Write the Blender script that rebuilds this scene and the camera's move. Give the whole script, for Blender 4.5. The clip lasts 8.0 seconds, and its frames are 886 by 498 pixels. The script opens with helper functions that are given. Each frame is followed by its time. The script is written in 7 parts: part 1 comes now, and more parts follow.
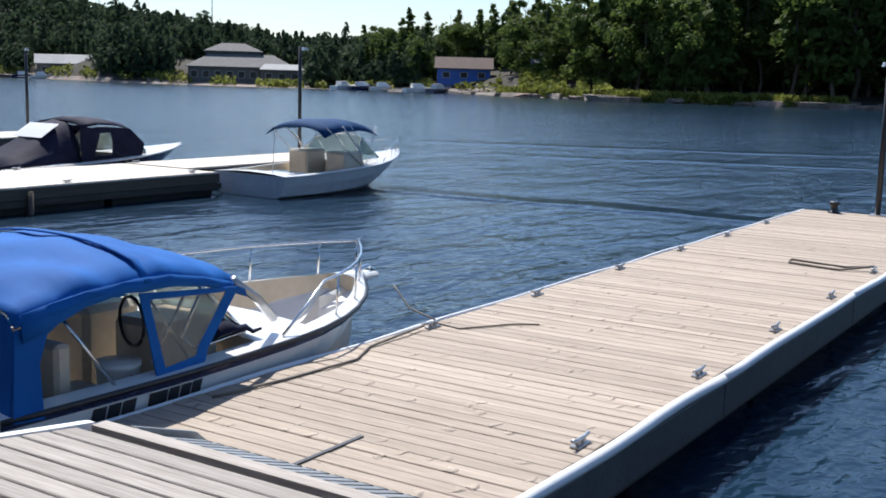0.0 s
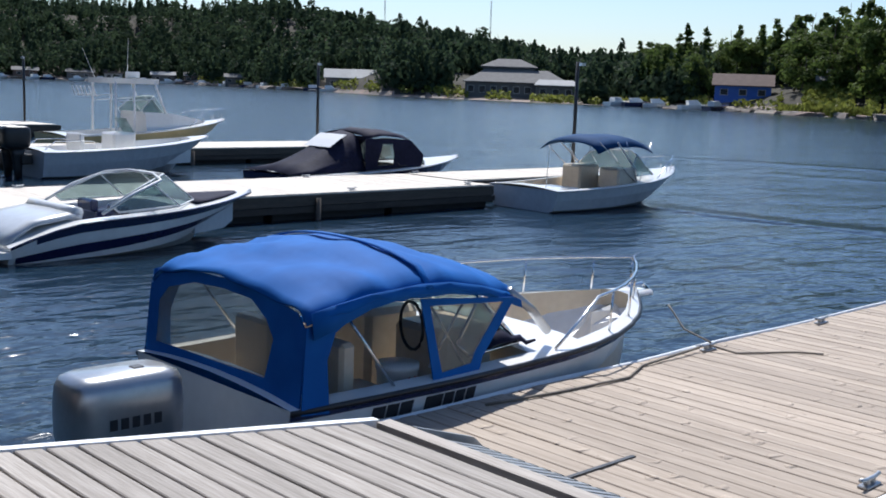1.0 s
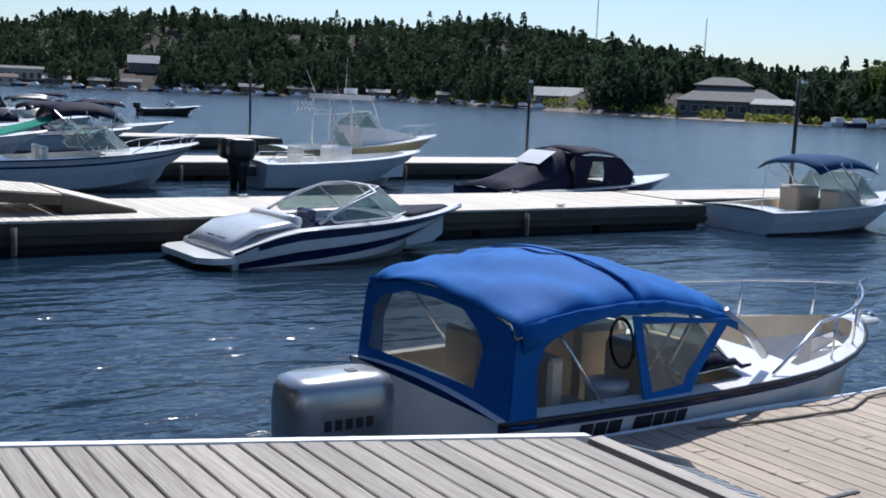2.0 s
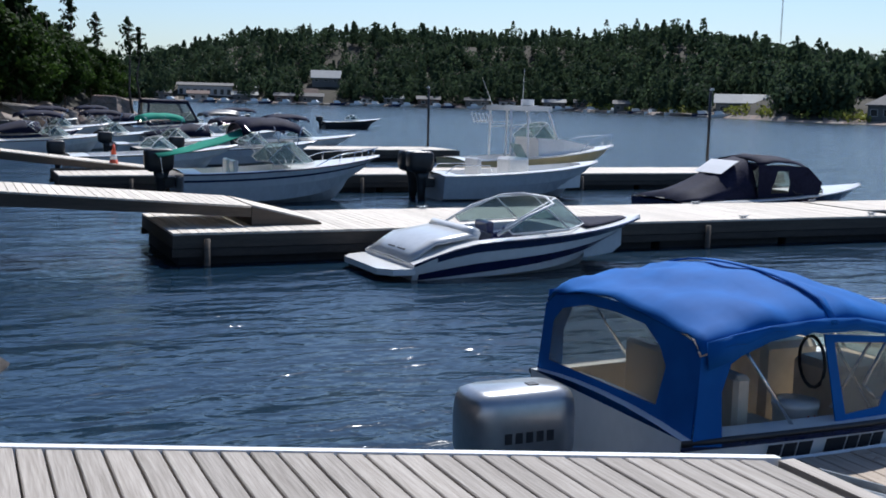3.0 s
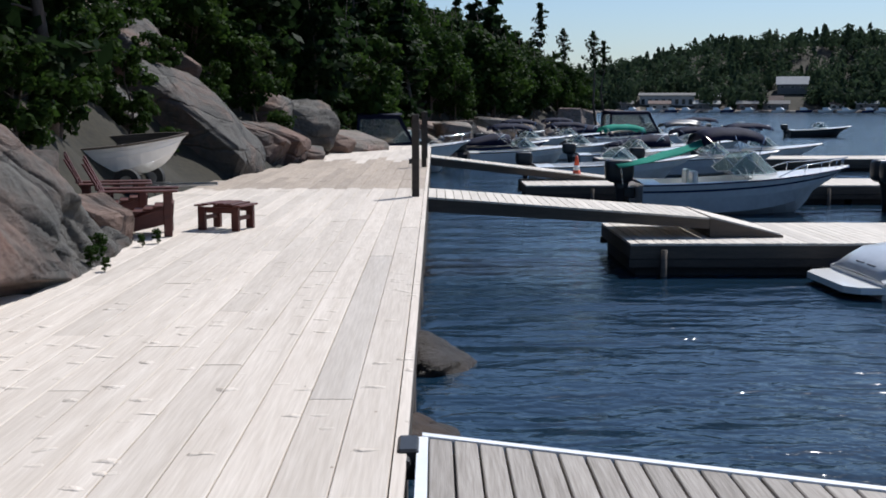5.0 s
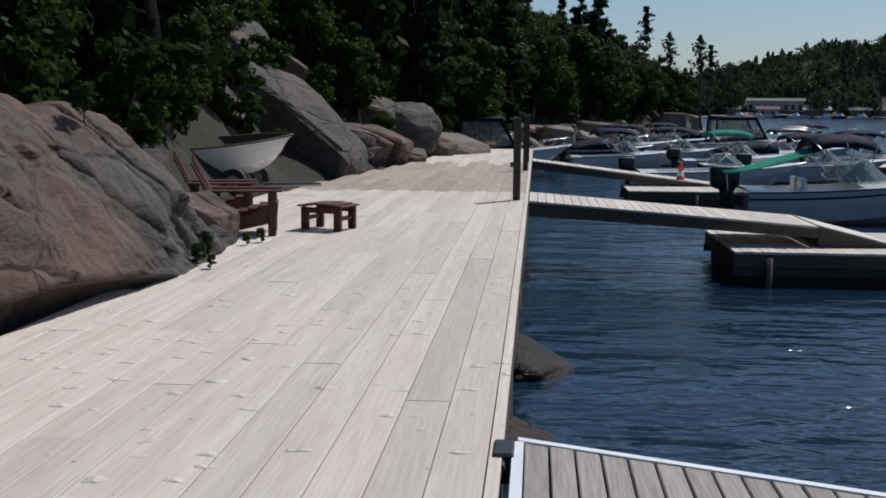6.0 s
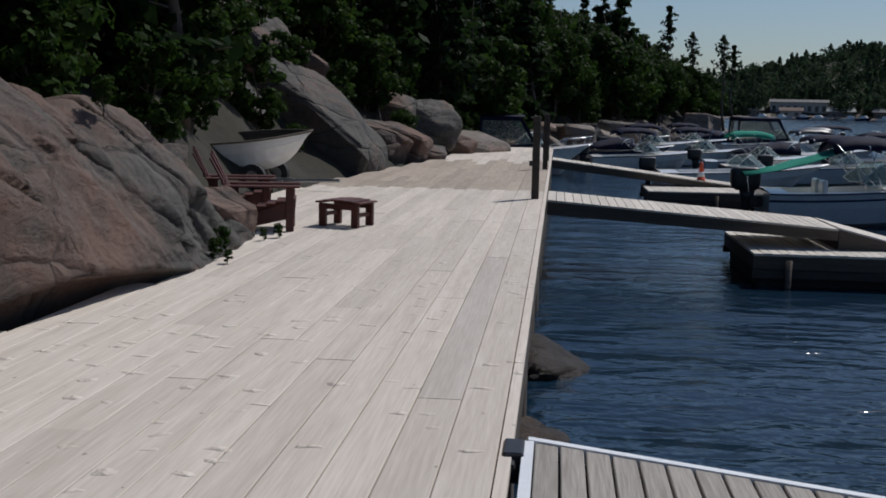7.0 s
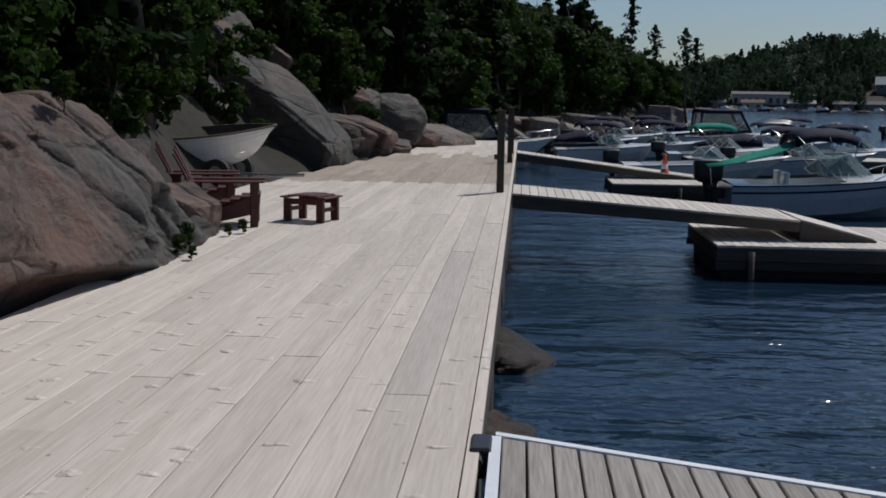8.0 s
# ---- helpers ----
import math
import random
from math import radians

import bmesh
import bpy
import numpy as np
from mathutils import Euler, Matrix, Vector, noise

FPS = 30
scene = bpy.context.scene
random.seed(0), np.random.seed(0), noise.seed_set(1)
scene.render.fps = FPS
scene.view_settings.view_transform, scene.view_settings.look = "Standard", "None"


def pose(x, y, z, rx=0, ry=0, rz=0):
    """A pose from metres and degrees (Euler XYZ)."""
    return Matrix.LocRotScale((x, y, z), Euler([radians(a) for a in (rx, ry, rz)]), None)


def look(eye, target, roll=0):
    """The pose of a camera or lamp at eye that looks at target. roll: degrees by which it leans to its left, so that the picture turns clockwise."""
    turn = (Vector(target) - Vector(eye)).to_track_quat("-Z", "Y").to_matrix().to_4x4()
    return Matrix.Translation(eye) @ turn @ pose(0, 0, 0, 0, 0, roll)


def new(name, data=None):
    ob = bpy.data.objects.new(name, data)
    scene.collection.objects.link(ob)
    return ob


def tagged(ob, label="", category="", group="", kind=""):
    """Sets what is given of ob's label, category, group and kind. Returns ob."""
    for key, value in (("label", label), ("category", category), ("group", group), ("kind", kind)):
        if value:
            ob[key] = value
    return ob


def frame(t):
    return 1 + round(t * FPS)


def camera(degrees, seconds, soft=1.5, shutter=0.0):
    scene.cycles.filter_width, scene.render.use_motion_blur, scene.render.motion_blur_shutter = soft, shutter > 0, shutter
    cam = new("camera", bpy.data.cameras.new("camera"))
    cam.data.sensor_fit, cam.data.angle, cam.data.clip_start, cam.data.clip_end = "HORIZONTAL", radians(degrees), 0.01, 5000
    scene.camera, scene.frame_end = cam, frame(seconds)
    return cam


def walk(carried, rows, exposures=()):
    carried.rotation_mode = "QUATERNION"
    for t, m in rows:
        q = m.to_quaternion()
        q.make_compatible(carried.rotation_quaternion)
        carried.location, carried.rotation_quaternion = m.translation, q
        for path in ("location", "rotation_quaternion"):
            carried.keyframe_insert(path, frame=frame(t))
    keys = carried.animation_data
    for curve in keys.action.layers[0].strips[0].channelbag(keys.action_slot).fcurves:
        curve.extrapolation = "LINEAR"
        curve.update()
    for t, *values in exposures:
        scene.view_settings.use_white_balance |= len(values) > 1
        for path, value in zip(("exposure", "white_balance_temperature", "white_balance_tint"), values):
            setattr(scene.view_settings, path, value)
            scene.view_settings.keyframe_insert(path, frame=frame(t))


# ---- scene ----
cam = camera(43.4, 8.0, soft=1.8)
PATH = [
    (0, 0.082, -0.124, 1.612, -57.34, -8.72, 1.54),
    (0.5, 0.054, -0.088, 1.609, -49.57, -8.19, 1.57),
    (1, 0.04, -0.044, 1.596, -43.55, -8.35, 2.05),
    (1.5, 0.039, 0.004, 1.579, -38.31, -8.22, 2.25),
    (2, 0.016, 0.016, 1.559, -32.93, -7.84, 2.38),
    (2.2, -0.015, 0.022, 1.575, -30.88, -7.89, 2.52),
    (3.3, -0.038, 0.013, 1.59, -20.59, -7.5, 1.01),
    (3.5, -0.045, -0.002, 1.608, -18.01, -7.5, 0.9),
    (4, -0.032, 0.018, 1.611, -12.19, -7.36, 0.5),
    (4.5, -0.02, 0.017, 1.609, -6.65, -7.45, 0.46),
    (5, -0.03, 0.016, 1.606, -0.44, -7.4, 0),
    (5.2, -0.027, 0.023, 1.611, 1.54, -7.29, 0.35),
    (6.3, -0.03, 0.02, 1.606, 6.95, -7.25, 0.5),
    (6.5, -0.035, 0.02, 1.606, 8.57, -7.25, 0.6),
    (7, 0.005, 0.032, 1.607, 5.75, -7.39, 1.11),
    (7.5, 0.016, 0.034, 1.615, 4.71, -7.54, 0.26),
    (8, 0.001, 0.039, 1.62, 3.95, -7.71, 0.92),
]


def aim(x, y, z, yaw, pitch):
    """A point ahead of an eye that looks yaw degrees left of +y and pitch degrees up."""
    a, b = radians(yaw), radians(pitch)
    return (x - math.sin(a) * math.cos(b), y + math.cos(a) * math.cos(b), z + math.sin(b))


walk(cam, [(t, look((x, y, z), aim(x, y, z, yaw, pitch), roll)) for t, x, y, z, yaw, pitch, roll in PATH],
     exposures=[(0.0, 0.46, 6450, 10), (1.0, 0.28, 6250, 10), (2.2, 0.16, 6150, 10), (4.0, 0.14, 6200, 10), (5.2, -0.18, 6250, 10), (6.5, -0.76, 6350, 10), (8.0, -0.88, 6350, 10)])

# ---- light ----
SUN_AZ, SUN_EL = 36.0, 53.0
world = bpy.data.worlds.new("sky")
scene.world = world
world.use_nodes = True
wn = world.node_tree
sky = wn.nodes.new("ShaderNodeTexSky")
sky.sky_type, sky.sun_disc = "NISHITA", False
sky.sun_elevation, sky.sun_rotation = radians(SUN_EL), radians(SUN_AZ)
sky.air_density, sky.dust_density, sky.ozone_density = 1.0, 0.8, 6.5
wn.links.new(sky.outputs[0], wn.nodes["Background"].inputs[0])
wn.nodes["Background"].inputs[1].default_value = 0.108
sun = new("sun", bpy.data.lights.new("sun", "SUN"))
sun.data.energy, sun.data.angle, sun.data.color = 5.0, radians(0.55), (1.0, 0.97, 0.93)
to_sun = Vector((math.sin(radians(SUN_AZ)) * math.cos(radians(SUN_EL)), math.cos(radians(SUN_AZ)) * math.cos(radians(SUN_EL)), math.sin(radians(SUN_EL))))
sun.matrix_world = look(tuple(to_sun * 60), (0, 0, 0))

# ---- materials ----
WATER_Z, DOCK_Z = -1.25, -0.70


def surf(name, dark, light, scale=(3, 3, 3), rough=0.6, bump=0.2, metal=0.0, fine=6.0, vary=0.12, gloss=0.0, island=False, low=0.3, high=0.7):
    """A surface of two tones mixed by noise at two sizes, in metres of the world, with relief and a change from piece to piece."""
    m = bpy.data.materials.new(name)
    m.use_nodes = True
    n, ln = m.node_tree.nodes, m.node_tree.links
    bs = n["Principled BSDF"]
    geo = n.new("ShaderNodeNewGeometry")
    mp = n.new("ShaderNodeMapping")
    mp.inputs["Scale"].default_value = scale
    ln.new(geo.outputs["Position"], mp.inputs["Vector"])
    info = n.new("ShaderNodeObjectInfo")
    pick = geo.outputs["Random Per Island"] if island else info.outputs["Random"]
    big, small = n.new("ShaderNodeTexNoise"), n.new("ShaderNodeTexNoise")
    big.inputs["Scale"].default_value, big.inputs["Detail"].default_value = 1.0, 4
    small.inputs["Scale"].default_value, small.inputs["Detail"].default_value = fine, 5
    for t in (big, small):
        ln.new(mp.outputs[0], t.inputs["Vector"])
    mixn = n.new("ShaderNodeMath")
    mixn.operation = "MULTIPLY_ADD"
    mixn.inputs[1].default_value = 0.5
    half = n.new("ShaderNodeMath")
    half.operation, half.inputs[1].default_value = "MULTIPLY", 0.5
    ln.new(big.outputs[0], half.inputs[0])
    ln.new(small.outputs[0], mixn.inputs[0])
    ln.new(half.outputs[0], mixn.inputs[2])
    ramp = n.new("ShaderNodeMapRange")
    ramp.inputs[1].default_value, ramp.inputs[2].default_value = low, high
    ln.new(mixn.outputs[0], ramp.inputs[0])
    mix = n.new("ShaderNodeMix")
    mix.data_type = "RGBA"
    mix.inputs[6].default_value, mix.inputs[7].default_value = (*dark, 1), (*light, 1)
    ln.new(ramp.outputs[0], mix.inputs[0])
    hsv = n.new("ShaderNodeHueSaturation")
    val = n.new("ShaderNodeMapRange")
    val.inputs[3].default_value, val.inputs[4].default_value = 1 - vary, 1 + vary
    ln.new(pick, val.inputs[0])
    ln.new(val.outputs[0], hsv.inputs["Value"])
    ln.new(mix.outputs[2], hsv.inputs["Color"])
    ln.new(hsv.outputs[0], bs.inputs["Base Color"])
    bs.inputs["Roughness"].default_value, bs.inputs["Metallic"].default_value = rough, metal
    bs.inputs["Coat Weight"].default_value, bs.inputs["Coat Roughness"].default_value = gloss, 0.08
    if bump:
        bp = n.new("ShaderNodeBump")
        bp.inputs["Strength"].default_value, bp.inputs["Distance"].default_value = bump, 0.02
        ln.new(mixn.outputs[0], bp.inputs["Height"])
        ln.new(bp.outputs[0], bs.inputs["Normal"])
    return m


def clear(name, colour, alpha_rough=0.02, through_share=0.85):
    """A thin clear sheet: mostly see-through, with a mirror gloss."""
    m = bpy.data.materials.new(name)
    m.use_nodes = True
    n, ln = m.node_tree.nodes, m.node_tree.links
    n.remove(n["Principled BSDF"])
    tr, gl, mx = n.new("ShaderNodeBsdfTransparent"), n.new("ShaderNodeBsdfPrincipled"), n.new("ShaderNodeMixShader")
    tr.inputs[0].default_value = (*colour, 1)
    gl.inputs["Base Color"].default_value = (*[c * 0.5 for c in colour], 1)
    gl.inputs["Roughness"].default_value = alpha_rough
    mx.inputs[0].default_value = 1 - through_share
    ln.new(tr.outputs[0], mx.inputs[1])
    ln.new(gl.outputs[0], mx.inputs[2])
    ln.new(mx.outputs[0], n["Material Output"].inputs[0])
    return m


def leafy(name, dark, light, seen_through=0.35, vary=0.35):
    m = surf(name, dark, light, (0.25, 0.25, 0.25), 0.6, 0.0, fine=9.0, vary=vary, island=True)
    n, ln = m.node_tree.nodes, m.node_tree.links
    bs, tl, mx = n["Principled BSDF"], n.new("ShaderNodeBsdfTranslucent"), n.new("ShaderNodeMixShader")
    col = bs.inputs["Base Color"].links[0].from_socket
    ln.new(col, tl.inputs[0])
    mx.inputs[0].default_value = seen_through
    bs.inputs["Specular IOR Level"].default_value = 0.06
    ln.new(bs.outputs[0], mx.inputs[1])
    ln.new(tl.outputs[0], mx.inputs[2])
    ln.new(mx.outputs[0], n["Material Output"].inputs[0])
    return m


def rocky(name, grey, pink, moss):
    """Granite: grey weathered skin, pink fresh patches, dark lichen and cracks."""
    m = surf(name, grey, tuple(c * 1.55 for c in grey), (0.8, 0.8, 0.8), 0.85, 0.9, fine=14.0, vary=0.1)
    n, ln = m.node_tree.nodes, m.node_tree.links
    bs, geo = n["Principled BSDF"], n["Geometry"]
    col = bs.inputs["Base Color"].links[0].from_socket
    last = col
    for colour, scale, lo, hi in ((pink, 0.42, 0.46, 0.62), (moss, 1.2, 0.48, 0.70)):
        tx, mr, mx = n.new("ShaderNodeTexNoise"), n.new("ShaderNodeMapRange"), n.new("ShaderNodeMix")
        tx.inputs["Scale"].default_value, tx.inputs["Detail"].default_value, tx.inputs["Roughness"].default_value = scale, 8, 0.65
        ln.new(geo.outputs["Position"], tx.inputs["Vector"])
        mr.inputs[1].default_value, mr.inputs[2].default_value, mr.inputs[4].default_value = lo, hi, 0.8
        ln.new(tx.outputs[0], mr.inputs[0])
        mx.data_type = "RGBA"
        mx.inputs[7].default_value = (*colour, 1)
        ln.new(mr.outputs[0], mx.inputs[0])
        ln.new(last, mx.inputs[6])
        last = mx.outputs[2]
    ln.new(last, bs.inputs["Base Color"])
    vor, mr, mul = n.new("ShaderNodeTexVoronoi"), n.new("ShaderNodeMapRange"), n.new("ShaderNodeMath")
    vor.feature = "DISTANCE_TO_EDGE"
    vor.inputs["Scale"].default_value = 0.75
    wob, add = n.new("ShaderNodeTexNoise"), n.new("ShaderNodeVectorMath")
    wob.inputs["Scale"].default_value, wob.inputs["Detail"].default_value = 1.6, 5
    add.operation = "MULTIPLY_ADD"
    add.inputs[1].default_value = (0.35, 0.35, 0.35)
    ln.new(geo.outputs["Position"], wob.inputs["Vector"])
    ln.new(wob.outputs["Color"], add.inputs[0])
    ln.new(geo.outputs["Position"], add.inputs[2])
    lay = n.new("ShaderNodeMapping")
    lay.inputs["Rotation"].default_value, lay.inputs["Scale"].default_value = (radians(20), radians(-38), radians(15)), (0.45, 0.7, 1.5)
    ln.new(add.outputs[0], lay.inputs["Vector"])
    ln.new(lay.outputs[0], vor.inputs["Vector"])
    # Darkens the base colour in thin broken lines along the cracks.
    crack_line, dm = n.new("ShaderNodeMapRange"), n.new("ShaderNodeMix")
    crack_line.inputs[1].default_value, crack_line.inputs[2].default_value = 0.0, 0.012
    crack_line.inputs[3].default_value, crack_line.inputs[4].default_value = 0.6, 0.0
    dm.data_type = "RGBA"
    dm.inputs[7].default_value = (0.018, 0.015, 0.012, 1)
    ln.new(vor.outputs[0], crack_line.inputs[0])
    brk, bm_, cut = n.new("ShaderNodeTexNoise"), n.new("ShaderNodeMapRange"), n.new("ShaderNodeMath")
    brk.inputs["Scale"].default_value, brk.inputs["Detail"].default_value = 0.9, 4
    ln.new(geo.outputs["Position"], brk.inputs["Vector"])
    bm_.inputs[1].default_value, bm_.inputs[2].default_value = 0.40, 0.54
    ln.new(brk.outputs[0], bm_.inputs[0])
    cut.operation = "MULTIPLY"
    ln.new(crack_line.outputs[0], cut.inputs[0])
    ln.new(bm_.outputs[0], cut.inputs[1])
    ln.new(cut.outputs[0], dm.inputs[0])
    ln.new(last, dm.inputs[6])
    ln.new(dm.outputs[2], bs.inputs["Base Color"])
    mr.inputs[1].default_value, mr.inputs[2].default_value = 0.0, 0.05
    ln.new(vor.outputs[0], mr.inputs[0])
    bp, old = n.new("ShaderNodeBump"), bs.inputs["Normal"].links[0].from_socket
    bp.inputs["Strength"].default_value, bp.inputs["Distance"].default_value = 0.8, 0.06
    ln.new(mr.outputs[0], bp.inputs["Height"])
    pit, pb = n.new("ShaderNodeTexNoise"), n.new("ShaderNodeBump")
    pit.inputs["Scale"].default_value, pit.inputs["Detail"].default_value, pit.inputs["Roughness"].default_value = 2.4, 9, 0.68
    ln.new(lay.outputs[0], pit.inputs["Vector"])
    pb.inputs["Strength"].default_value, pb.inputs["Distance"].default_value = 1.0, 0.14
    ln.new(pit.outputs[0], pb.inputs["Height"])
    ln.new(old, pb.inputs["Normal"])
    ln.new(pb.outputs[0], bp.inputs["Normal"])
    ln.new(bp.outputs[0], bs.inputs["Normal"])
    return m


def watery(name):
    m = bpy.data.materials.new(name)
    m.use_nodes = True
    n, ln = m.node_tree.nodes, m.node_tree.links
    bs, geo = n["Principled BSDF"], n.new("ShaderNodeNewGeometry")
    bs.inputs["Base Color"].default_value = (0.006, 0.021, 0.040, 1)
    bs.inputs["Roughness"].default_value, bs.inputs["IOR"].default_value = 0.15, 1.33
    # Wind patches: the ripples are stronger in some stretches than in others.
    wind, gust, amount = n.new("ShaderNodeMapping"), n.new("ShaderNodeTexNoise"), n.new("ShaderNodeMapRange")
    wind.inputs["Scale"].default_value, wind.inputs["Rotation"].default_value = (0.05, 0.14, 1), (0, 0, radians(-12))
    gust.inputs["Scale"].default_value, gust.inputs["Detail"].default_value = 1.0, 3
    ln.new(geo.outputs["Position"], wind.inputs[0])
    ln.new(wind.outputs[0], gust.inputs["Vector"])
    amount.inputs[1].default_value, amount.inputs[2].default_value, amount.inputs[3].default_value, amount.inputs[4].default_value = 0.36, 0.62, 0.85, 1.1
    ln.new(gust.outputs[0], amount.inputs[0])
    last = None
    for scale, dist, stretch, turn in ((0.22, 0.18, (0.5, 1.0, 1), 25), (0.75, 0.17, (0.45, 1.0, 1), -10), (2.1, 0.075, (0.5, 1.1, 1), 8), (6.5, 0.020, (0.8, 1, 1), 30)):
        mp, tx, bp = n.new("ShaderNodeMapping"), n.new("ShaderNodeTexNoise"), n.new("ShaderNodeBump")
        mp.inputs["Scale"].default_value, mp.inputs["Rotation"].default_value = stretch, (0, 0, radians(turn))
        tx.inputs["Scale"].default_value, tx.inputs["Detail"].default_value, tx.inputs["Distortion"].default_value = scale, 2, 0.6
        bp.inputs["Distance"].default_value = dist
        ln.new(amount.outputs[0], bp.inputs["Strength"])
        ln.new(geo.outputs["Position"], mp.inputs[0])
        ln.new(mp.outputs[0], tx.inputs["Vector"])
        ln.new(tx.outputs[0], bp.inputs["Height"])
        if last:
            ln.new(last, bp.inputs["Normal"])
        last = bp.outputs[0]
    # Old boat wakes: long low swells that cross the open water, each a wavering ridge along a line.
    for x, y, turn, wide, high in ((23.4, 11.5, 92, 1.1, 0.13), (46.0, 20.0, 115, 1.6, 0.16), (40.5, 14.0, 112, 1.0, 0.08)):
        mp, sep, wob, mul, add, ab, prof, bp = n.new("ShaderNodeMapping"), n.new("ShaderNodeSeparateXYZ"), n.new("ShaderNodeTexNoise"), n.new("ShaderNodeMath"), n.new("ShaderNodeMath"), n.new("ShaderNodeMath"), n.new("ShaderNodeMapRange"), n.new("ShaderNodeBump")
        mp.vector_type = "TEXTURE"
        mp.inputs["Location"].default_value, mp.inputs["Rotation"].default_value = (x, y, 0), (0, 0, radians(turn))
        ln.new(geo.outputs["Position"], mp.inputs[0])
        ln.new(mp.outputs[0], sep.inputs[0])
        wob.inputs["Scale"].default_value, wob.inputs["Detail"].default_value = 0.16, 2
        ln.new(geo.outputs["Position"], wob.inputs["Vector"])
        mul.operation, mul.inputs[1].default_value, mul.inputs[2].default_value = "MULTIPLY_ADD", 3.0, -1.5
        ln.new(wob.outputs[0], mul.inputs[0])
        ln.new(sep.outputs[1], add.inputs[0])
        ln.new(mul.outputs[0], add.inputs[1])
        ab.operation = "ABSOLUTE"
        ln.new(add.outputs[0], ab.inputs[0])
        prof.interpolation_type = "SMOOTHSTEP"
        prof.inputs[1].default_value, prof.inputs[2].default_value, prof.inputs[3].default_value, prof.inputs[4].default_value = 0.0, wide, 1.0, 0.0
        ln.new(ab.outputs[0], prof.inputs[0])
        ends, lim = n.new("ShaderNodeMapRange"), n.new("ShaderNodeMath")
        lim.operation = "ABSOLUTE"
        ln.new(sep.outputs[0], lim.inputs[0])
        ends.inputs[1].default_value, ends.inputs[2].default_value, ends.inputs[3].default_value, ends.inputs[4].default_value = 3.0, 14.0, 1.0, 0.0
        ln.new(lim.outputs[0], ends.inputs[0])
        ln.new(ends.outputs[0], bp.inputs["Strength"])
        bp.inputs["Distance"].default_value = high
        ln.new(prof.outputs[0], bp.inputs["Height"])
        ln.new(last, bp.inputs["Normal"])
        last = bp.outputs[0]
    ln.new(last, bs.inputs["Normal"])
    return m


def knotty(m, colour):
    """Adds the scattered dark knots of pine boards."""
    n, ln = m.node_tree.nodes, m.node_tree.links
    bs = n["Principled BSDF"]
    last = bs.inputs["Base Color"].links[0].from_socket
    for scale, size in (((4.0, 2.6, 4.0), 0.055), ((7.0, 3.6, 7.0), 0.05)):
        mp, vo, mr, mx = n.new("ShaderNodeMapping"), n.new("ShaderNodeTexVoronoi"), n.new("ShaderNodeMapRange"), n.new("ShaderNodeMix")
        mp.inputs["Scale"].default_value = scale
        ln.new(n["Geometry"].outputs["Position"], mp.inputs[0])
        ln.new(mp.outputs[0], vo.inputs["Vector"])
        vo.inputs["Scale"].default_value = 1.0
        mr.inputs[1].default_value, mr.inputs[2].default_value = size, size * 0.5
        mr.inputs[3].default_value, mr.inputs[4].default_value = 0.0, 0.75
        ln.new(vo.outputs["Distance"], mr.inputs[0])
        mx.data_type = "RGBA"
        mx.inputs[7].default_value = (*colour, 1)
        ln.new(mr.outputs[0], mx.inputs[0])
        ln.new(last, mx.inputs[6])
        last = mx.outputs[2]
    # Lifted grain: short feathered scuffs that lie across the boards.
    mp, wob, vo, lump, bp = n.new("ShaderNodeMapping"), n.new("ShaderNodeTexNoise"), n.new("ShaderNodeTexVoronoi"), n.new("ShaderNodeMapRange"), n.new("ShaderNodeBump")
    mp.inputs["Scale"].default_value = (3.2, 5.5, 3.2)
    add = n.new("ShaderNodeVectorMath")
    add.operation = "MULTIPLY_ADD"
    add.inputs[1].default_value = (0.16, 0.16, 0)
    wob.inputs["Scale"].default_value, wob.inputs["Detail"].default_value = 7.0, 4
    ln.new(n["Geometry"].outputs["Position"], wob.inputs["Vector"])
    ln.new(wob.outputs["Color"], add.inputs[0])
    ln.new(n["Geometry"].outputs["Position"], add.inputs[2])
    ln.new(add.outputs[0], mp.inputs[0])
    ln.new(mp.outputs[0], vo.inputs["Vector"])
    vo.inputs["Scale"].default_value = 1.0
    lump.inputs[1].default_value, lump.inputs[2].default_value, lump.inputs[3].default_value, lump.inputs[4].default_value = 0.05, 0.22, 1.0, 0.0
    ln.new(vo.outputs["Distance"], lump.inputs[0])
    bp.inputs["Strength"].default_value, bp.inputs["Distance"].default_value = 0.9, 0.022
    ln.new(lump.outputs[0], bp.inputs["Height"])
    ln.new(bs.inputs["Normal"].links[0].from_socket, bp.inputs["Normal"])
    ln.new(bp.outputs[0], bs.inputs["Normal"])
    ln.new(last, bs.inputs["Base Color"])
    return m


M_WATER = watery("lake_water")
M_NEWWOOD = surf("pale_deck_wood", (0.47, 0.40, 0.33), (0.70, 0.625, 0.545), (9, 0.5, 9), 0.75, 0.3, fine=5.0, vary=0.10, low=0.25, high=0.72)
knotty(M_NEWWOOD, (0.22, 0.16, 0.11))
M_SILVERWOOD = surf("silvered_deck_board", (0.39, 0.34, 0.29), (0.56, 0.505, 0.445), (9, 0.5, 9), 0.75, 0.3, fine=5.0, vary=0.05)
M_DOCKWOOD = surf("weathered_dock_wood", (0.29, 0.23, 0.175), (0.46, 0.38, 0.305), (16, 0.9, 16), 0.8, 0.35, fine=4.0, vary=0.14)
knotty(M_DOCKWOOD, (0.14, 0.10, 0.07))
M_GREYWOOD = surf("grey_jetty_wood", (0.235, 0.205, 0.175), (0.41, 0.37, 0.33), (18, 1.0, 18), 0.8, 0.4, fine=4.0, vary=0.16)
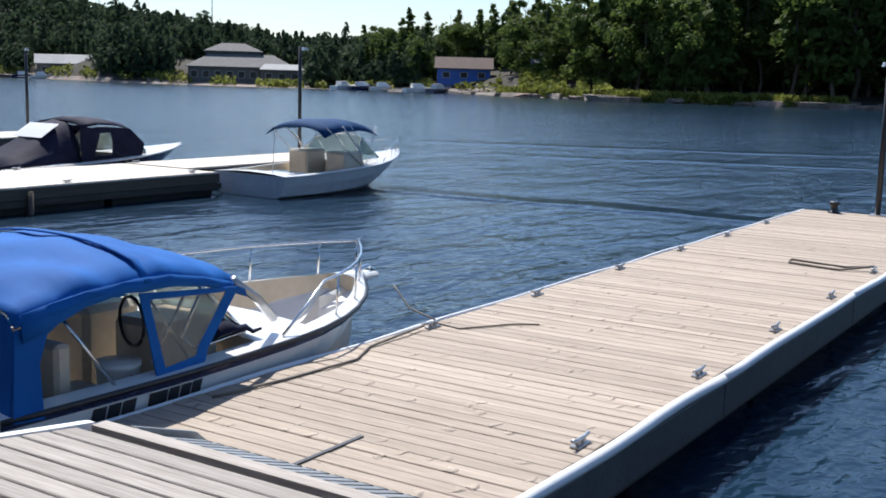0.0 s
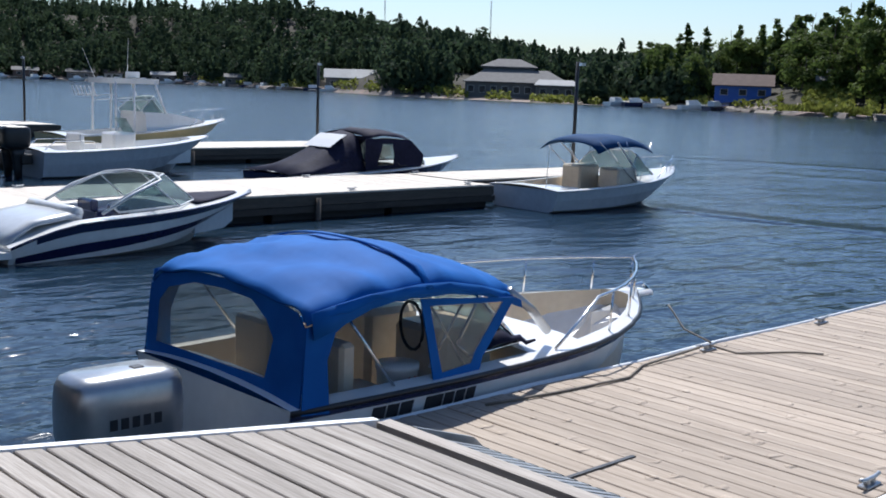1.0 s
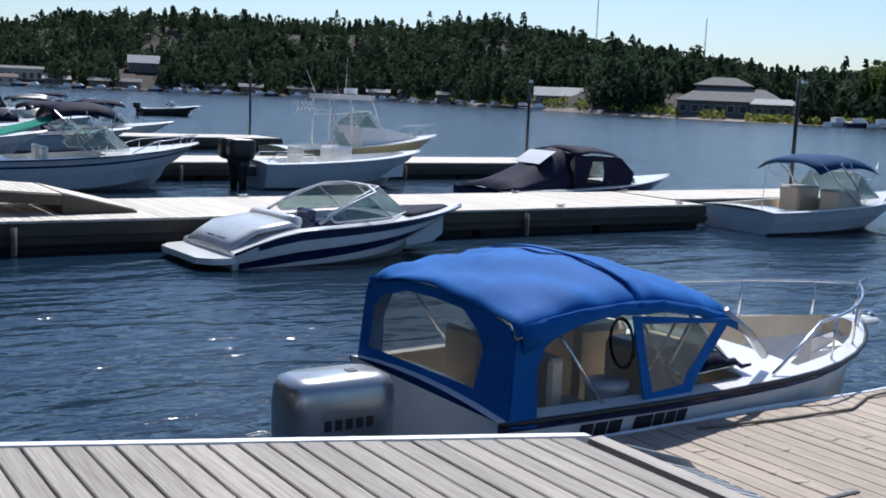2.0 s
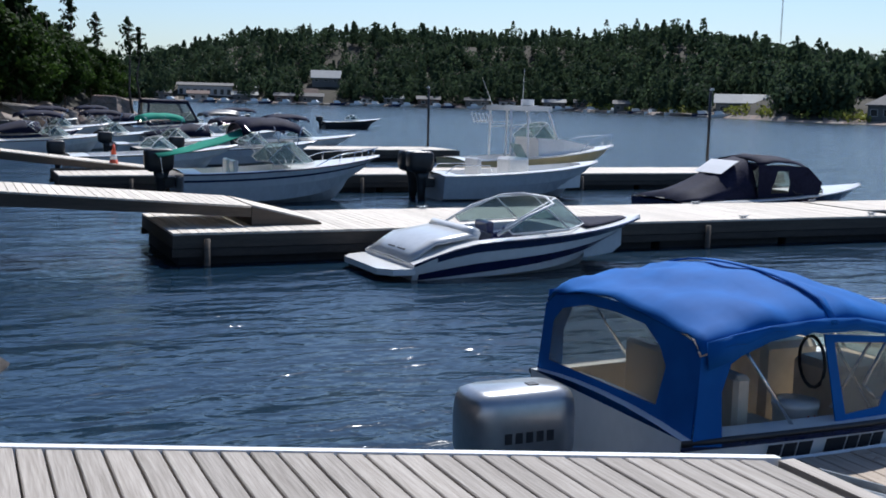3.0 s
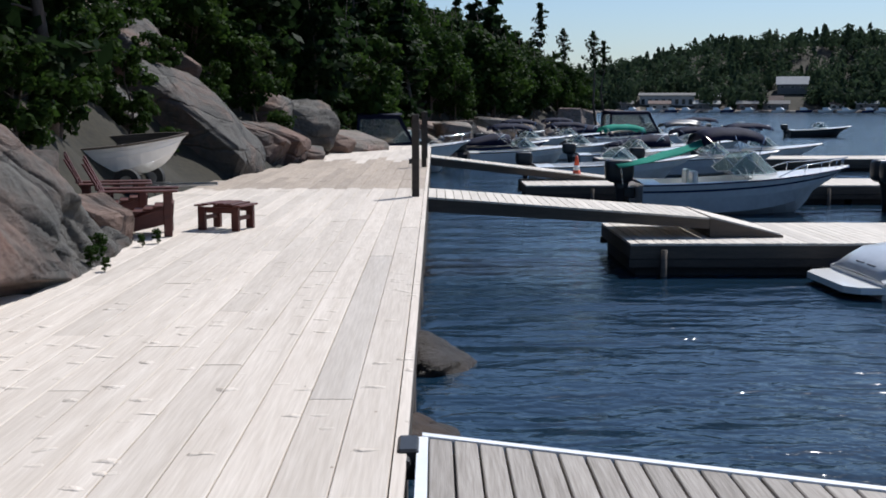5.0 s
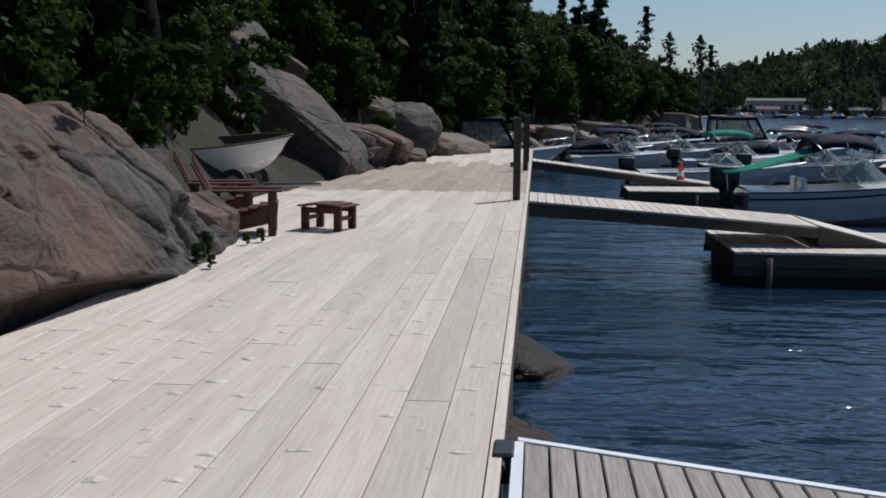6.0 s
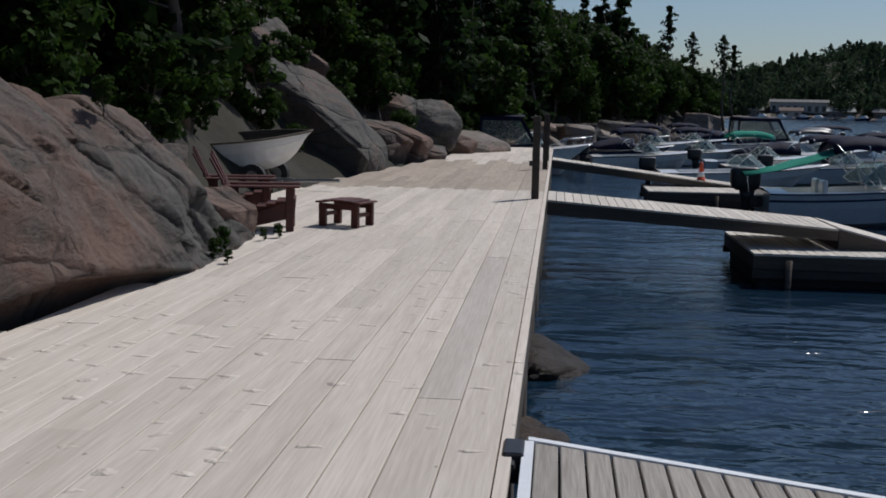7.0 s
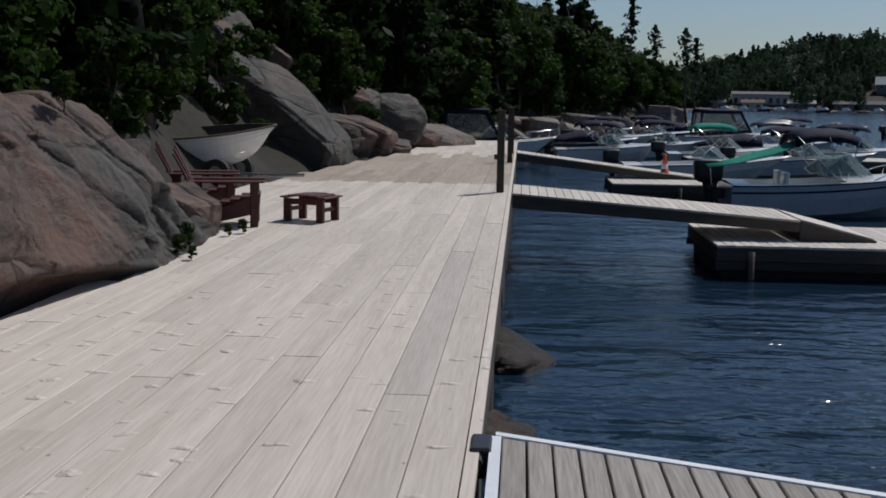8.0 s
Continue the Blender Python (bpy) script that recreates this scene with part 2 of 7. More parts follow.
M_PALEDOCK = surf("sunbleached_dock_wood", (0.50, 0.445, 0.38), (0.68, 0.62, 0.54), (14, 0.9, 14), 0.8, 0.25, fine=4.0, vary=0.1)
M_DARKWOOD = surf("dark_timber", (0.028, 0.022, 0.018), (0.075, 0.06, 0.048), (1.5, 1.5, 10), 0.8, 0.4)
M_BEAM = surf("brown_timber_beam", (0.06, 0.047, 0.036), (0.13, 0.102, 0.078), (1.2, 1.2, 14), 0.8, 0.3)
M_METAL = surf("galvanised_metal", (0.36, 0.37, 0.38), (0.52, 0.53, 0.54), (4, 4, 4), 0.35, 0.1, metal=0.85)
M_ALU = surf("white_aluminium_edge", (0.68, 0.70, 0.72), (0.8, 0.81, 0.82), (3, 3, 3), 0.45, 0.05, metal=0.0)
M_BUMPER = surf("grey_vinyl_bumper", (0.36, 0.36, 0.37), (0.52, 0.52, 0.52), (5, 2, 5), 0.55, 0.15)
# Dark wet skirt; the shade on the dock's side is put into its colour too.
M_SKIRT = surf("shaded_skirt_vinyl", (0.03, 0.03, 0.032), (0.07, 0.07, 0.072), (5, 2, 5), 0.6, 0.2)
M_BLACK = surf("black_paint", (0.012, 0.012, 0.013), (0.03, 0.03, 0.032), (5, 5, 5), 0.4, 0.1)
M_RUBBER = surf("black_rubber", (0.015, 0.015, 0.015), (0.03, 0.03, 0.03), (9, 9, 9), 0.8, 0.2)
M_WHITE = surf("white_gelcoat", (0.72, 0.71, 0.68), (0.82, 0.81, 0.79), (1.5, 1.5, 1.5), 0.28, 0.02, gloss=0.5, vary=0.03)
M_CREAM = surf("cream_gelcoat", (0.55, 0.47, 0.36), (0.68, 0.60, 0.48), (2, 2, 2), 0.4, 0.05, gloss=0.3, vary=0.04)
M_GREYHULL = surf("pale_grey_gelcoat", (0.46, 0.48, 0.50), (0.58, 0.60, 0.62), (1.5, 1.5, 1.5), 0.3, 0.02, gloss=0.4, vary=0.04)
M_YELLOW = surf("pale_yellow_gelcoat", (0.60, 0.47, 0.22), (0.70, 0.57, 0.30), (1.5, 1.5, 1.5), 0.3, 0.02, gloss=0.4)
M_NAVY = surf("navy_gelcoat", (0.008, 0.012, 0.05), (0.015, 0.022, 0.08), (2, 2, 2), 0.25, 0.02, gloss=0.6)
M_BLUECLOTH = surf("royal_blue_canvas", (0.003, 0.060, 0.235), (0.014, 0.150, 0.49), (1.3, 1.3, 1.3), 0.72, 0.12, fine=3.0, vary=0.04, low=0.15, high=0.85)
M_NAVYCLOTH = surf("dark_navy_canvas", (0.006, 0.007, 0.020), (0.014, 0.016, 0.042), (3, 3, 3), 0.75, 0.5, fine=4.0)
M_BIMINI = surf("blue_bimini_canvas", (0.006, 0.036, 0.10), (0.012, 0.06, 0.16), (3, 3, 3), 0.8, 0.3)
M_GREENCLOTH = surf("green_canvas", (0.01, 0.16, 0.11), (0.02, 0.26, 0.18), (3, 3, 3), 0.8, 0.3)
for cloth in (M_BLUECLOTH, M_NAVYCLOTH, M_BIMINI, M_GREENCLOTH):
    cloth.node_tree.nodes["Principled BSDF"].inputs["Specular IOR Level"].default_value = 0.12
M_CHROME = surf("stainless_tube", (0.6, 0.6, 0.6), (0.75, 0.75, 0.75), (6, 6, 6), 0.18, 0.02, metal=1.0)
M_GLASS = clear("tinted_windscreen", (0.62, 0.72, 0.72), 0.03, 0.72)
M_VINYL = clear("clear_vinyl", (0.86, 0.84, 0.78), 0.12, 0.80)
M_SILVER = surf("silver_cowling", (0.36, 0.37, 0.38), (0.46, 0.47, 0.48), (3, 3, 3), 0.3, 0.02, metal=0.7, gloss=0.5)
M_REDWOOD = surf("red_stained_wood", (0.055, 0.012, 0.009), (0.105, 0.025, 0.016), (4, 4, 14), 0.55, 0.2)
M_ORANGE = surf("orange_plastic", (0.65, 0.08, 0.03), (0.75, 0.12, 0.05), (4, 4, 4), 0.5, 0.05)
M_ROPE = surf("grey_rope", (0.12, 0.10, 0.08), (0.25, 0.22, 0.18), (30, 30, 30), 0.9, 0.5)
M_ROCK = rocky("granite", (0.066, 0.060, 0.052), (0.185, 0.100, 0.07), (0.026, 0.026, 0.023))
M_PINKROCK = rocky("pink_granite", (0.115, 0.072, 0.054), (0.19, 0.105, 0.075), (0.035, 0.032, 0.028))
M_WETROCK = rocky("wet_rock", (0.024, 0.016, 0.010), (0.075, 0.038, 0.018), (0.014, 0.012, 0.009))
M_WETROCK.node_tree.nodes["Principled BSDF"].inputs["Roughness"].default_value = 0.45
M_WETROCK.node_tree.nodes["Principled BSDF"].inputs["Specular IOR Level"].default_value = 0.2
M_SHORE = rocky("shore_granite", (0.16, 0.135, 0.115), (0.32, 0.20, 0.15), (0.07, 0.07, 0.04))
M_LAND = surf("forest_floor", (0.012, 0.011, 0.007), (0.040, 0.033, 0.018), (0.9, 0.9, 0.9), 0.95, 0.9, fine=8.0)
M_PINE = leafy("pine_needles", (0.010, 0.022, 0.008), (0.026, 0.048, 0.015), 0.42)
M_LEAF = leafy("broad_leaves", (0.014, 0.033, 0.007), (0.044, 0.080, 0.015), 0.45)
# Distance haze is put into this leaf colour: greyer, with little contrast.
M_FARLEAF = leafy("hazed_far_foliage", (0.038, 0.060, 0.034), (0.054, 0.082, 0.042), 0.5, 0.08)
# Paler copy of M_LEAF: haze and sunlit brightness are put into the colour.
M_BANKLEAF = leafy("hazed_bank_leaves", (0.062, 0.095, 0.026), (0.108, 0.150, 0.038), 0.5, 0.2)
M_REED = leafy("reeds", (0.12, 0.145, 0.03), (0.24, 0.25, 0.06), 0.4)
M_BARK = surf("pine_bark", (0.06, 0.045, 0.035), (0.15, 0.115, 0.09), (6, 6, 1.5), 0.9, 0.6)
M_WALLW = surf("white_siding", (0.30, 0.30, 0.29), (0.40, 0.395, 0.38), (0.5, 0.5, 4), 0.8, 0.1)
M_WALLG = surf("grey_siding", (0.09, 0.09, 0.09), (0.15, 0.15, 0.145), (0.5, 0.5, 4), 0.8, 0.1)
M_WALLB = surf("blue_siding", (0.03, 0.09, 0.36), (0.05, 0.14, 0.46), (0.5, 0.5, 4), 0.7, 0.1)
M_ROOFG = surf("grey_shingles", (0.11, 0.105, 0.10), (0.18, 0.175, 0.17), (1, 1, 1), 0.9, 0.2)
M_ROOFB = surf("brown_shingles", (0.10, 0.07, 0.06), (0.17, 0.12, 0.10), (1, 1, 1), 0.9, 0.2)
M_TIN = surf("bright_tin_roof", (0.30, 0.30, 0.295), (0.40, 0.40, 0.39), (0.6, 0.6, 0.6), 0.92, 0.05)
M_PANE = surf("dark_window_glass", (0.02, 0.025, 0.03), (0.04, 0.045, 0.05), (1, 1, 1), 0.08, 0.0)
M_INK = surf("dark_lettering", (0.015, 0.015, 0.02), (0.03, 0.03, 0.035), (3, 3, 3), 0.6, 0.0)

# ---- building helpers ----


def flush(name, bm, mat, smooth=False):
    me = bpy.data.meshes.new(name)
    bmesh.ops.recalc_face_normals(bm, faces=bm.faces)
    if smooth:
        for f in bm.faces:
            f.smooth = True
    bm.to_mesh(me)
    bm.free()
    me.materials.append(mat)
    return me


def part(name, bm, mat, parent, label="", smooth=False):
    ob = new(name, flush(name, bm, mat, smooth))
    ob.parent = parent
    return tagged(ob, label)


def thing(name, label, category, m=None, group="", kind=""):
    ob = new(name)
    ob.empty_display_size = 0.2
    ob.matrix_world = m or Matrix()
    return tagged(ob, label, category, group, kind)


def B():
    return bmesh.new()


def box(bm, x0, x1, y0, y1, z0, z1, bevel=0.0, m=None):
    v = [bm.verts.new((x, y, z)) for x in (x0, x1) for y in (y0, y1) for z in (z0, z1)]
    fs = [bm.faces.new([v[i] for i in q]) for q in ((0, 1, 3, 2), (4, 6, 7, 5), (0, 4, 5, 1), (2, 3, 7, 6), (0, 2, 6, 4), (1, 5, 7, 3))]
    if bevel:
        es = list({e for f in fs for e in f.edges})
        out = bmesh.ops.bevel(bm, geom=es, offset=bevel, segments=1, affect="EDGES")
        v = list({w for f in out["faces"] for w in f.verts} | {w for w in v if w.is_valid})
    if m:
        bmesh.ops.transform(bm, matrix=m, verts=v)
    return bm


def loft(bm, rings, closed=True, caps=(True, True)):
    vs = [[bm.verts.new(p) for p in r] for r in rings]
    for a, b in zip(vs, vs[1:]):
        k = len(a)
        for i in range(k if closed else k - 1):
            j = (i + 1) % k
            bm.faces.new((a[i], a[j], b[j], b[i]))
    if closed and caps[0]:
        bm.faces.new(vs[0])
    if closed and caps[1]:
        bm.faces.new(vs[-1])
    return bm


def tube(bm, pts, r, n=6, taper=1.0):
    pts = [Vector(p) for p in pts]
    rings = []
    for i, p in enumerate(pts):
        d = (pts[min(i + 1, len(pts) - 1)] - pts[max(i - 1, 0)]).normalized()
        u = d.orthogonal().normalized() if abs(d.z) > 0.9 else d.cross(Vector((0, 0, 1))).normalized()
        w = d.cross(u)
        k = r * (1 + (taper - 1) * i / max(1, len(pts) - 1))
        rings.append([p + (u * math.cos(2 * math.pi * j / n) + w * math.sin(2 * math.pi * j / n)) * k for j in range(n)])
    return loft(bm, rings)


def sheet(bm, grid, thick):
    """A sheet of some thickness from rows of points."""
    g = [[Vector(p) for p in r] for r in grid]
    top = [[bm.verts.new(p) for p in r] for r in g]
    nrm = []
    for i, r in enumerate(g):
        row = []
        for j, p in enumerate(r):
            a = g[min(i + 1, len(g) - 1)][j] - g[max(i - 1, 0)][j]
            b = r[min(j + 1, len(r) - 1)] - r[max(j - 1, 0)]
            row.append(a.cross(b).normalized())
        nrm.append(row)
    bot = [[bm.verts.new(p - nrm[i][j] * thick) for j, p in enumerate(r)] for i, r in enumerate(g)]
    R, C = len(g), len(g[0])
    for i in range(R - 1):
        for j in range(C - 1):
            bm.faces.new((top[i][j], top[i][j + 1], top[i + 1][j + 1], top[i + 1][j]))
            bm.faces.new((bot[i][j], bot[i + 1][j], bot[i + 1][j + 1], bot[i][j + 1]))
    rim = [(0, j) for j in range(C)] + [(i, C - 1) for i in range(1, R)] + [(R - 1, j) for j in range(C - 2, -1, -1)] + [(i, 0) for i in range(R - 2, 0, -1)]
    for (a, b), (c, d) in zip(rim, rim[1:] + rim[:1]):
        bm.faces.new((top[a][b], bot[a][b], bot[c][d], top[c][d]))
    return bm


def ringed(bm, outer, inner, thick, out):
    """A frame between two outlines with as many points, given thickness along the vector out."""
    o = Vector(out).normalized() * thick
    loops = [[bm.verts.new(Vector(p)) for p in l] for l in (outer, inner)] + [[bm.verts.new(Vector(p) - o) for p in l] for l in (outer, inner)]
    k = len(outer)
    for i in range(k):
        j = (i + 1) % k
        for a, b in ((0, 1), (1, 3), (3, 2), (2, 0)):
            bm.faces.new((loops[a][i], loops[a][j], loops[b][j], loops[b][i]))
    return bm


def lerp(a, b, t):
    return a + (b - a) * t


# ---- the setting: water, land, docks, boardwalk ----
FAR_AZ = [-180, -100, -30, 5, 9, 30, 35, 41, 47, 55, 60, 66, 78, 100, 180]
FAR_R = [250, 250, 420, 420, 420, 420, 340, 262, 240, 225, 205, 176, 172, 180, 250]
TOP_AZ = [-180, -30, 8, 14, 22, 34, 42, 50, 56, 62, 68, 75, 85, 180]
TOP_H = [8, 10, 10, 23, 25, 25, 12, 4.5, 5.5, 8, 10, 13, 14, 8]
LEFT_Y = [-60, 11, 13, 17, 25, 34, 42, 60, 100, 150]
LEFT_X = [-3.8, -3.75, -4.0, -4.9, -4.5, -3.5, -3.3, -0.5, 9, 22]


def land(x, y):
    """Height of the ground across the lake."""
    az, r = math.degrees(math.atan2(x, y)), math.hypot(x, y)
    d = r - far_edge(az)
    bumps = noise.noise((x * 0.03, y * 0.03, 1.0)) * 2.2 + noise.noise((x * 0.11, y * 0.11, 4.0)) * 0.7
    if d < 0:
        return max(WATER_Z - 3, WATER_Z + d * 0.25)
    return WATER_Z + min(d * 0.16, 2.2) + float(np.interp(az, TOP_AZ, TOP_H)) * min(1.0, max(0.0, (d - 8) / 80)) ** 1.2 + min(d / 12, 1) * bumps


def far_edge(az):
    return float(np.interp(az, FAR_AZ, FAR_R)) + 7 * noise.noise((az * 0.35, 0, 5.0)) + 3 * noise.noise((az * 1.3, 0, 8.0))


def near_edge(y):
    return float(np.interp(y, LEFT_Y, LEFT_X)) + noise.noise((y * 0.2, 0, 3.0)) * (0.2 if y < 40 else 1.6)


def hill(y, d):
    """Height of the near hillside d metres inland of its edge."""
    x = near_edge(y) - d
    rough = noise.noise((x * 0.35, y * 0.35, 7.0)) * 0.8 + noise.noise((x * 0.9, y * 0.9, 2.0)) * 0.35
    base = float(np.interp(y, [38, 48], [-0.35, -1.2]))
    if d < 0:
        return base + d * 1.3
    cap = float(np.interp(y, [0, 110, 150], [40, 30, 6]))
    return base + min(d * 0.8, 3.0) + max(0.0, min(d - 4, cap)) * 0.42 + min(d / 1.5, 1) * rough


def surface(name, verts, faces, label, bare=1.3):
    me = bpy.data.meshes.new(name)
    me.from_pydata(verts, [], faces)
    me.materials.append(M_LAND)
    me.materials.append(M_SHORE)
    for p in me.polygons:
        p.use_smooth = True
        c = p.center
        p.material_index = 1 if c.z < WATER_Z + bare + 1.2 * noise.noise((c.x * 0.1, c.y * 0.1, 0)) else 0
    return tagged(new(name, me), label, "ground", kind="structure")


def ground():
    n = 450
    azs = [i * 360 / n for i in range(n)]
    verts, faces = [(0, 0, WATER_Z - 3.0)], []
    rings = 10 + 60
    for i in range(rings):
        for a in azs:
            e = far_edge(a if a <= 180 else a - 360)
            r = e * (0.05 + 0.9 * i / 10) if i < 10 else e * 0.95 + 4 * 1.075 ** (i - 10) * (i - 9) * 0.35
            x, y = r * math.sin(radians(a)), r * math.cos(radians(a))
            verts.append((x, y, land(x, y)))
    faces = [(0, 1 + (j + 1) % n, 1 + j) for j in range(n)]
    faces += [(1 + i * n + j, 1 + i * n + (j + 1) % n, 1 + (i + 1) * n + (j + 1) % n, 1 + (i + 1) * n + j) for i in range(rings - 1) for j in range(n)]
    surface("ground", verts, faces, "wooded far shore with granite at the water's edge")
    ys = [-40 + i * 0.6 for i in range(140)] + [44 + i * 1.2 for i in range(100)]
    ds = [-3, -1.5, -0.7, -0.3, 0, 0.3, 0.6, 1, 1.5, 2, 2.6, 3.3, 4, 5, 6.5, 8, 10, 13, 17, 22, 28, 36, 46, 60]
    verts = [(near_edge(y) - d, y, hill(y, d) if y < 150 else hill(150, d) - (y - 150) * 0.5) for y in ys for d in ds]
    k = len(ds)
    faces = [(i * k + j, (i + 1) * k + j, (i + 1) * k + j + 1, i * k + j + 1) for i in range(len(ys) - 1) for j in range(k - 1)]
    surface("ground_hillside", verts, faces, "steep rocky hillside above the boardwalk", 0.5)


ground()
bm = B()
bmesh.ops.create_circle(bm, cap_ends=True, radius=1500, segments=64, matrix=Matrix.Translation((0, 0, WATER_Z)))
tagged(new("water", flush("water", bm, M_WATER)), "dark blue rippled lake water reflecting the sky", "water", kind="structure")


def plank_mesh(name, w, l, t, mat):
    """A board w wide along x, l long along y, its top at z = 0, with worn arrises."""
    bm = B()
    e = 0.006
    prof = [(-w / 2, -t), (w / 2, -t), (w / 2, -e), (w / 2 - e, 0), (-w / 2 + e, 0), (-w / 2, -e)]
    loft(bm, [[(x, y, z) for x, z in prof] for y in (-l / 2, l / 2)])
    return flush(name, bm, mat)


def lay(me, parent, x, y, z, turn=0.0):
    ob = new("plank", me)
    ob.parent = parent
    ob.matrix_basis = pose(x, y, z, 0, 0, turn)
    return ob


def cleat(m, group):
    c = thing("dock_cleat", "galvanised horn cleat bolted to the dock edge", "cleat", m, group)
    bm = B()
    box(bm, -0.09, 0.09, -0.035, 0.035, 0, 0.015, 0.004)
    for x in (-0.035, 0.035):
        box(bm, x - 0.014, x + 0.014, -0.016, 0.016, 0.014, 0.042)
    part("base", bm, M_METAL, c)
    bm = B()
    tube(bm, [(-0.12, 0, 0.058), (-0.06, 0, 0.046), (0.06, 0, 0.046), (0.12, 0, 0.058)], 0.014, 6)
    part("horn", bm, M_METAL, c, smooth=True)
    return c


def lamp_post(x, y, z, top, arm_turn):
    p = thing("dock_lamp_post", "slim dark dock lamp post with a small flood light on top", "lamp post", pose(x, y, z), "dock lamp posts")
    h = top - z
    bm = B()
    box(bm, -0.13, 0.13, -0.13, 0.13, 0, 0.02, 0.004)
    part("base_plate", bm, M_METAL, p)
    bm = B()
    tube(bm, [(0, 0, 0.018), (0, 0, h)], 0.055, 10)
    part("pole", bm, M_BLACK, p, smooth=True)
    bm = B()
    d = Matrix.Rotation(radians(arm_turn), 4, "Z")
    tube(bm, [d @ Vector(v) for v in ((0, 0, h - 0.05), (-0.12, 0, h - 0.02), (-0.3, 0, h - 0.06))], 0.018, 6)
    part("arm", bm, M_BLACK, p)
    bm = B()
    loft(bm, [[d @ Vector((x, y * k, z)) for y, z in ((-0.08, h - 0.12), (0.08, h - 0.12), (0.06, h - 0.04), (-0.06, h - 0.04))] for x, k in ((-0.27, 0.7), (-0.36, 1.0), (-0.50, 0.9))])
    part("lamp_head", bm, M_METAL, p, "pale metal flood light head")
    return p


def float_dock(label, x0, x1, y0, y1, top, wood, pitch=0.15, joined=False, front=M_BEAM, posts=()):
    """A floating dock with boards across it, side beams, floats and pile posts."""
    d = thing("floating_dock", label, "dock", pose(0, 0, 0))
    me = plank_mesh("plank", pitch - 0.008, y1 - y0 - 0.02, 0.04, wood)
    n = int((x1 - x0) / pitch)
    for i in range(n):
        lay(me, d, x0 + (i + 0.5) * pitch, (y0 + y1) / 2 + random.uniform(-0.006, 0.006), top + random.uniform(-0.003, 0.003))
    for y in (y0 + 0.02, y1 - 0.06):
        bm = B()
        box(bm, x0, x1, y, y + 0.04, top - 0.26, top - 0.042)
        part("side_beam", bm, front, d)
    for x in (x0, x1 - 0.04):
        bm = B()
        box(bm, x, x + 0.04, y0 + 0.065, y1 - 0.065, top - 0.26, top - 0.042)
        part("end_beam", bm, front, d)
    for y in (y0 - 0.005, y1 - 0.035):
        bm = B()
        box(bm, x0 - 0.02, x1 + 0.02, y - 0.01, y + 0.02, top - 0.40, top - 0.27)
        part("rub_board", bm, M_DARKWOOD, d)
    k = max(1, round((x1 - x0) / 3))
    for i in range(k):
        a = lerp(x0, x1, i / k)
        bm = B()
        box(bm, a + 0.1, a + (x1 - x0) / k - 0.1, y0 + 0.15, y1 - 0.15, WATER_Z - 0.25, top - 0.262, 0.02)
        part("float", bm, M_RUBBER, d)
    for x in posts:
        bm = B()
        tube(bm, [(x, y0 - 0.07, WATER_Z - 1), (x, y0 - 0.07, top - 0.1)], 0.055, 8)
        part("mooring_post", bm, M_BEAM, d, smooth=True)
    return d


# The near dock, with its bumpers, cleats and the plate from the jetty.
DX0, DX1, DY0, DY1 = 4.25, 21.85, 2.70, 5.56
dock_a = float_dock("weathered wooden floating dock with vinyl edge bumpers", DX0, DX1, DY0, DY1, DOCK_Z, M_DOCKWOOD)
for y, s in ((DY0, -1), (DY1, 1)):
    for i in range(4):
        a, b = lerp(DX0, DX1, i / 4) + 0.01, lerp(DX0, DX1, (i + 1) / 4) - 0.01
        prof = [(0.012, 0.008), (0.035, 0.02), (0.065, 0.008), (0.075, -0.04), (0.07, -0.2), (0.075, -0.33), (0.012, -0.36)]
        # Side below the pale edge strip, coloured darker to carry its shade.
        if s < 0:
            bm = B()
            box(bm, a, b, y - 0.066, y - 0.008, DOCK_Z - 0.34, DOCK_Z - 0.05, 0.012)
            part("skirt", bm, M_SKIRT, dock_a, "dark padded side skirt")
            prof = [(0.006, -0.045), (0.006, 0.012), (0.03, 0.024), (0.065, 0.016), (0.082, -0.015), (0.07, -0.045)]
        if s > 0:
            prof = [(0.012, 0.004), (0.035, 0.012), (0.055, 0.0), (0.06, -0.08), (0.05, -0.16), (0.012, -0.18)]
        bm = B()
        loft(bm, [[(x, y + s * (p + 0.006 * math.sin(x * 3.1)), DOCK_Z + q + 0.008 * math.sin(x * 2.3 + y)) for p, q in prof] for x in [lerp(a, b, k / 10) for k in range(11)]])
        part("bumper", bm, M_ALU, dock_a, "pale rounded edge strip", smooth=True)
for x in (8.62, 10.69, 12.9, 15.0, 16.97, 19.0):
    cleat(pose(x, DY1 - 0.12, DOCK_Z + 0.003), "cleats along the near dock")
for x in (6.37, 8.54, 10.63, 12.75, 14.9, 17.0, 19.1):
    cleat(pose(x, DY0 + 0.12, DOCK_Z + 0.003), "cleats along the near dock")
# Black strip laid on the boards in place of an open slot's darkness.
bm = B()
box(bm, 4.92, 5.66, 4.02, 4.05, DOCK_Z + 0.004, DOCK_Z + 0.012)
part("slot_cover", bm, M_BLACK, dock_a, "thin black strip painted in for the dark of a slot in the boards")
lamp_post(21.75, 4.2, DOCK_Z, 2.16, 200)
bol = thing("mooring_bollard", "short black mooring bollard on the dock end", "bollard", pose(21.6, 4.95, DOCK_Z))
bm = B()
loft(bm, [[(r * math.cos(a), r * math.sin(a), z) for a in [2 * math.pi * i / 12 for i in range(12)]] for r, z in ((0.12, 0.003), (0.12, 0.02), (0.07, 0.03), (0.065, 0.15), (0.1, 0.17), (0.1, 0.2), (0.06, 0.22))])
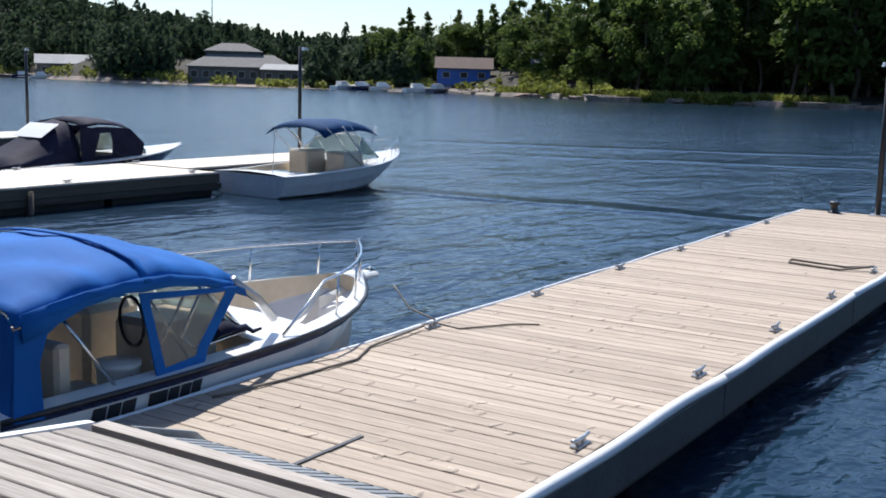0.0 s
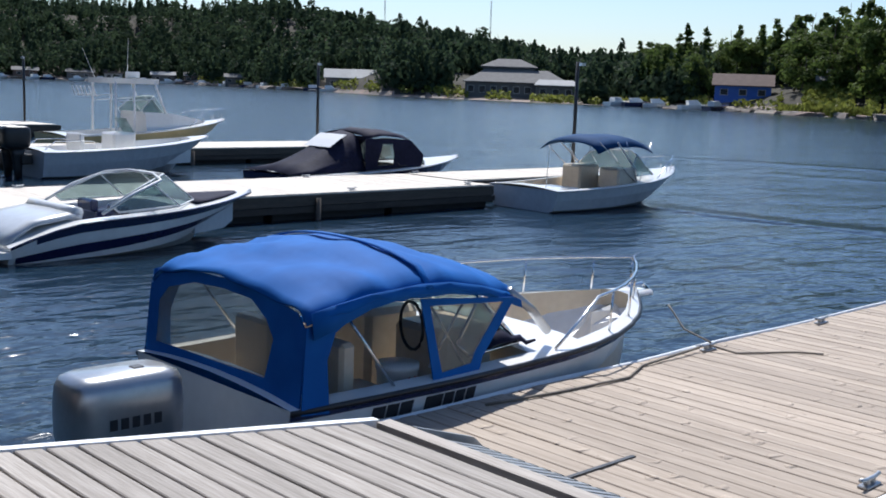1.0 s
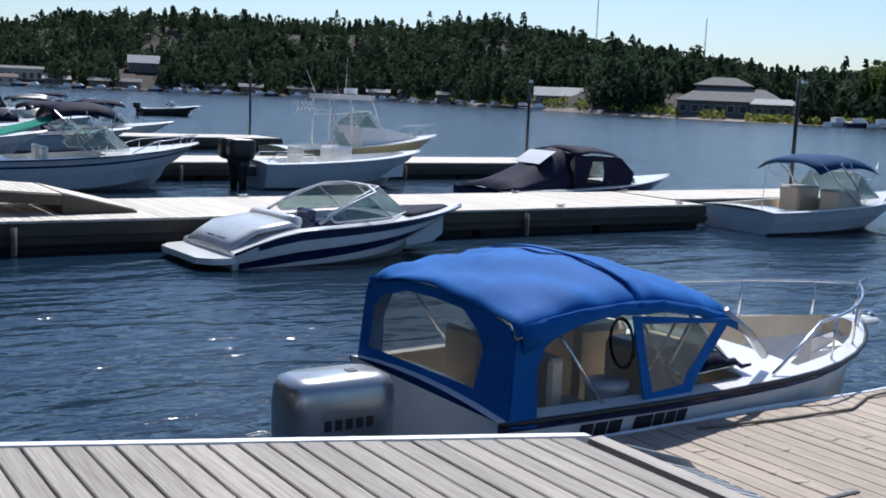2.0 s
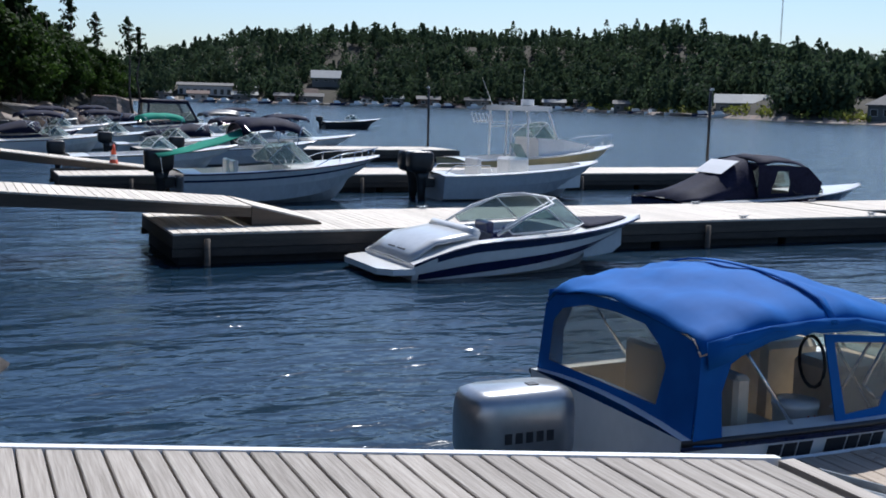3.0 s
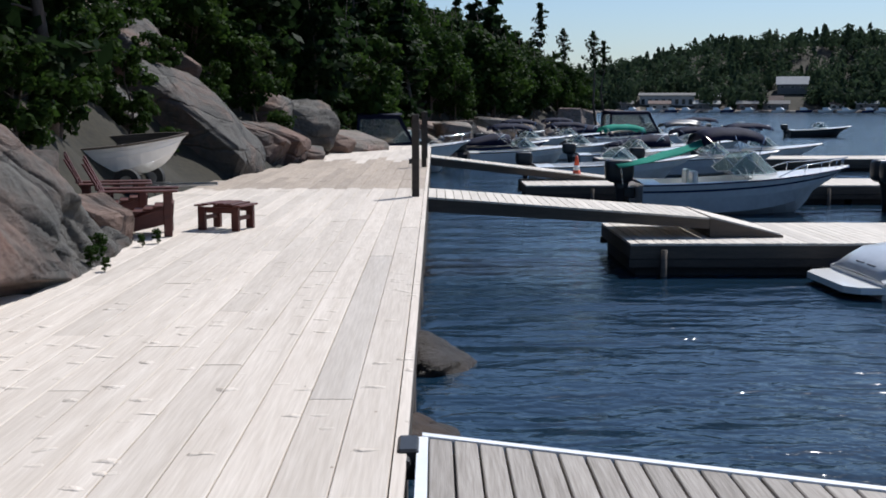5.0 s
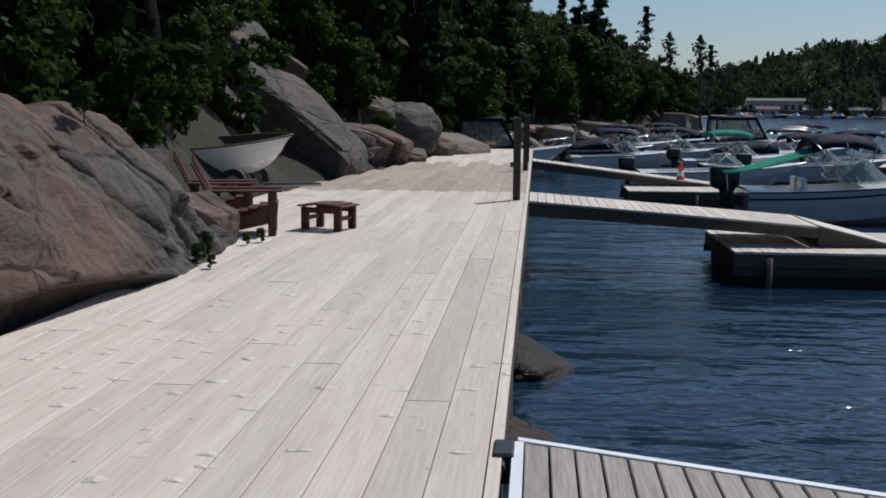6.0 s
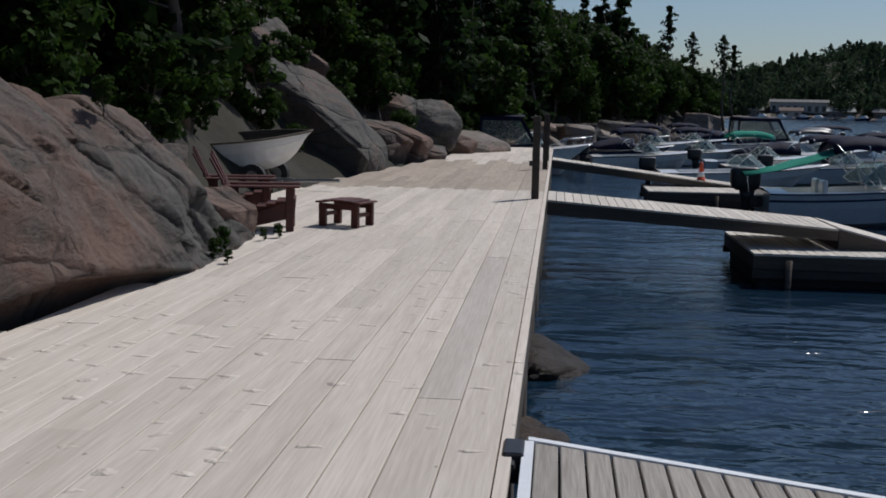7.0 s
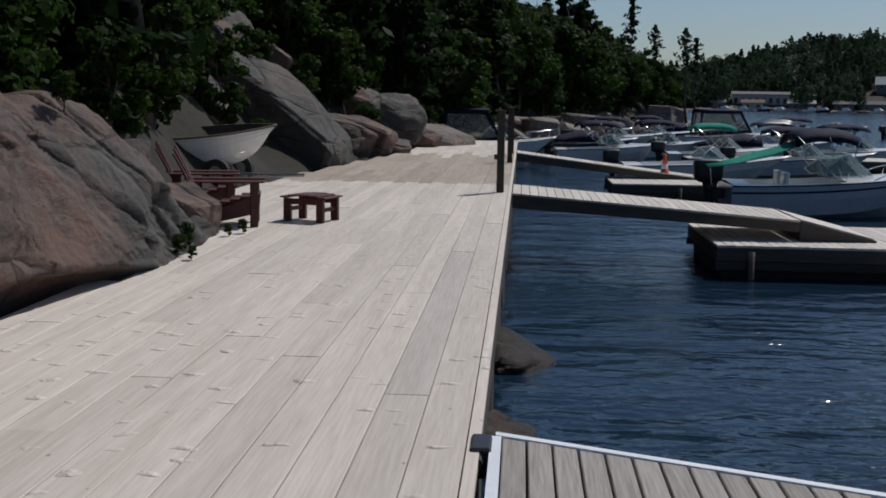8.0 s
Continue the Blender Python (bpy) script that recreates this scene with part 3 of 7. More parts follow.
part("post", bm, M_BLACK, bol, smooth=True)

# The jetty on which the camera stands: boards along y, its outer edge cut aslant.
JX0, JX1 = -0.06, 3.36


def jetty_edge(x):
    return 5.33 - 0.4125 * (x + 0.1)


jetty = thing("jetty", "grey weathered plank jetty with a white metal edge", "jetty", pose(0, 0, 0))
pitch = 0.1205
for i in range(int((JX1 - JX0) / pitch)):
    a = JX0 + i * pitch + 0.005
    b = a + pitch - 0.012
    bm = B()
    zt = -0.004 + random.uniform(-0.002, 0.002)
    pts = [(a, -2.5), (b, -2.5), (b, jetty_edge(b) - 0.03), (a, jetty_edge(a) - 0.03)]
    e = 0.005
    ring0 = [(x, y, -0.045) for x, y in pts]
    ring1 = [(x, y, zt - e) for x, y in pts]
    ring2 = [(x + (e if k in (0, 3) else -e), y, zt) for k, (x, y) in enumerate(pts)]
    loft(bm, [ring0, ring1, ring2])
    part("plank", bm, M_GREYWOOD, jetty)


def slab(bm, quad, z0, z1):
    return loft(bm, [[(x, y, z0) for x, y in quad], [(x, y, z1) for x, y in quad]])


bm = B()
slab(bm, [(JX0 - 0.03, jetty_edge(JX0) - 0.027), (JX1 + 0.03, jetty_edge(JX1) - 0.027), (JX1 + 0.03, jetty_edge(JX1) + 0.025), (JX0 - 0.03, jetty_edge(JX0) + 0.025)], -0.2, 0.004)
part("edge_rail", bm, M_ALU, jetty, "white metal edge rail")
bm = B()
slab(bm, [(JX0 - 0.055, -2.5), (JX0 - 0.002, -2.5), (JX0 - 0.002, 5.27), (JX0 - 0.055, 5.27)], -0.2, 0.003)
part("edge_rail", bm, M_ALU, jetty)
bm = B()
slab(bm, [(JX1, -2.5), (JX1 + 0.085, -2.5), (JX1 + 0.085, jetty_edge(JX1) - 0.04), (JX1, jetty_edge(JX1) - 0.04)], -0.16, 0.001)
part("edge_board", bm, M_GREYWOOD, jetty)
bm = B()
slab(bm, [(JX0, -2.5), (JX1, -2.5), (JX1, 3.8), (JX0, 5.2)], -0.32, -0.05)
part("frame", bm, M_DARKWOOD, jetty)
for x, y in ((0.1, 5.05), (3.2, 3.7), (0.1, -2.0), (3.2, -2.0)):
    bm = B()
    tube(bm, [(x, y, -4.2), (x, y, -0.3)], 0.1, 8)
    part("mooring_post", bm, M_DARKWOOD, jetty, smooth=True)
plate = thing("gangway_plate", "ribbed metal transition plate from jetty to dock", "gangway", pose(0, 0, 0))
RUN = ((3.45, -0.025), (3.84, -0.15), (4.42, DOCK_Z + 0.03))
for (xa, za), (xb, zb) in zip(RUN, RUN[1:]):
    for i in range(52):
        y = -0.5 + 0.08 * i
        bm = B()
        loft(bm, [[(x, y, z), (x, y + 0.055, z), (x, y + 0.055, z - 0.02), (x, y, z - 0.02)] for x, z in ((xa + 0.003, za), (xb - 0.003, zb))])
        part("grating_bar", bm, M_METAL, plate)
    for y in (-0.54, 3.68):
        bm = B()
        loft(bm, [[(x, y, z + 0.03), (x, y + 0.03, z + 0.03), (x, y + 0.03, z - 0.03), (x, y, z - 0.03)] for x, z in ((xa, za), (xb, zb))])
        part("side_bar", bm, M_METAL, plate)
hinge = thing("hinge_bracket", "black iron hinge bracket between boardwalk and jetty", "bracket", pose(-0.155, 5.13, -0.01))
bm = B()
box(bm, -0.05, 0.05, -0.12, 0.12, -0.12, 0.03, 0.012)
part("block", bm, M_BLACK, hinge)
bm = B()
tube(bm, [(-0.01, -0.2, -0.02), (-0.01, 0.2, -0.02)], 0.025, 8)
part("pin", bm, M_BLACK, hinge)

# The boardwalk: long boards along y.
BX1 = -0.16
walkway = thing("boardwalk", "wide pale new plank boardwalk along the rock", "boardwalk", pose(0, 0, 0))
W = 0.25
LEFT_END_Y = [-6, 4, 7, 9.6, 11.2, 13, 16, 20, 25, 30, 34, 44]
LEFT_END_X = [-3.62, -3.6, -3.72, -3.42, -3.36, -3.62, -4.9, -4.75, -4.35, -3.75, -3.35, -3.3]
JOINTS = {0: (1.0, 14.6), 1: (0.2, 5.98, 11.8), 2: (-1.6, 9.2), 3: (2.4, 10.7), 4: (-2.0, 6.8), 5: (1.9, 8.6), 6: (-0.9, 7.33)}
shared = {}
for c in range(20):
    xc = BX1 - 0.065 - (c + 0.5) * W
    joints = list(JOINTS.get(c, (-6 + (c * 1.37) % 4.2,)))
    while joints[0] > -6:
        joints.insert(0, joints[0] - 4.88)
    while joints[-1] < 44:
        joints.append(joints[-1] + (4.88 if (c * 7 + int(joints[-1])) % 3 else 3.66))
    joints = [y for y in joints if not 21.0 < y < 22.2] + [21.3 + 0.25 * (c % 2)]
    joints.sort()
    for a, b in zip(joints, joints[1:]):
        a, b = max(a, -6), min(b, 44)
        mid = (a + b) / 2
        ok = [t for t in np.arange(a, b, 0.1) if np.interp(t, LEFT_END_Y, LEFT_END_X) < xc + 0.15]
        if not ok or b - a < 0.3:
            continue
        a, b = max(a, ok[0] - 0.1), min(b, ok[-1] + 0.1)
        l2 = round(b - a - 0.005, 3)
        if l2 < 0.2:
            continue
        old = 21.2 < mid < 33.0 or c == 1 and 6 < mid < 11.8
        key = (l2, old)
        if key not in shared:
            shared[key] = plank_mesh("plank", W - 0.005, l2, 0.04, (M_SILVERWOOD if mid < 20 else M_DOCKWOOD) if old else M_NEWWOOD)
        lay(shared[key], walkway, xc + random.uniform(-0.001, 0.001), (a + b) / 2, random.uniform(-0.002, 0.002))
bm = B()
box(bm, BX1 - 0.06, BX1, -6, 44, -0.045, 0.002)
part("rim_board", bm, M_NEWWOOD, walkway)
bm = B()
box(bm, BX1 - 0.045, BX1 - 0.005, -6, 44, -0.32, -0.047)
part("outer_beam", bm, M_BEAM, walkway)
for i in range(17):
    bm = B()
    y = -5.5 + i * 3
    tube(bm, [(BX1 - 0.12, y, -4), (BX1 - 0.12, y, -0.045)], 0.09, 8)
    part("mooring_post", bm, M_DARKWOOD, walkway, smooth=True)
    bm = B()
    box(bm, -3.4, BX1 - 0.05, y - 0.07, y - 0.03, -0.3, -0.042)
    part("joist", bm, M_DARKWOOD, walkway)


def gate_post(x, y, h, w=0.13):
    p = thing("mooring_post", "dark square timber post at the edge of the boardwalk", "post", pose(x, y, 0), "gate posts")
    bm = B()
    box(bm, -w / 2, w / 2, -w / 2, w / 2, 0.001, h, 0.012)
    part("shaft", bm, M_DARKWOOD, p)
    bm = B()
    box(bm, -w / 2 - 0.05, -w / 2, -0.03, 0.03, h * 0.4, h * 0.46)
    part("bracket", bm, M_BLACK, p)
    return p


gate_post(-0.36, 19.55, 1.44)
gate_post(-0.30, 28.9, 1.42)
gate_post(-0.30, 33.5, 1.4)


def gangway(y0, y1, x0, x1, z0, z1, label):
    g = thing("gangway", label, "gangway", pose(0, 0, 0), "gangways to the docks")
    n = int((x1 - x0) / 0.15)
    for i in range(n):
        a, b = lerp(x0, x1, i / n) + 0.006, lerp(x0, x1, (i + 1) / n) - 0.006
        za, zb = lerp(z0, z1, i / n), lerp(z0, z1, (i + 1) / n)
        bm = B()
        loft(bm, [[(a, y, za), (b, y, zb), (b, y, zb - 0.035), (a, y, za - 0.035)] for y in (y0, y1)])
        part("plank", bm, M_PALEDOCK, g)
    for y in (y0 + 0.03, y1 - 0.07):
        bm = B()
        loft(bm, [[(x0, y, z0 - 0.04), (x0, y + 0.04, z0 - 0.04), (x0, y + 0.04, z0 - 0.26), (x0, y, z0 - 0.26)], [(x1, y, z1 - 0.04), (x1, y + 0.04, z1 - 0.04), (x1, y + 0.04, z1 - 0.2), (x1, y, z1 - 0.2)]])
        part("side_beam", bm, M_BEAM, g)
    return g


gangway(19.2, 21.3, -0.14, 4.75, 0.02, -0.34, "plank gangway sloping down to the floating dock")
flap = thing("landing_ramp", "short sloping wooden ramp at the foot of the gangway", "ramp", pose(0, 0, 0))
bm = B()
loft(bm, [[(4.77, y, -0.36), (6.05, y, DOCK_Z + 0.035), (6.05, y, DOCK_Z + 0.004), (4.77, y, DOCK_Z + 0.004)] for y in (19.25, 21.25)])
part("wedge", bm, M_BEAM, flap)
bm = B()
loft(bm, [[(4.78, y, -0.33), (6.02, y, DOCK_Z + 0.065), (6.02, y, DOCK_Z + 0.037), (4.78, y, -0.358)] for y in (19.3, 21.2)])
part("tread_board", bm, M_PALEDOCK, flap)

dock_b = float_dock("sun-bleached floating dock with moored motorboats", 3.25, 19.25, 18.45, 21.75, DOCK_Z, M_PALEDOCK, posts=(3.8, 13.95))
float_dock("narrow finger at the end of the floating dock", 19.3, 26.2, 19.6, 21.75, DOCK_Z, M_PALEDOCK)
lamp_post(25.5, 21.3, DOCK_Z, 2.42, 60)
dock_c = float_dock("second sun-bleached floating dock beyond the first", 2.6, 27.5, 31.9, 34.9, DOCK_Z, M_PALEDOCK, pitch=0.2, posts=(4.5, 11.3, 19.0))
lamp_post(26.0, 34.5, DOCK_Z, 2.3, 60)
gangway(34.0, 35.6, -0.14, 5.6, 0.02, -0.66, "second plank gangway down to the far dock")
dock_d = float_dock("third floating dock far along the boardwalk", 7.0, 21.7, 47.5, 50.5, DOCK_Z, M_PALEDOCK, pitch=0.25, posts=(14.0,))
lamp_post(21.2, 50.2, DOCK_Z, 2.25, 60)
for x in (8.0, 11.2, 15.0, 18.5):
    cleat(pose(x, 18.6, DOCK_Z + 0.003), "cleats along the second dock")
    cleat(pose(x + 1.0, 21.6, DOCK_Z + 0.003), "cleats along the second dock")

# ---- boats ----


class Hull:
    """A planing hull: x from the transom (0) to the stem (length), y to port, z up from the water."""

    def __init__(self, length, beam, stern, bow, full=0.42, draft=0.32, rake=0.14, dip=0.0):
        self.L, self.W, self.fs, self.fb, self.full, self.draft, self.rake, self.dip = length, beam, stern, bow, full, draft, rake, dip

    def half(self, s):
        return self.W / 2 * max(0.015, (0.93 + 0.07 * min(1, s / 0.3)) * (1 - max(0.0, (s - self.full) / (1 - self.full)) ** 2.3))

    def rail(self, s):
        return self.fs + (self.fb - self.fs) * s ** 1.7 - self.dip * max(0.0, 1 - s / 0.26) ** 1.6

    def section(self, s):
        h, zg = self.half(s), self.rail(s)
        hc = h * (0.88 - 0.45 * s ** 3)
        zc = 0.05 + (0.55 * self.fb) * s ** 3
        zk = -self.draft + (zg * 0.8 + self.draft) * max(0.0, (s - 0.30) / 0.70) ** 4.2
        zc = max(zc, zk + 0.02)
        xk = self.L * s * (1 - self.rake * s ** 3)
        xm = self.L * s * (1 - self.rake * 0.4 * s ** 3)
        xt = self.L * s
        hm, zm = lerp(hc, h, 0.62), lerp(zc, zg, 0.5)
        return [(xt, -h, zg), (xm, -hm, zm), (xk, -hc, zc), (xk, 0, zk), (xk, hc, zc), (xm, hm, zm), (xt, h, zg)]

    def on_side(self, s, k, out=0.006, side=-1):
        """A point of the topsides, k from 0 at the chine to 1 at the gunwale."""
        p = self.section(s)
        a, b, c = Vector(p[2]), Vector(p[1]), Vector(p[0])
        q = a.lerp(b, k * 2) if k < 0.5 else b.lerp(c, k * 2 - 1)
        return Vector((q.x, (q.y - out) * (-side), q.z)) if side < 0 else Vector((q.x, -(q.y - out), q.z))


STATIONS = [0, 0.06, 0.14, 0.22, 0.30, 0.38, 0.46, 0.54, 0.62, 0.70, 0.77, 0.84, 0.90, 0.95, 0.98, 1.0]


def hull_parts(boat, h, mat, deck=M_WHITE, inside=M_CREAM, wells=((0.1, 0.55),), floor=0.12, rub=M_BLACK, cap=0.13, camber=0.06):
    bm = B()
    loft(bm, [h.section(s) for s in STATIONS], closed=False)
    p = h.section(0)
    bm.faces.new([bm.verts.new(v) for v in p])
    bmesh.ops.remove_doubles(bm, verts=bm.verts, dist=0.0005)
    part("hull", bm, mat, boat, smooth=False)

    def inner(s):
        return max(0.01, h.half(s) - cap)

    def deep(s):
        return min(h.rail(s) - 0.08, max(floor, h.section(s)[3][2] + 0.14))

    bm, liner = B(), B()

    def row(s, y0, y1, n=5):
        k = h.half(s)
        return [(h.L * s, lerp(y0, y1, i / (n - 1)), h.rail(s) + camber * (1 - (lerp(y0, y1, i / (n - 1)) / k) ** 2)) for i in range(n)]

    cuts = sorted(set(STATIONS) | {c for w in wells for c in w})
    for a, b in zip(cuts, cuts[1:]):
        open_here = any(w[0] <= a and b <= w[1] for w in wells)
        spans = [(-1, 1)] if not open_here else [(-1, 0), (0, 1)]
        for sp in spans:
            if not open_here:
                loft(bm, [row(a, -h.half(a), h.half(a), 7), row(b, -h.half(b), h.half(b), 7)], closed=False)
            else:
                q = -1 if sp[0] < 0 else 1
                loft(bm, [row(s, q * h.half(s), q * inner(s), 3) for s in (a, b)], closed=False)
                loft(liner, [[(h.L * s, q * inner(s), row(s, q * h.half(s), q * inner(s), 3)[-1][2]), (h.L * s, q * inner(s) * 0.88, deep(s)), (h.L * s, 0, deep(s))] for s in (a, b)], closed=False)
    for w in wells:
        for s in w:
            pts = row(s, -inner(s), inner(s), 7)
            loft(liner, [pts, [(x, y * 0.88, deep(s)) for x, y, z in pts]], closed=False)
    for q in (bm, liner):
        bmesh.ops.remove_doubles(q, verts=q.verts, dist=0.004)
    part("deck", bm, deck, boat)
    part("cockpit_liner", liner, inside, boat, "moulded cockpit liner")
    for side in (-1, 1):
        bm = B()
        tube(bm, [h.on_side(s, 0.97, 0.012, side) for s in STATIONS], 0.022, 6)
        part("rub_rail", bm, rub, boat, smooth=True)


def stripe(boat, h, mat, lo, hi, s0=0.0, s1=1.0, taper=0.0, sides=(-1, 1), label="painted hull stripe"):
    for side in sides:
        ss = [s0] + [s for s in STATIONS if s0 < s < s1] + [s1]
        grid = []
        for s in ss:
            f = (s - s0) / (s1 - s0)
            a, b = lo[0] + (lo[1] - lo[0]) * f, hi[0] + (hi[1] - hi[0]) * f
            grid.append([h.on_side(s, lerp(a, b, k / 4), 0.007, side) for k in range(5)])
        bm = B()
        loft(bm, grid, closed=False)
        part("stripe", bm, mat, boat, label)


def windshield(boat, x, w, z, height, rake, wrap, glass=M_GLASS, frame=M_CHROME):
    """A wrap-round windscreen: panes with a frame. x: its foremost point; wrap: how far its sides run aft."""
    base = [Vector((x - wrap, -w, z - 0.02)), Vector((x - wrap * 0.35, -w * 0.93, z)), Vector((x - 0.05, -w * 0.45, z + 0.02)), Vector((x - 0.05, w * 0.45, z + 0.02)), Vector((x - wrap * 0.35, w * 0.93, z)), Vector((x - wrap, w, z - 0.02))]
    hs = [0.25, 0.9, 1.0, 1.0, 0.9, 0.25]
    top = [p + Vector((-rake * k, -0.12 * p.y / w * k, height * k)) for p, k in zip(base, hs)]
    bm = B()
    for line in (base, top):
        tube(bm, line, 0.016, 6)
    for a, b in zip(base, top):
        tube(bm, [a, b], 0.014, 6)
    fr = part("windscreen_frame", bm, frame, boat, smooth=True)
    for i in range(5):
        bm = B()
        n = (base[i + 1] - base[i]).cross(top[i] - base[i]).normalized() * 0.003
        loft(bm, [[p + n for p in (base[i], base[i + 1], top[i + 1], top[i])], [p - n for p in (base[i], base[i + 1], top[i + 1], top[i])]])
        pane = part("pane", bm, glass, fr)
        pane.visible_shadow = False
    return top


def superellipse(cx, cy, a, b, z, n=16, p=3.2):
    out = []
    for i in range(n):
        t = 2 * math.pi * i / n
        c, s = math.cos(t), math.sin(t)
        out.append((cx + a * abs(c) ** (2 / p) * (1 if c > 0 else -1), cy + b * abs(s) ** (2 / p) * (1 if s > 0 else -1), z))
    return out


def outboard(m, cowl, label, k=1.0, tilt=0.0, band=None):
    o = thing("outboard_motor", label, "outboard motor", m @ pose(0, 0, 0, 0, tilt, 0), "outboard motors")
    bm = B()
    prof = [(0.30, 0.24, 0.17, -0.02), (0.36, 0.345, 0.215, -0.02), (0.50, 0.38, 0.235, -0.02), (0.70, 0.385, 0.235, -0.02), (0.82, 0.375, 0.225, -0.02), (0.875, 0.35, 0.20, -0.02), (0.90, 0.29, 0.15, -0.03)]
    loft(bm, [superellipse(-0.38 * k + q * k, 0, a * k, b * k, z * k, 28, 4.6) for z, a, b, q in prof])
    cw = part("cowling", bm, cowl, o, smooth=True)
    bm = B()
    loft(bm, [superellipse(-0.34 * k, 0, a * k, b * k, z * k, 12) for z, a, b in ((-0.6, 0.10, 0.04), (-0.2, 0.12, 0.06), (0.1, 0.15, 0.10), (0.31, 0.22, 0.15))])
    part("leg", bm, cowl, o, smooth=True)
    bm = B()
    box(bm, -0.30 * k, 0.02, -0.14 * k, 0.14 * k, -0.12 * k, 0.16 * k, 0.03)
    part("clamp_bracket", bm, M_BLACK, o)
    if band:
        for y in (-1, 1):
            for j in range(5):
                bm = B()
                x = -0.58 * k + j * 0.075 * k
                yy = y * 0.238 * k
                box(bm, x, x + 0.05 * k, min(yy, yy - y * 0.008), max(yy, yy - y * 0.008), 0.58 * k, 0.65 * k)
                part("lettering_bar", bm, band, cw)
        for j in range(2):
            bm = B()
            box(bm, -0.776 * k, -0.768 * k, -0.10 * k + j * 0.09 * k, -0.03 * k + j * 0.09 * k, 0.55 * k, 0.62 * k)
            part("number_bar", bm, band, cw)
        bm = B()
        box(bm, -0.32 * k, -0.25 * k, -0.05 * k, 0.02 * k, 0.898 * k, 0.906 * k)
        part("vent", bm, M_BLACK, cw)
    return o


def bow_rail(boat, h, s0, s1, height, mat=M_CHROME):
    rail = B()
    line = [h.on_side(s, 1.0, -0.07, -1) + Vector((0, 0, height * min(1, (s - s0) / 0.12 + 0.05))) for s in np.linspace(s0, s1, 9)]
    other = [Vector((p.x, -p.y, p.z)) for p in line]
    tip = [Vector((h.L * s1 + 0.12, 0, line[-1].z + 0.03))]
    tube(rail, line + tip + other[::-1], 0.014, 6)
    part("bow_rail", rail, mat, boat, smooth=True)
    for i in (3, 5, 7, 8):
        for y in (1, -1):
            bm = B()
            p = Vector((line[i].x, line[i].y * y, line[i].z))
            q = h.on_side(np.linspace(s0, s1, 9)[i], 1.0, -0.07, -1)
            tube(bm, [p, (q.x - 0.03, q.y * y, q.z + 0.01)], 0.011, 6)
            part("stanchion", bm, mat, boat, smooth=True)


def seat(boat, x, y, w, z, mat=M_WHITE, depth=0.5, back=0.5):
    bm = B()
    box(bm, x - depth / 2, x + depth / 2, y - w / 2, y + w / 2, z, z + 0.4, 0.03)
    part("seat_base", bm, mat, boat)
    bm = B()
    box(bm, x - depth / 2 - 0.08, x - depth / 2 + 0.06, y - w / 2, y + w / 2, z + 0.38, z + 0.38 + back, 0.03)
    part("seat_back", bm, mat, boat)


def bimini(boat, x0, x1, w, z, mat, drop=0.12, rise=0.1, frame=M_CHROME, foot=None):
    grid = []
    for i in range(7):
        u = i / 6
        x = lerp(x0, x1, u)
        grid.append([(x, w * (2 * j / 8 - 1), z + rise * (1 - (2 * u - 1) ** 2) * 0.8 + drop * (1 - (2 * j / 8 - 1) ** 2) - 0.02 * math.sin(u * 9.4) ** 2 - 0.16 * abs(2 * j / 8 - 1) ** 6 - 0.10 * abs(2 * u - 1) ** 6) for j in range(9)])
    bm = B()
    sheet(bm, grid, 0.012)
    top = part("canopy", bm, mat, boat, "stretched canvas top", smooth=True)
    fx, fz = foot
    for x in (x0 + 0.05, (x0 + x1) / 2, x1 - 0.05):
        for y in (-1, 1):
            bm = B()
            tube(bm, [(x, y * w * 0.98, z), (lerp(x, fx, 0.9), y * w * 1.0, fz)], 0.013, 6)
            part("canopy_pole", bm, frame, boat, smooth=True)


def at_water(x, y, turn=0.0, dz=0.0):
    return pose(x, y, WATER_Z + dz, 0, 0, turn)


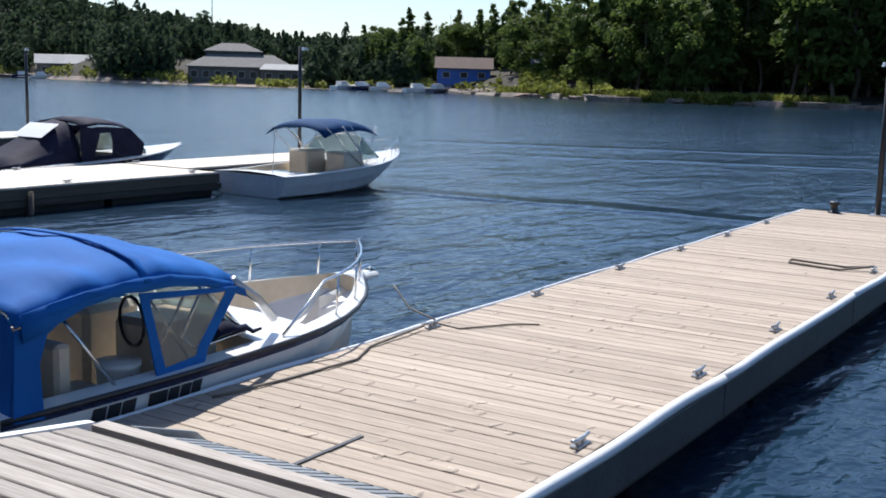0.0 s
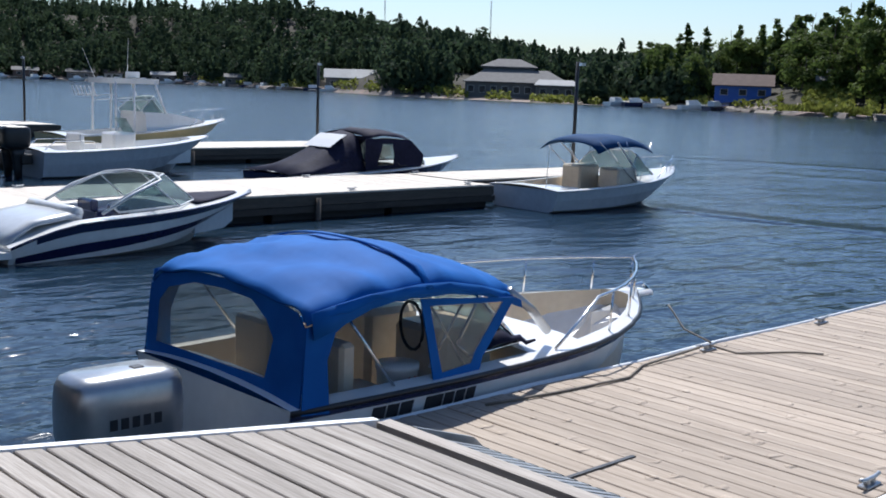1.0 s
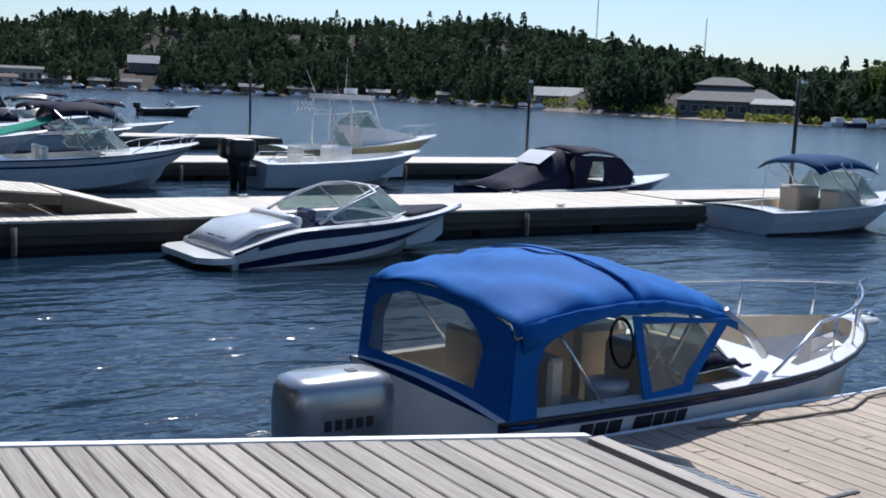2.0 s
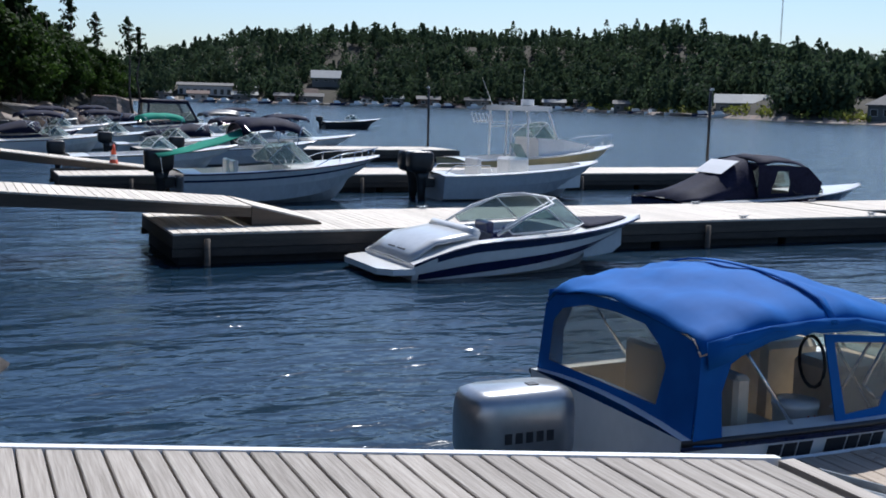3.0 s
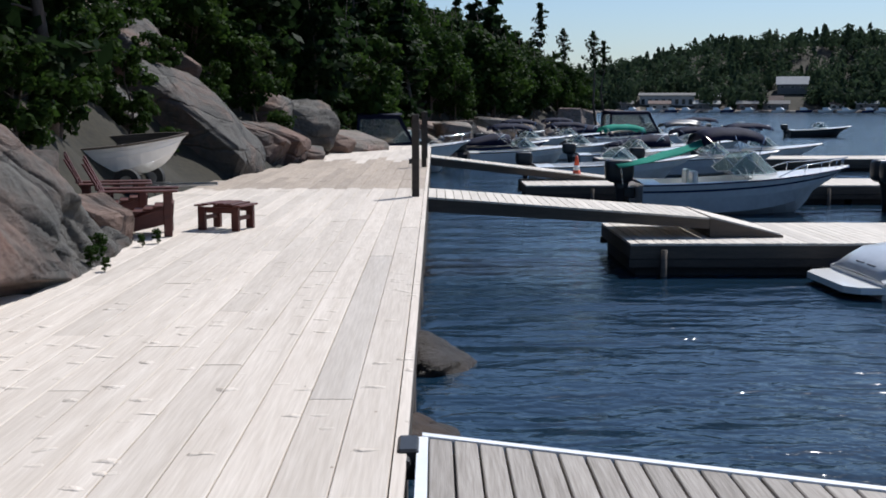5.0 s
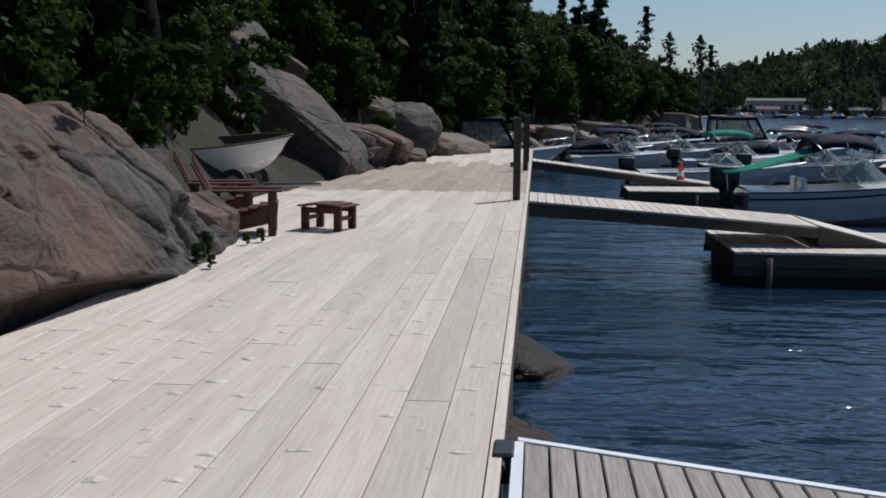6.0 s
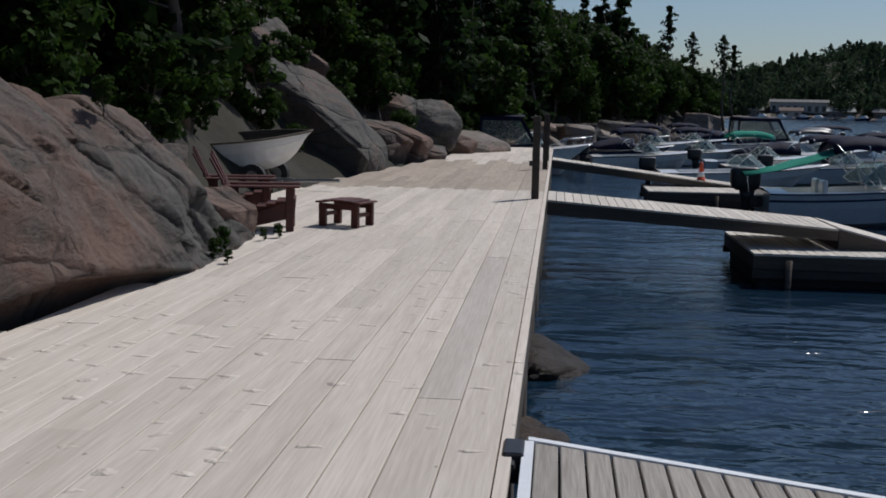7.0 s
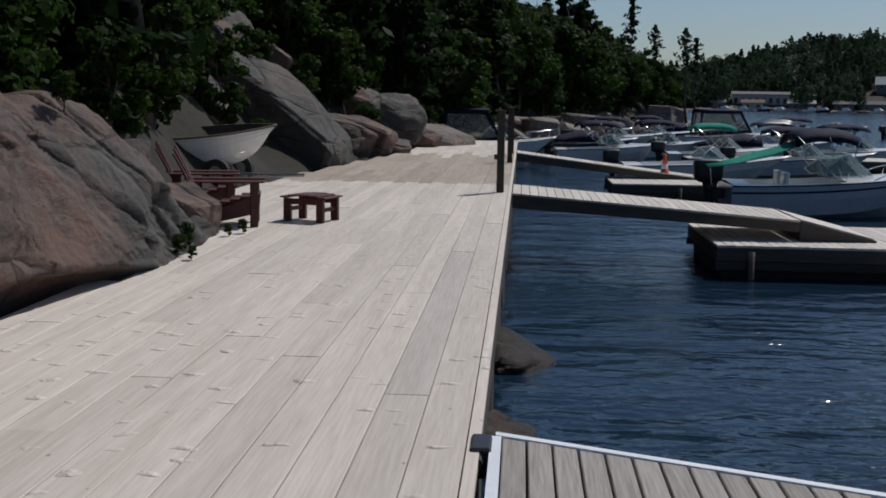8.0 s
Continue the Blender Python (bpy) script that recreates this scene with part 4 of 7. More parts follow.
def blue_cabin_boat():
    """The near boat with the blue camper canvas."""
    b = thing("motorboat", "white motorboat with royal blue canvas camper top", "boat", at_water(4.2, 6.75, 0.0))
    h = Hull(5.05, 2.2, 0.70, 0.83, full=0.50)
    hull_parts(b, h, M_WHITE, wells=((0.05, 0.47), (0.60, 0.93)), floor=0.16, inside=M_CREAM, cap=0.15)
    stripe(b, h, M_NAVY, (0.88, 0.84), (0.95, 0.92), 0.0, 1.0, label="dark navy stripe below the rub rail")
    for j, (a, c) in enumerate(((0.67, 0.78), (0.80, 0.90), (0.92, 1.03), (1.15, 1.31), (1.33, 1.42), (1.44, 1.53), (1.55, 1.64))):
        p = [h.on_side(x / h.L, k, 0.011) for x, k in ((a, 0.64), (c, 0.64), (c + 0.02, 0.85), (a + 0.02, 0.85))]
        bm = B()
        loft(bm, [p, [q + Vector((0, 0.006, 0)) for q in p]])
        part("lettering_bar", bm, M_INK, b, "dark lettering on the hull side")
    # canvas top
    prof = [(0.12, 1.35, 0.07, 1.03), (0.30, 1.40, 0.10, 1.05), (0.65, 1.45, 0.15, 1.06), (1.05, 1.47, 0.16, 1.06), (1.22, 1.47, 0.165, 1.06), (1.55, 1.44, 0.165, 1.05), (1.85, 1.38, 0.15, 1.03), (2.08, 1.31, 0.13, 1.0), (2.24, 1.25, 0.09, 0.97)]
    grid = []
    for x in np.linspace(0.12, 2.24, 27):
        ze, crown, w = [float(np.interp(x, [p[0] for p in prof], [p[k] for p in prof])) for k in (1, 2, 3)]
        sag = 0.030 * math.sin(math.pi * (x - 0.12) / 1.04) ** 2 if x < 1.16 else 0.018 * math.sin(math.pi * (x - 1.2) / 1.04) ** 2
        r = []
        for j in range(25):
            u = 2 * j / 24 - 1
            a = abs(u) ** 2.5
            r.append((x + 0.03 * math.sin(7 * u + x * 5) * 0.3, u * w, ze + crown * (1 - a) - 0.09 * max(0, abs(u) - 0.90) / 0.10 + 0.012 * math.sin(5 * u + 9 * x) + 0.012 * abs(u) * math.sin(17 * x + 4 * u) - sag * (1 - u * u) + 0.028 * noise.noise((x * 2.6, u * 3, 0)) + 0.014 * noise.noise((x * 9, u * 4, 2))))
        grid.append(r)
    bm = B()
    sheet(bm, grid, 0.012)
    part("canopy", bm, M_BLUECLOTH, b, "royal blue canvas roof, slightly creased", smooth=True)
    strap = [[(x + 1.16, y, z + 0.012) for y, z in [(u * 1.055, 1.487 + 0.165 * (1 - abs(u) ** 2.5) - 0.09 * max(0, abs(u) - 0.90) / 0.10) for u in np.linspace(-1, 1, 15)]] for x in (0, 0.06)]
    bm = B()
    sheet(bm, strap, 0.012)
    part("seam_strap", bm, M_BLUECLOTH, b, "dark folded seam over the canvas", smooth=True)
    for side in (-1, 1):
        edge = [(0.15, 1.34, 0.18), (0.35, 1.37, 0.16), (0.65, 1.415, 0.10), (0.95, 1.435, 0.075), (1.13, 1.44, 0.10), (1.4, 1.43, 0.085), (1.75, 1.365, 0.075), (2.05, 1.285, 0.08), (2.24, 1.22, 0.085)]
        bm = B()
        sheet(bm, [[(x, side * (1.03 - 0.08 * max(0, x - 1.3) + 0.02 * k + 0.008 * math.sin(15 * x)), z - deep * k) for k in (0, 0.5, 1.0)] for x, z, deep in edge], 0.01)
        part("side_valance", bm, M_BLUECLOTH, b, "blue canvas edge hanging from the roof", smooth=True)
    # rear curtain
    zb = 0.66
    outer, inner = [], []
    for y, z in ((-1.02, zb), (-1.015, 1.21), (-0.9, 1.32), (-0.4, 1.41), (0, 1.42), (0.4, 1.41), (0.9, 1.32), (1.015, 1.21), (1.02, zb), (0, zb)):
        outer.append((0.14 - 0.10 * (1.4 - z), y, z))
    for y, z in ((-0.60, zb + 0.16), (-0.66, 1.10), (-0.56, 1.22), (-0.36, 1.33), (0, 1.345), (0.40, 1.33), (0.76, 1.24), (0.88, 1.12), (0.88, zb + 0.14), (0, zb + 0.15)):
        inner.append((0.14 - 0.10 * (1.4 - z), y, z))
    bm = B()
    ringed(bm, outer, inner, 0.012, (-1, 0, 0))
    part("rear_curtain", bm, M_BLUECLOTH, b, "blue canvas rear curtain")
    bm = B()
    loft(bm, [inner, [(x + 0.004, y, z) for x, y, z in inner]])
    part("rear_window", bm, M_VINYL, b, "clear vinyl window").visible_shadow = False
    CORNER = ((0.07, zb), (0.30, zb - 0.02), (0.29, 1.0), (0.36, 1.18), (0.50, 1.26), (0.58, 1.31), (0.12, 1.24))
    for side in (-1, 1):

        def sd(x, z, s=side):
            return (x, s * (1.015 + 0.05 * (1.4 - z)), z)
        bm = B()
        loft(bm, [[sd(x, z) for x, z in CORNER], [(x, q - side * 0.012, z) for x, q, z in [sd(x, z) for x, z in CORNER]]])
        part("side_curtain", bm, M_BLUECLOTH, b, "blue canvas corner panel")
        o = [sd(1.13, 1.33), sd(1.20, 1.0), sd(1.27, 0.64), sd(1.72, 0.70), sd(1.76, 0.82), sd(2.12, 1.24)]
        i = [sd(1.22, 1.27), sd(1.28, 1.0), sd(1.34, 0.76), sd(1.64, 0.79), sd(1.67, 0.86), sd(1.98, 1.22)]
        bm = B()
        ringed(bm, o, i, 0.012, (0, side, 0))
        part("window_frame", bm, M_BLUECLOTH, b, "blue canvas window frame")
        bm = B()
        loft(bm, [i, [(x, q - side * 0.004, z) for x, q, z in i]])
        part("side_window", bm, M_VINYL, b).visible_shadow = False
        for a, c in (((0.52, 1.24), (0.95, 0.68)), ((1.26, 1.27), (1.62, 0.76)), ((1.62, 1.27), (1.26, 0.80))):
            bm = B()
            tube(bm, [(a[0], side * 0.97, a[1]), (c[0], side * 0.99, c[1])], 0.012, 6)
            part("canopy_pole", bm, M_CHROME, b, smooth=True)
    windshield(b, 2.75, 0.86, 0.80, 0.42, 0.42, 0.95)
    for side in (-1, 1):
        bm = B()
        tube(bm, [(2.12, side * 0.95, 1.28), (2.42, side * 0.93, 1.09), (2.70, side * 0.86, 0.87)], 0.038, 8)
        part("windscreen_post", bm, M_SILVER, b, "thick aluminium windscreen post", smooth=True)
    bm = B()
    sheet(bm, [[(1.95 + 0.09 * i, -0.92 + 0.09 * j, 0.83 + 0.13 * math.sin(0.5 * i + 0.4) * math.sin(0.45 * j + 0.3) + 0.05 * noise.noise((i * 0.9, j * 0.9, 3))) for j in range(8)] for i in range(7)], 0.02)
    part("folded_cover", bm, M_NAVYCLOTH, b, "crumpled dark canvas behind the windscreen", smooth=True)
    # console, seats, bucket
    bm = B()
    box(bm, 1.62, 2.2, -0.75, -0.15, 0.16, 0.98, 0.05)
    part("console", bm, M_CREAM, b)
    bm = B()
    box(bm, 1.62, 2.2, 0.15, 0.8, 0.16, 0.98, 0.05)
    part("console", bm, M_CREAM, b)
    bm = B()
    tube(bm, [(1.56 + 0.05 * math.cos(t), -0.45 + 0.19 * math.cos(t), 0.98 + 0.19 * math.sin(t)) for t in np.linspace(0, 6.283, 17)], 0.014, 6)
    part("steering_wheel", bm, M_BLACK, b, smooth=True)
    seat(b, 1.0, -0.45, 0.5, 0.16, M_CREAM, 0.5, 0.45)
    seat(b, 1.0, 0.45, 0.5, 0.16, M_CREAM, 0.5, 0.45)
    bm = B()
    box(bm, 0.22, 0.52, -0.8, 0.8, 0.16, 0.6, 0.04)
    part("stern_bench", bm, M_CREAM, b)
    bow_rail(b, h, 0.52, 0.985, 0.36)
    bm = B()
    box(bm, 4.85, 5.22, -0.11, 0.11, 0.78, 0.84, 0.02)
    part("bow_pulpit", bm, M_WHITE, b)
    bm = B()
    tube(bm, [(4.9, 0, 0.88), (5.15, 0, 0.9), (5.26, 0, 0.84)], 0.02, 6)
    part("anchor_roller", bm, M_CHROME, b)
    outboard(at_water(3.80, 6.5, 0.0, 0.02), M_SILVER, "large silver grey outboard motor on the transom", 1.03, band=M_INK)
    kit = thing("bait_bucket", "small white bucket with a red mark in the cockpit", "bucket", at_water(5.45, 6.1, 20, 0.17))
    bm = B()
    loft(bm, [[(r * math.cos(t), r * math.sin(t), z) for t in [2 * math.pi * k / 14 for k in range(14)]] for r, z in ((0.13, 0), (0.16, 0.55), (0.17, 0.56), (0.17, 0.6))])
    bk = part("body", bm, M_WHITE, kit, smooth=True)
    bm = B()
    loft(bm, [[(0.155 * math.cos(t), 0.155 * math.sin(t), z) for t in np.linspace(-2.2, -1.2, 6)] for z in (0.36, 0.52)], closed=False)
    part("mark", bm, M_ORANGE, bk)
    return b


def sport_runabout():
    b = thing("bowrider", "white bowrider with navy stripes tied to the dock", "boat", pose(6.5, 17.0, WATER_Z - 0.06, 0, -1.0, 2.0))
    h = Hull(5.0, 2.25, 0.62, 0.76, full=0.36, rake=0.2, dip=0.30)
    hull_parts(b, h, M_WHITE, wells=((0.22, 0.60), (0.68, 0.90)), floor=0.2, inside=M_GREYHULL, rub=M_NAVY, cap=0.2)
    stripe(b, h, M_NAVY, (0.04, 0.42), (0.36, 0.60), 0.02, 0.95, label="tapering navy stripe")
    stripe(b, h, M_NAVY, (0.72, 0.80), (0.99, 0.97), 0.08, 0.97, label="navy band under the gunwale")
    bm = B()
    loft(bm, [[(x, y * w, z) for y, z in ((-1, 0.16), (-1, 0.26), (1, 0.26), (1, 0.16))] for x, w in ((-0.5, 0.72), (-0.32, 0.95), (0.02, 1.04))])
    part("swim_platform", bm, M_WHITE, b)
    bm = B()
    grid = [[(x, y, z + 0.03 * math.cos(y * 1.5)) for y in np.linspace(-0.85, 0.85, 7)] for x, z in ((-0.02, 0.34), (0.25, 0.52), (0.45, 0.63), (1.12, 0.72), (1.24, 0.68))]
    sheet(bm, grid, 0.06)
    part("sun_pad", bm, M_GREYHULL, b, "pale grey padded sun deck", smooth=True)
    bm = B()
    tube(bm, [(1.2, y, 0.74) for y in np.linspace(-0.8, 0.8, 5)], 0.09, 8)
    part("headrest", bm, M_WHITE, b, smooth=True)
    for y in (-0.35, 0.05):
        bm = B()
        box(bm, 0.13, 0.18, y, y + 0.28, 0.44, 0.485)
        part("vent_slot", bm, M_BLACK, b)
    windshield(b, 3.55, 0.98, 0.74, 0.46, 0.55, 1.75, frame=M_ALU)
    bm = B()
    tube(bm, [(1.5, -1.0, 0.72), (2.05, -1.0, 1.0), (2.6, -0.9, 1.18), (2.75, -0.4, 1.24), (2.75, 0.4, 1.24), (2.6, 0.9, 1.18), (2.05, 1.0, 1.0), (1.5, 1.0, 0.72)], 0.025, 6)
    part("tower_arch", bm, M_ALU, b, smooth=True)
    seat(b, 2.3, -0.5, 0.5, 0.2, M_NAVY, 0.5, 0.2)
    seat(b, 2.3, 0.5, 0.5, 0.2, M_NAVY, 0.5, 0.2)
    bm = B()
    grid = [[(h.L * s, y * max(0.05, h.half(s) - 0.15), h.rail(s) + 0.075 - 0.02 * y * y) for y in np.linspace(-1, 1, 7)] for s in (0.67, 0.73, 0.80, 0.86, 0.92)]
    sheet(bm, grid, 0.012)
    part("bow_cover", bm, M_NAVYCLOTH, b, "dark canvas bow cover", smooth=True)
    return b


def cuddy_boat():
    b = thing("motorboat", "white walkaround motorboat with blue bimini top", "boat", at_water(19.6, 17.85, -2.0))
    h = Hull(5.8, 2.45, 0.52, 0.85, full=0.42)
    hull_parts(b, h, M_GREYHULL, wells=((0.06, 0.52),), floor=0.1, inside=M_CREAM, rub=M_GREYHULL, cap=0.14)
    bm = B()
    box(bm, 0.4, 1.5, -0.5, 0.5, 0.1, 0.5, 0.05)
    part("engine_box", bm, M_WHITE, b)
    for y in (-1, 1):
        bm = B()
        box(bm, 2.35, 3.1, min(y * 0.3, y * 0.95), max(y * 0.3, y * 0.95), 0.1, 0.98, 0.05)
        part("bulkhead", bm, M_CREAM, b)
    windshield(b, 4.2, 0.95, 0.80, 0.55, 0.6, 1.2)
    bimini(b, 1.55, 3.6, 0.98, 1.62, M_BIMINI, 0.10, 0.08, foot=(3.1, 0.65))
    bow_rail(b, h, 0.66, 0.985, 0.35)
    bm = B()
    tube(bm, [(0.15, -0.6, 0.5), (-0.1, -0.9, 1.6)], 0.012, 6, 0.4)
    part("aerial", bm, M_WHITE, b)
    bm = B()
    for s in (-1, 1):
        tube(bm, [(3.0, s * 0.9, 0.98), (2.2, s * 1.0, 1.62)], 0.018, 6)
    part("canopy_brace", bm, M_ALU, b)
    return b


def covered_cruiser():
    b = thing("motorboat", "white runabout under a dark navy canvas cover", "boat", at_water(15.9, 23.1, 0.0, -0.22))
    h = Hull(6.6, 2.35, 0.75, 1.05, full=0.4)
    hull_parts(b, h, M_NAVY, wells=((0.3, 0.6),), floor=0.2, inside=M_CREAM, rub=M_WHITE, cap=0.12)
    w = 1.0
    prof = [(0.0, 0.80, 1.05), (0.7, 1.0, 1.05), (1.5, 1.36, 1.02), (2.1, 1.72, 0.98), (2.4, 1.80, 0.95)]
    grid = [[(x, u * ww, lerp(0.80, z, (1 - abs(u) ** 3.5)) + 0.02 * math.sin(9 * u + 8 * x)) for u in np.linspace(-1, 1, 13)] for x, z, ww in prof]
    bm = B()
    sheet(bm, grid, 0.012)
    part("rear_cover", bm, M_NAVYCLOTH, b, "slack navy canvas sloping to the stern", smooth=True)
    prof = [(2.4, 1.81, 0.95), (2.9, 1.88, 0.95), (3.5, 1.84, 0.93), (3.95, 1.74, 0.9)]
    grid = [[(x, u * ww, z - 0.16 * abs(u) ** 3 + 0.008 * math.sin(9 * u + 8 * x)) for u in np.linspace(-1, 1, 13)] for x, z, ww in prof]
    bm = B()
    sheet(bm, grid, 0.012)
    part("roof_cover", bm, M_NAVYCLOTH, b, smooth=True)
    grid = [[(x, y, z + 0.03) for y in np.linspace(-0.55, 0.55, 5)] for x, z in ((1.52, 1.38), (1.8, 1.56), (2.05, 1.70))]
    bm = B()
    sheet(bm, grid, 0.008)
    part("rear_window", bm, M_WHITE, b, "milky plastic rear window")
    for s in (-1, 1):
        o = [(2.35, s * 0.99, 0.82), (2.35, s * 0.95, 1.66), (3.95, s * 0.9, 1.6), (4.4, s * 0.95, 1.2), (4.3, s * 0.97, 0.9)]
        i = [(2.75, s * 0.985, 0.95), (2.95, s * 0.96, 1.5), (3.3, s * 0.94, 1.5), (3.35, s * 0.96, 1.2), (3.3, s * 0.98, 0.95)]
        bm = B()
        ringed(bm, o, i, 0.012, (0, s, 0))
        part("side_cover", bm, M_NAVYCLOTH, b)
    windshield(b, 4.95, 0.98, 0.95, 0.6, 0.75, 1.4, frame=M_BLACK)
    return b


def offshore_boat():
    b = thing("motorboat", "white cuddy motorboat with green canvas on its arch", "boat", at_water(5.35, 29.7, 0.0), "boats along the second dock")
    h = Hull(5.7, 2.3, 0.8, 1.2, full=0.42)
    hull_parts(b, h, M_GREYHULL, wells=((0.08, 0.50),), floor=0.25, inside=M_WHITE, rub=M_NAVY)
    stripe(b, h, M_NAVY, (0.70, 0.74), (0.78, 0.80), 0.0, 0.98)
    windshield(b, 3.7, 0.95, 1.05, 0.55, 0.6, 1.3, frame=M_ALU)
    bimini(b, 1.55, 3.2, 0.95, 2.05, M_NAVYCLOTH, 0.16, 0.08, foot=(2.8, 0.95))
    grid = [[(x, y, z - 0.05 * y * y + 0.03 * math.sin(5 * y + x * 4)) for y in np.linspace(-0.9, 0.9, 9)] for x, z in ((-0.6, 1.28), (0.2, 1.4), (0.9, 1.6), (1.5, 1.78), (1.75, 1.9))]
    bm = B()
    sheet(bm, grid, 0.012)
    part("green_cover", bm, M_GREENCLOTH, b, "green canvas hung from the arch", smooth=True)
    bm = B()
    tube(bm, [(-0.55, -0.85, 1.25), (-0.5, -0.9, 0.8)], 0.014, 6)
    part("cover_pole", bm, M_CHROME, b)
    bow_rail(b, h, 0.62, 0.97, 0.25)
    seat(b, 1.7, -0.4, 0.5, 0.25)
    seat(b, 1.7, 0.4, 0.5, 0.25)
    outboard(at_water(5.3, 29.7, 0, 0.5), M_BLACK, "black outboard motor on a white boat", 1.0)
    return b


def console_boat():
    b = thing("motorboat", "pale grey open centre console fishing boat", "boat", at_water(12.65, 29.7, 0.0), "boats along the second dock")
    h = Hull(5.6, 2.2, 0.72, 1.05, full=0.45)
    hull_parts(b, h, M_GREYHULL, wells=((0.08, 0.86),), floor=0.3, inside=M_WHITE, rub=M_WHITE, cap=0.2)
    bm = B()
    box(bm, 2.3, 3.0, -0.4, 0.4, 0.3, 1.2, 0.06)
    part("console", bm, M_WHITE, b)
    bm = B()
    sheet(bm, [[(2.95 - k * 0.25, y, 1.2 + k * 0.4) for y in (-0.35, 0, 0.35)] for k in (0, 1)], 0.006)
    part("console_screen", bm, M_GLASS, b)
    seat(b, 1.6, 0, 0.9, 0.3)
    bm = B()
    for y in (-0.6, 0.6):
        tube(bm, [(0.2, y, 0.75), (0.5, y, 0.98), (1.6, y, 0.98), (1.7, y, 0.75)], 0.014, 6)
    part("grab_rail", bm, M_CHROME, b)
    outboard(at_water(12.55, 29.35, 0, 0.48), M_BLACK, "black outboard motor beside its twin", 1.0)
    outboard(at_water(12.55, 30.0, 0, 0.48), M_BLACK, "black outboard motor beside its twin", 1.0)
    return b


def hardtop_boat():
    b = thing("fishing_boat", "white cabin fishing boat with tall hardtop and rod holders", "boat", at_water(16.4, 36.8, 0.0, -0.2))
    h = Hull(6.9, 2.6, 0.95, 1.45, full=0.42)
    hull_parts(b, h, M_YELLOW, wells=((0.06, 0.45),), floor=0.4, inside=M_WHITE, rub=M_WHITE)
    bm = B()
    loft(bm, [[(x, y * w, z) for y, z in ((-1, 1.1), (-0.9, zt), (0.9, zt), (1, 1.1))] for x, w, zt in ((3.1, 1.0, 1.75), (4.2, 0.95, 1.7), (5.4, 0.6, 1.5), (5.9, 0.3, 1.42))])
    part("cabin", bm, M_WHITE, b)
    windshield(b, 4.3, 0.9, 1.68, 0.6, 0.5, 1.2, frame=M_ALU)
    bm = B()
    loft(bm, [superellipse(2.75, 0, 1.1, 0.95, z, 20, 4) for z in (2.72, 2.80, 2.9)])
    part("hardtop", bm, M_WHITE, b, smooth=False)
    for x, q in ((2.0, 2.0), (2.7, 2.7), (3.5, 3.9)):
        for y in (-0.85, 0.85):
            bm = B()
            tube(bm, [(x, y, 2.8), (q, y * 1.05, 1.0 if x < 3 else 1.7)], 0.042, 6)
            part("top_pole", bm, M_ALU, b, smooth=True)
    bm = B()
    for y in (-0.85, 0.85):
        tube(bm, [(2.0, y, 2.1), (3.5, y, 2.2)], 0.018, 6)
    tube(bm, [(1.35, -0.8, 2.3), (1.35, 0.8, 2.3)], 0.02, 6)
    for y in (-0.8, 0.8):
        tube(bm, [(1.35, y, 2.3), (2.0, y, 2.35)], 0.016, 6)
    for i in range(6):
        tube(bm, [(1.32, -0.8 + i * 0.32, 2.25), (1.2, -0.8 + i * 0.32, 2.6)], 0.025, 6)
    part("rod_rack", bm, M_ALU, b, "row of rod holders")
    bm = B()
    loft(bm, [superellipse(3.1, 0, 0.25, 0.25, z, 12, 2) for z in (2.92, 2.95, 3.1, 3.14)])
    part("radar_dome", bm, M_WHITE, b, smooth=True)
    bm = B()
    tube(bm, [(3.2, 0.6, 2.9), (3.25, 0.6, 4.3)], 0.014, 5, 0.4)
    tube(bm, [(2.0, 0.7, 2.9), (1.6, 0.8, 3.9)], 0.012, 5, 0.4)
    part("aerial", bm, M_WHITE, b)
    bow_rail(b, h, 0.7, 0.985, 0.45)
    bm = B()
    box(bm, 5.2, 5.75, -0.62, -0.6, 1.18, 1.28)
    part("port_light", bm, M_PANE, b)
    return b


def small_boat(x, y, turn, length, hull, cover, label, engine=True, top=False, screen=True):
    """A plain open or covered runabout among the far berths."""
    b = thing("motorboat", label, "boat", at_water(x, y, turn), "boats in the far berths")
    h = Hull(length, length * 0.38, 0.62, 0.95, full=0.42)
    hull_parts(b, h, hull, wells=((0.1, 0.55),), floor=0.15, inside=M_WHITE)
    if screen:
        windshield(b, length * 0.62, length * 0.155, 0.85, 0.42, 0.5, 1.0, frame=M_ALU)
    if cover:
        grid = [[(length * s, u * length * 0.18, lerp(0.75, z, 1 - abs(u) ** 3) + 0.015 * math.sin(8 * u + 20 * s)) for u in np.linspace(-1, 1, 9)] for s, z in ((0.02, 0.85), (0.2, 1.1), (0.4, 1.35), (0.56, 1.3))]
        bm = B()
        sheet(bm, grid, 0.012)
        part("cover", bm, cover, b, "canvas cockpit cover", smooth=True)
    if top:
        bimini(b, length * 0.2, length * 0.55, length * 0.16, 1.85, top, 0.08, 0.06, foot=(length * 0.45, 0.85))
    if engine:
        outboard(at_water(x, y, turn, 0.4) @ pose(-0.02, 0, 0), M_BLACK, "black outboard motor on a moored boat", 0.8)
    return b


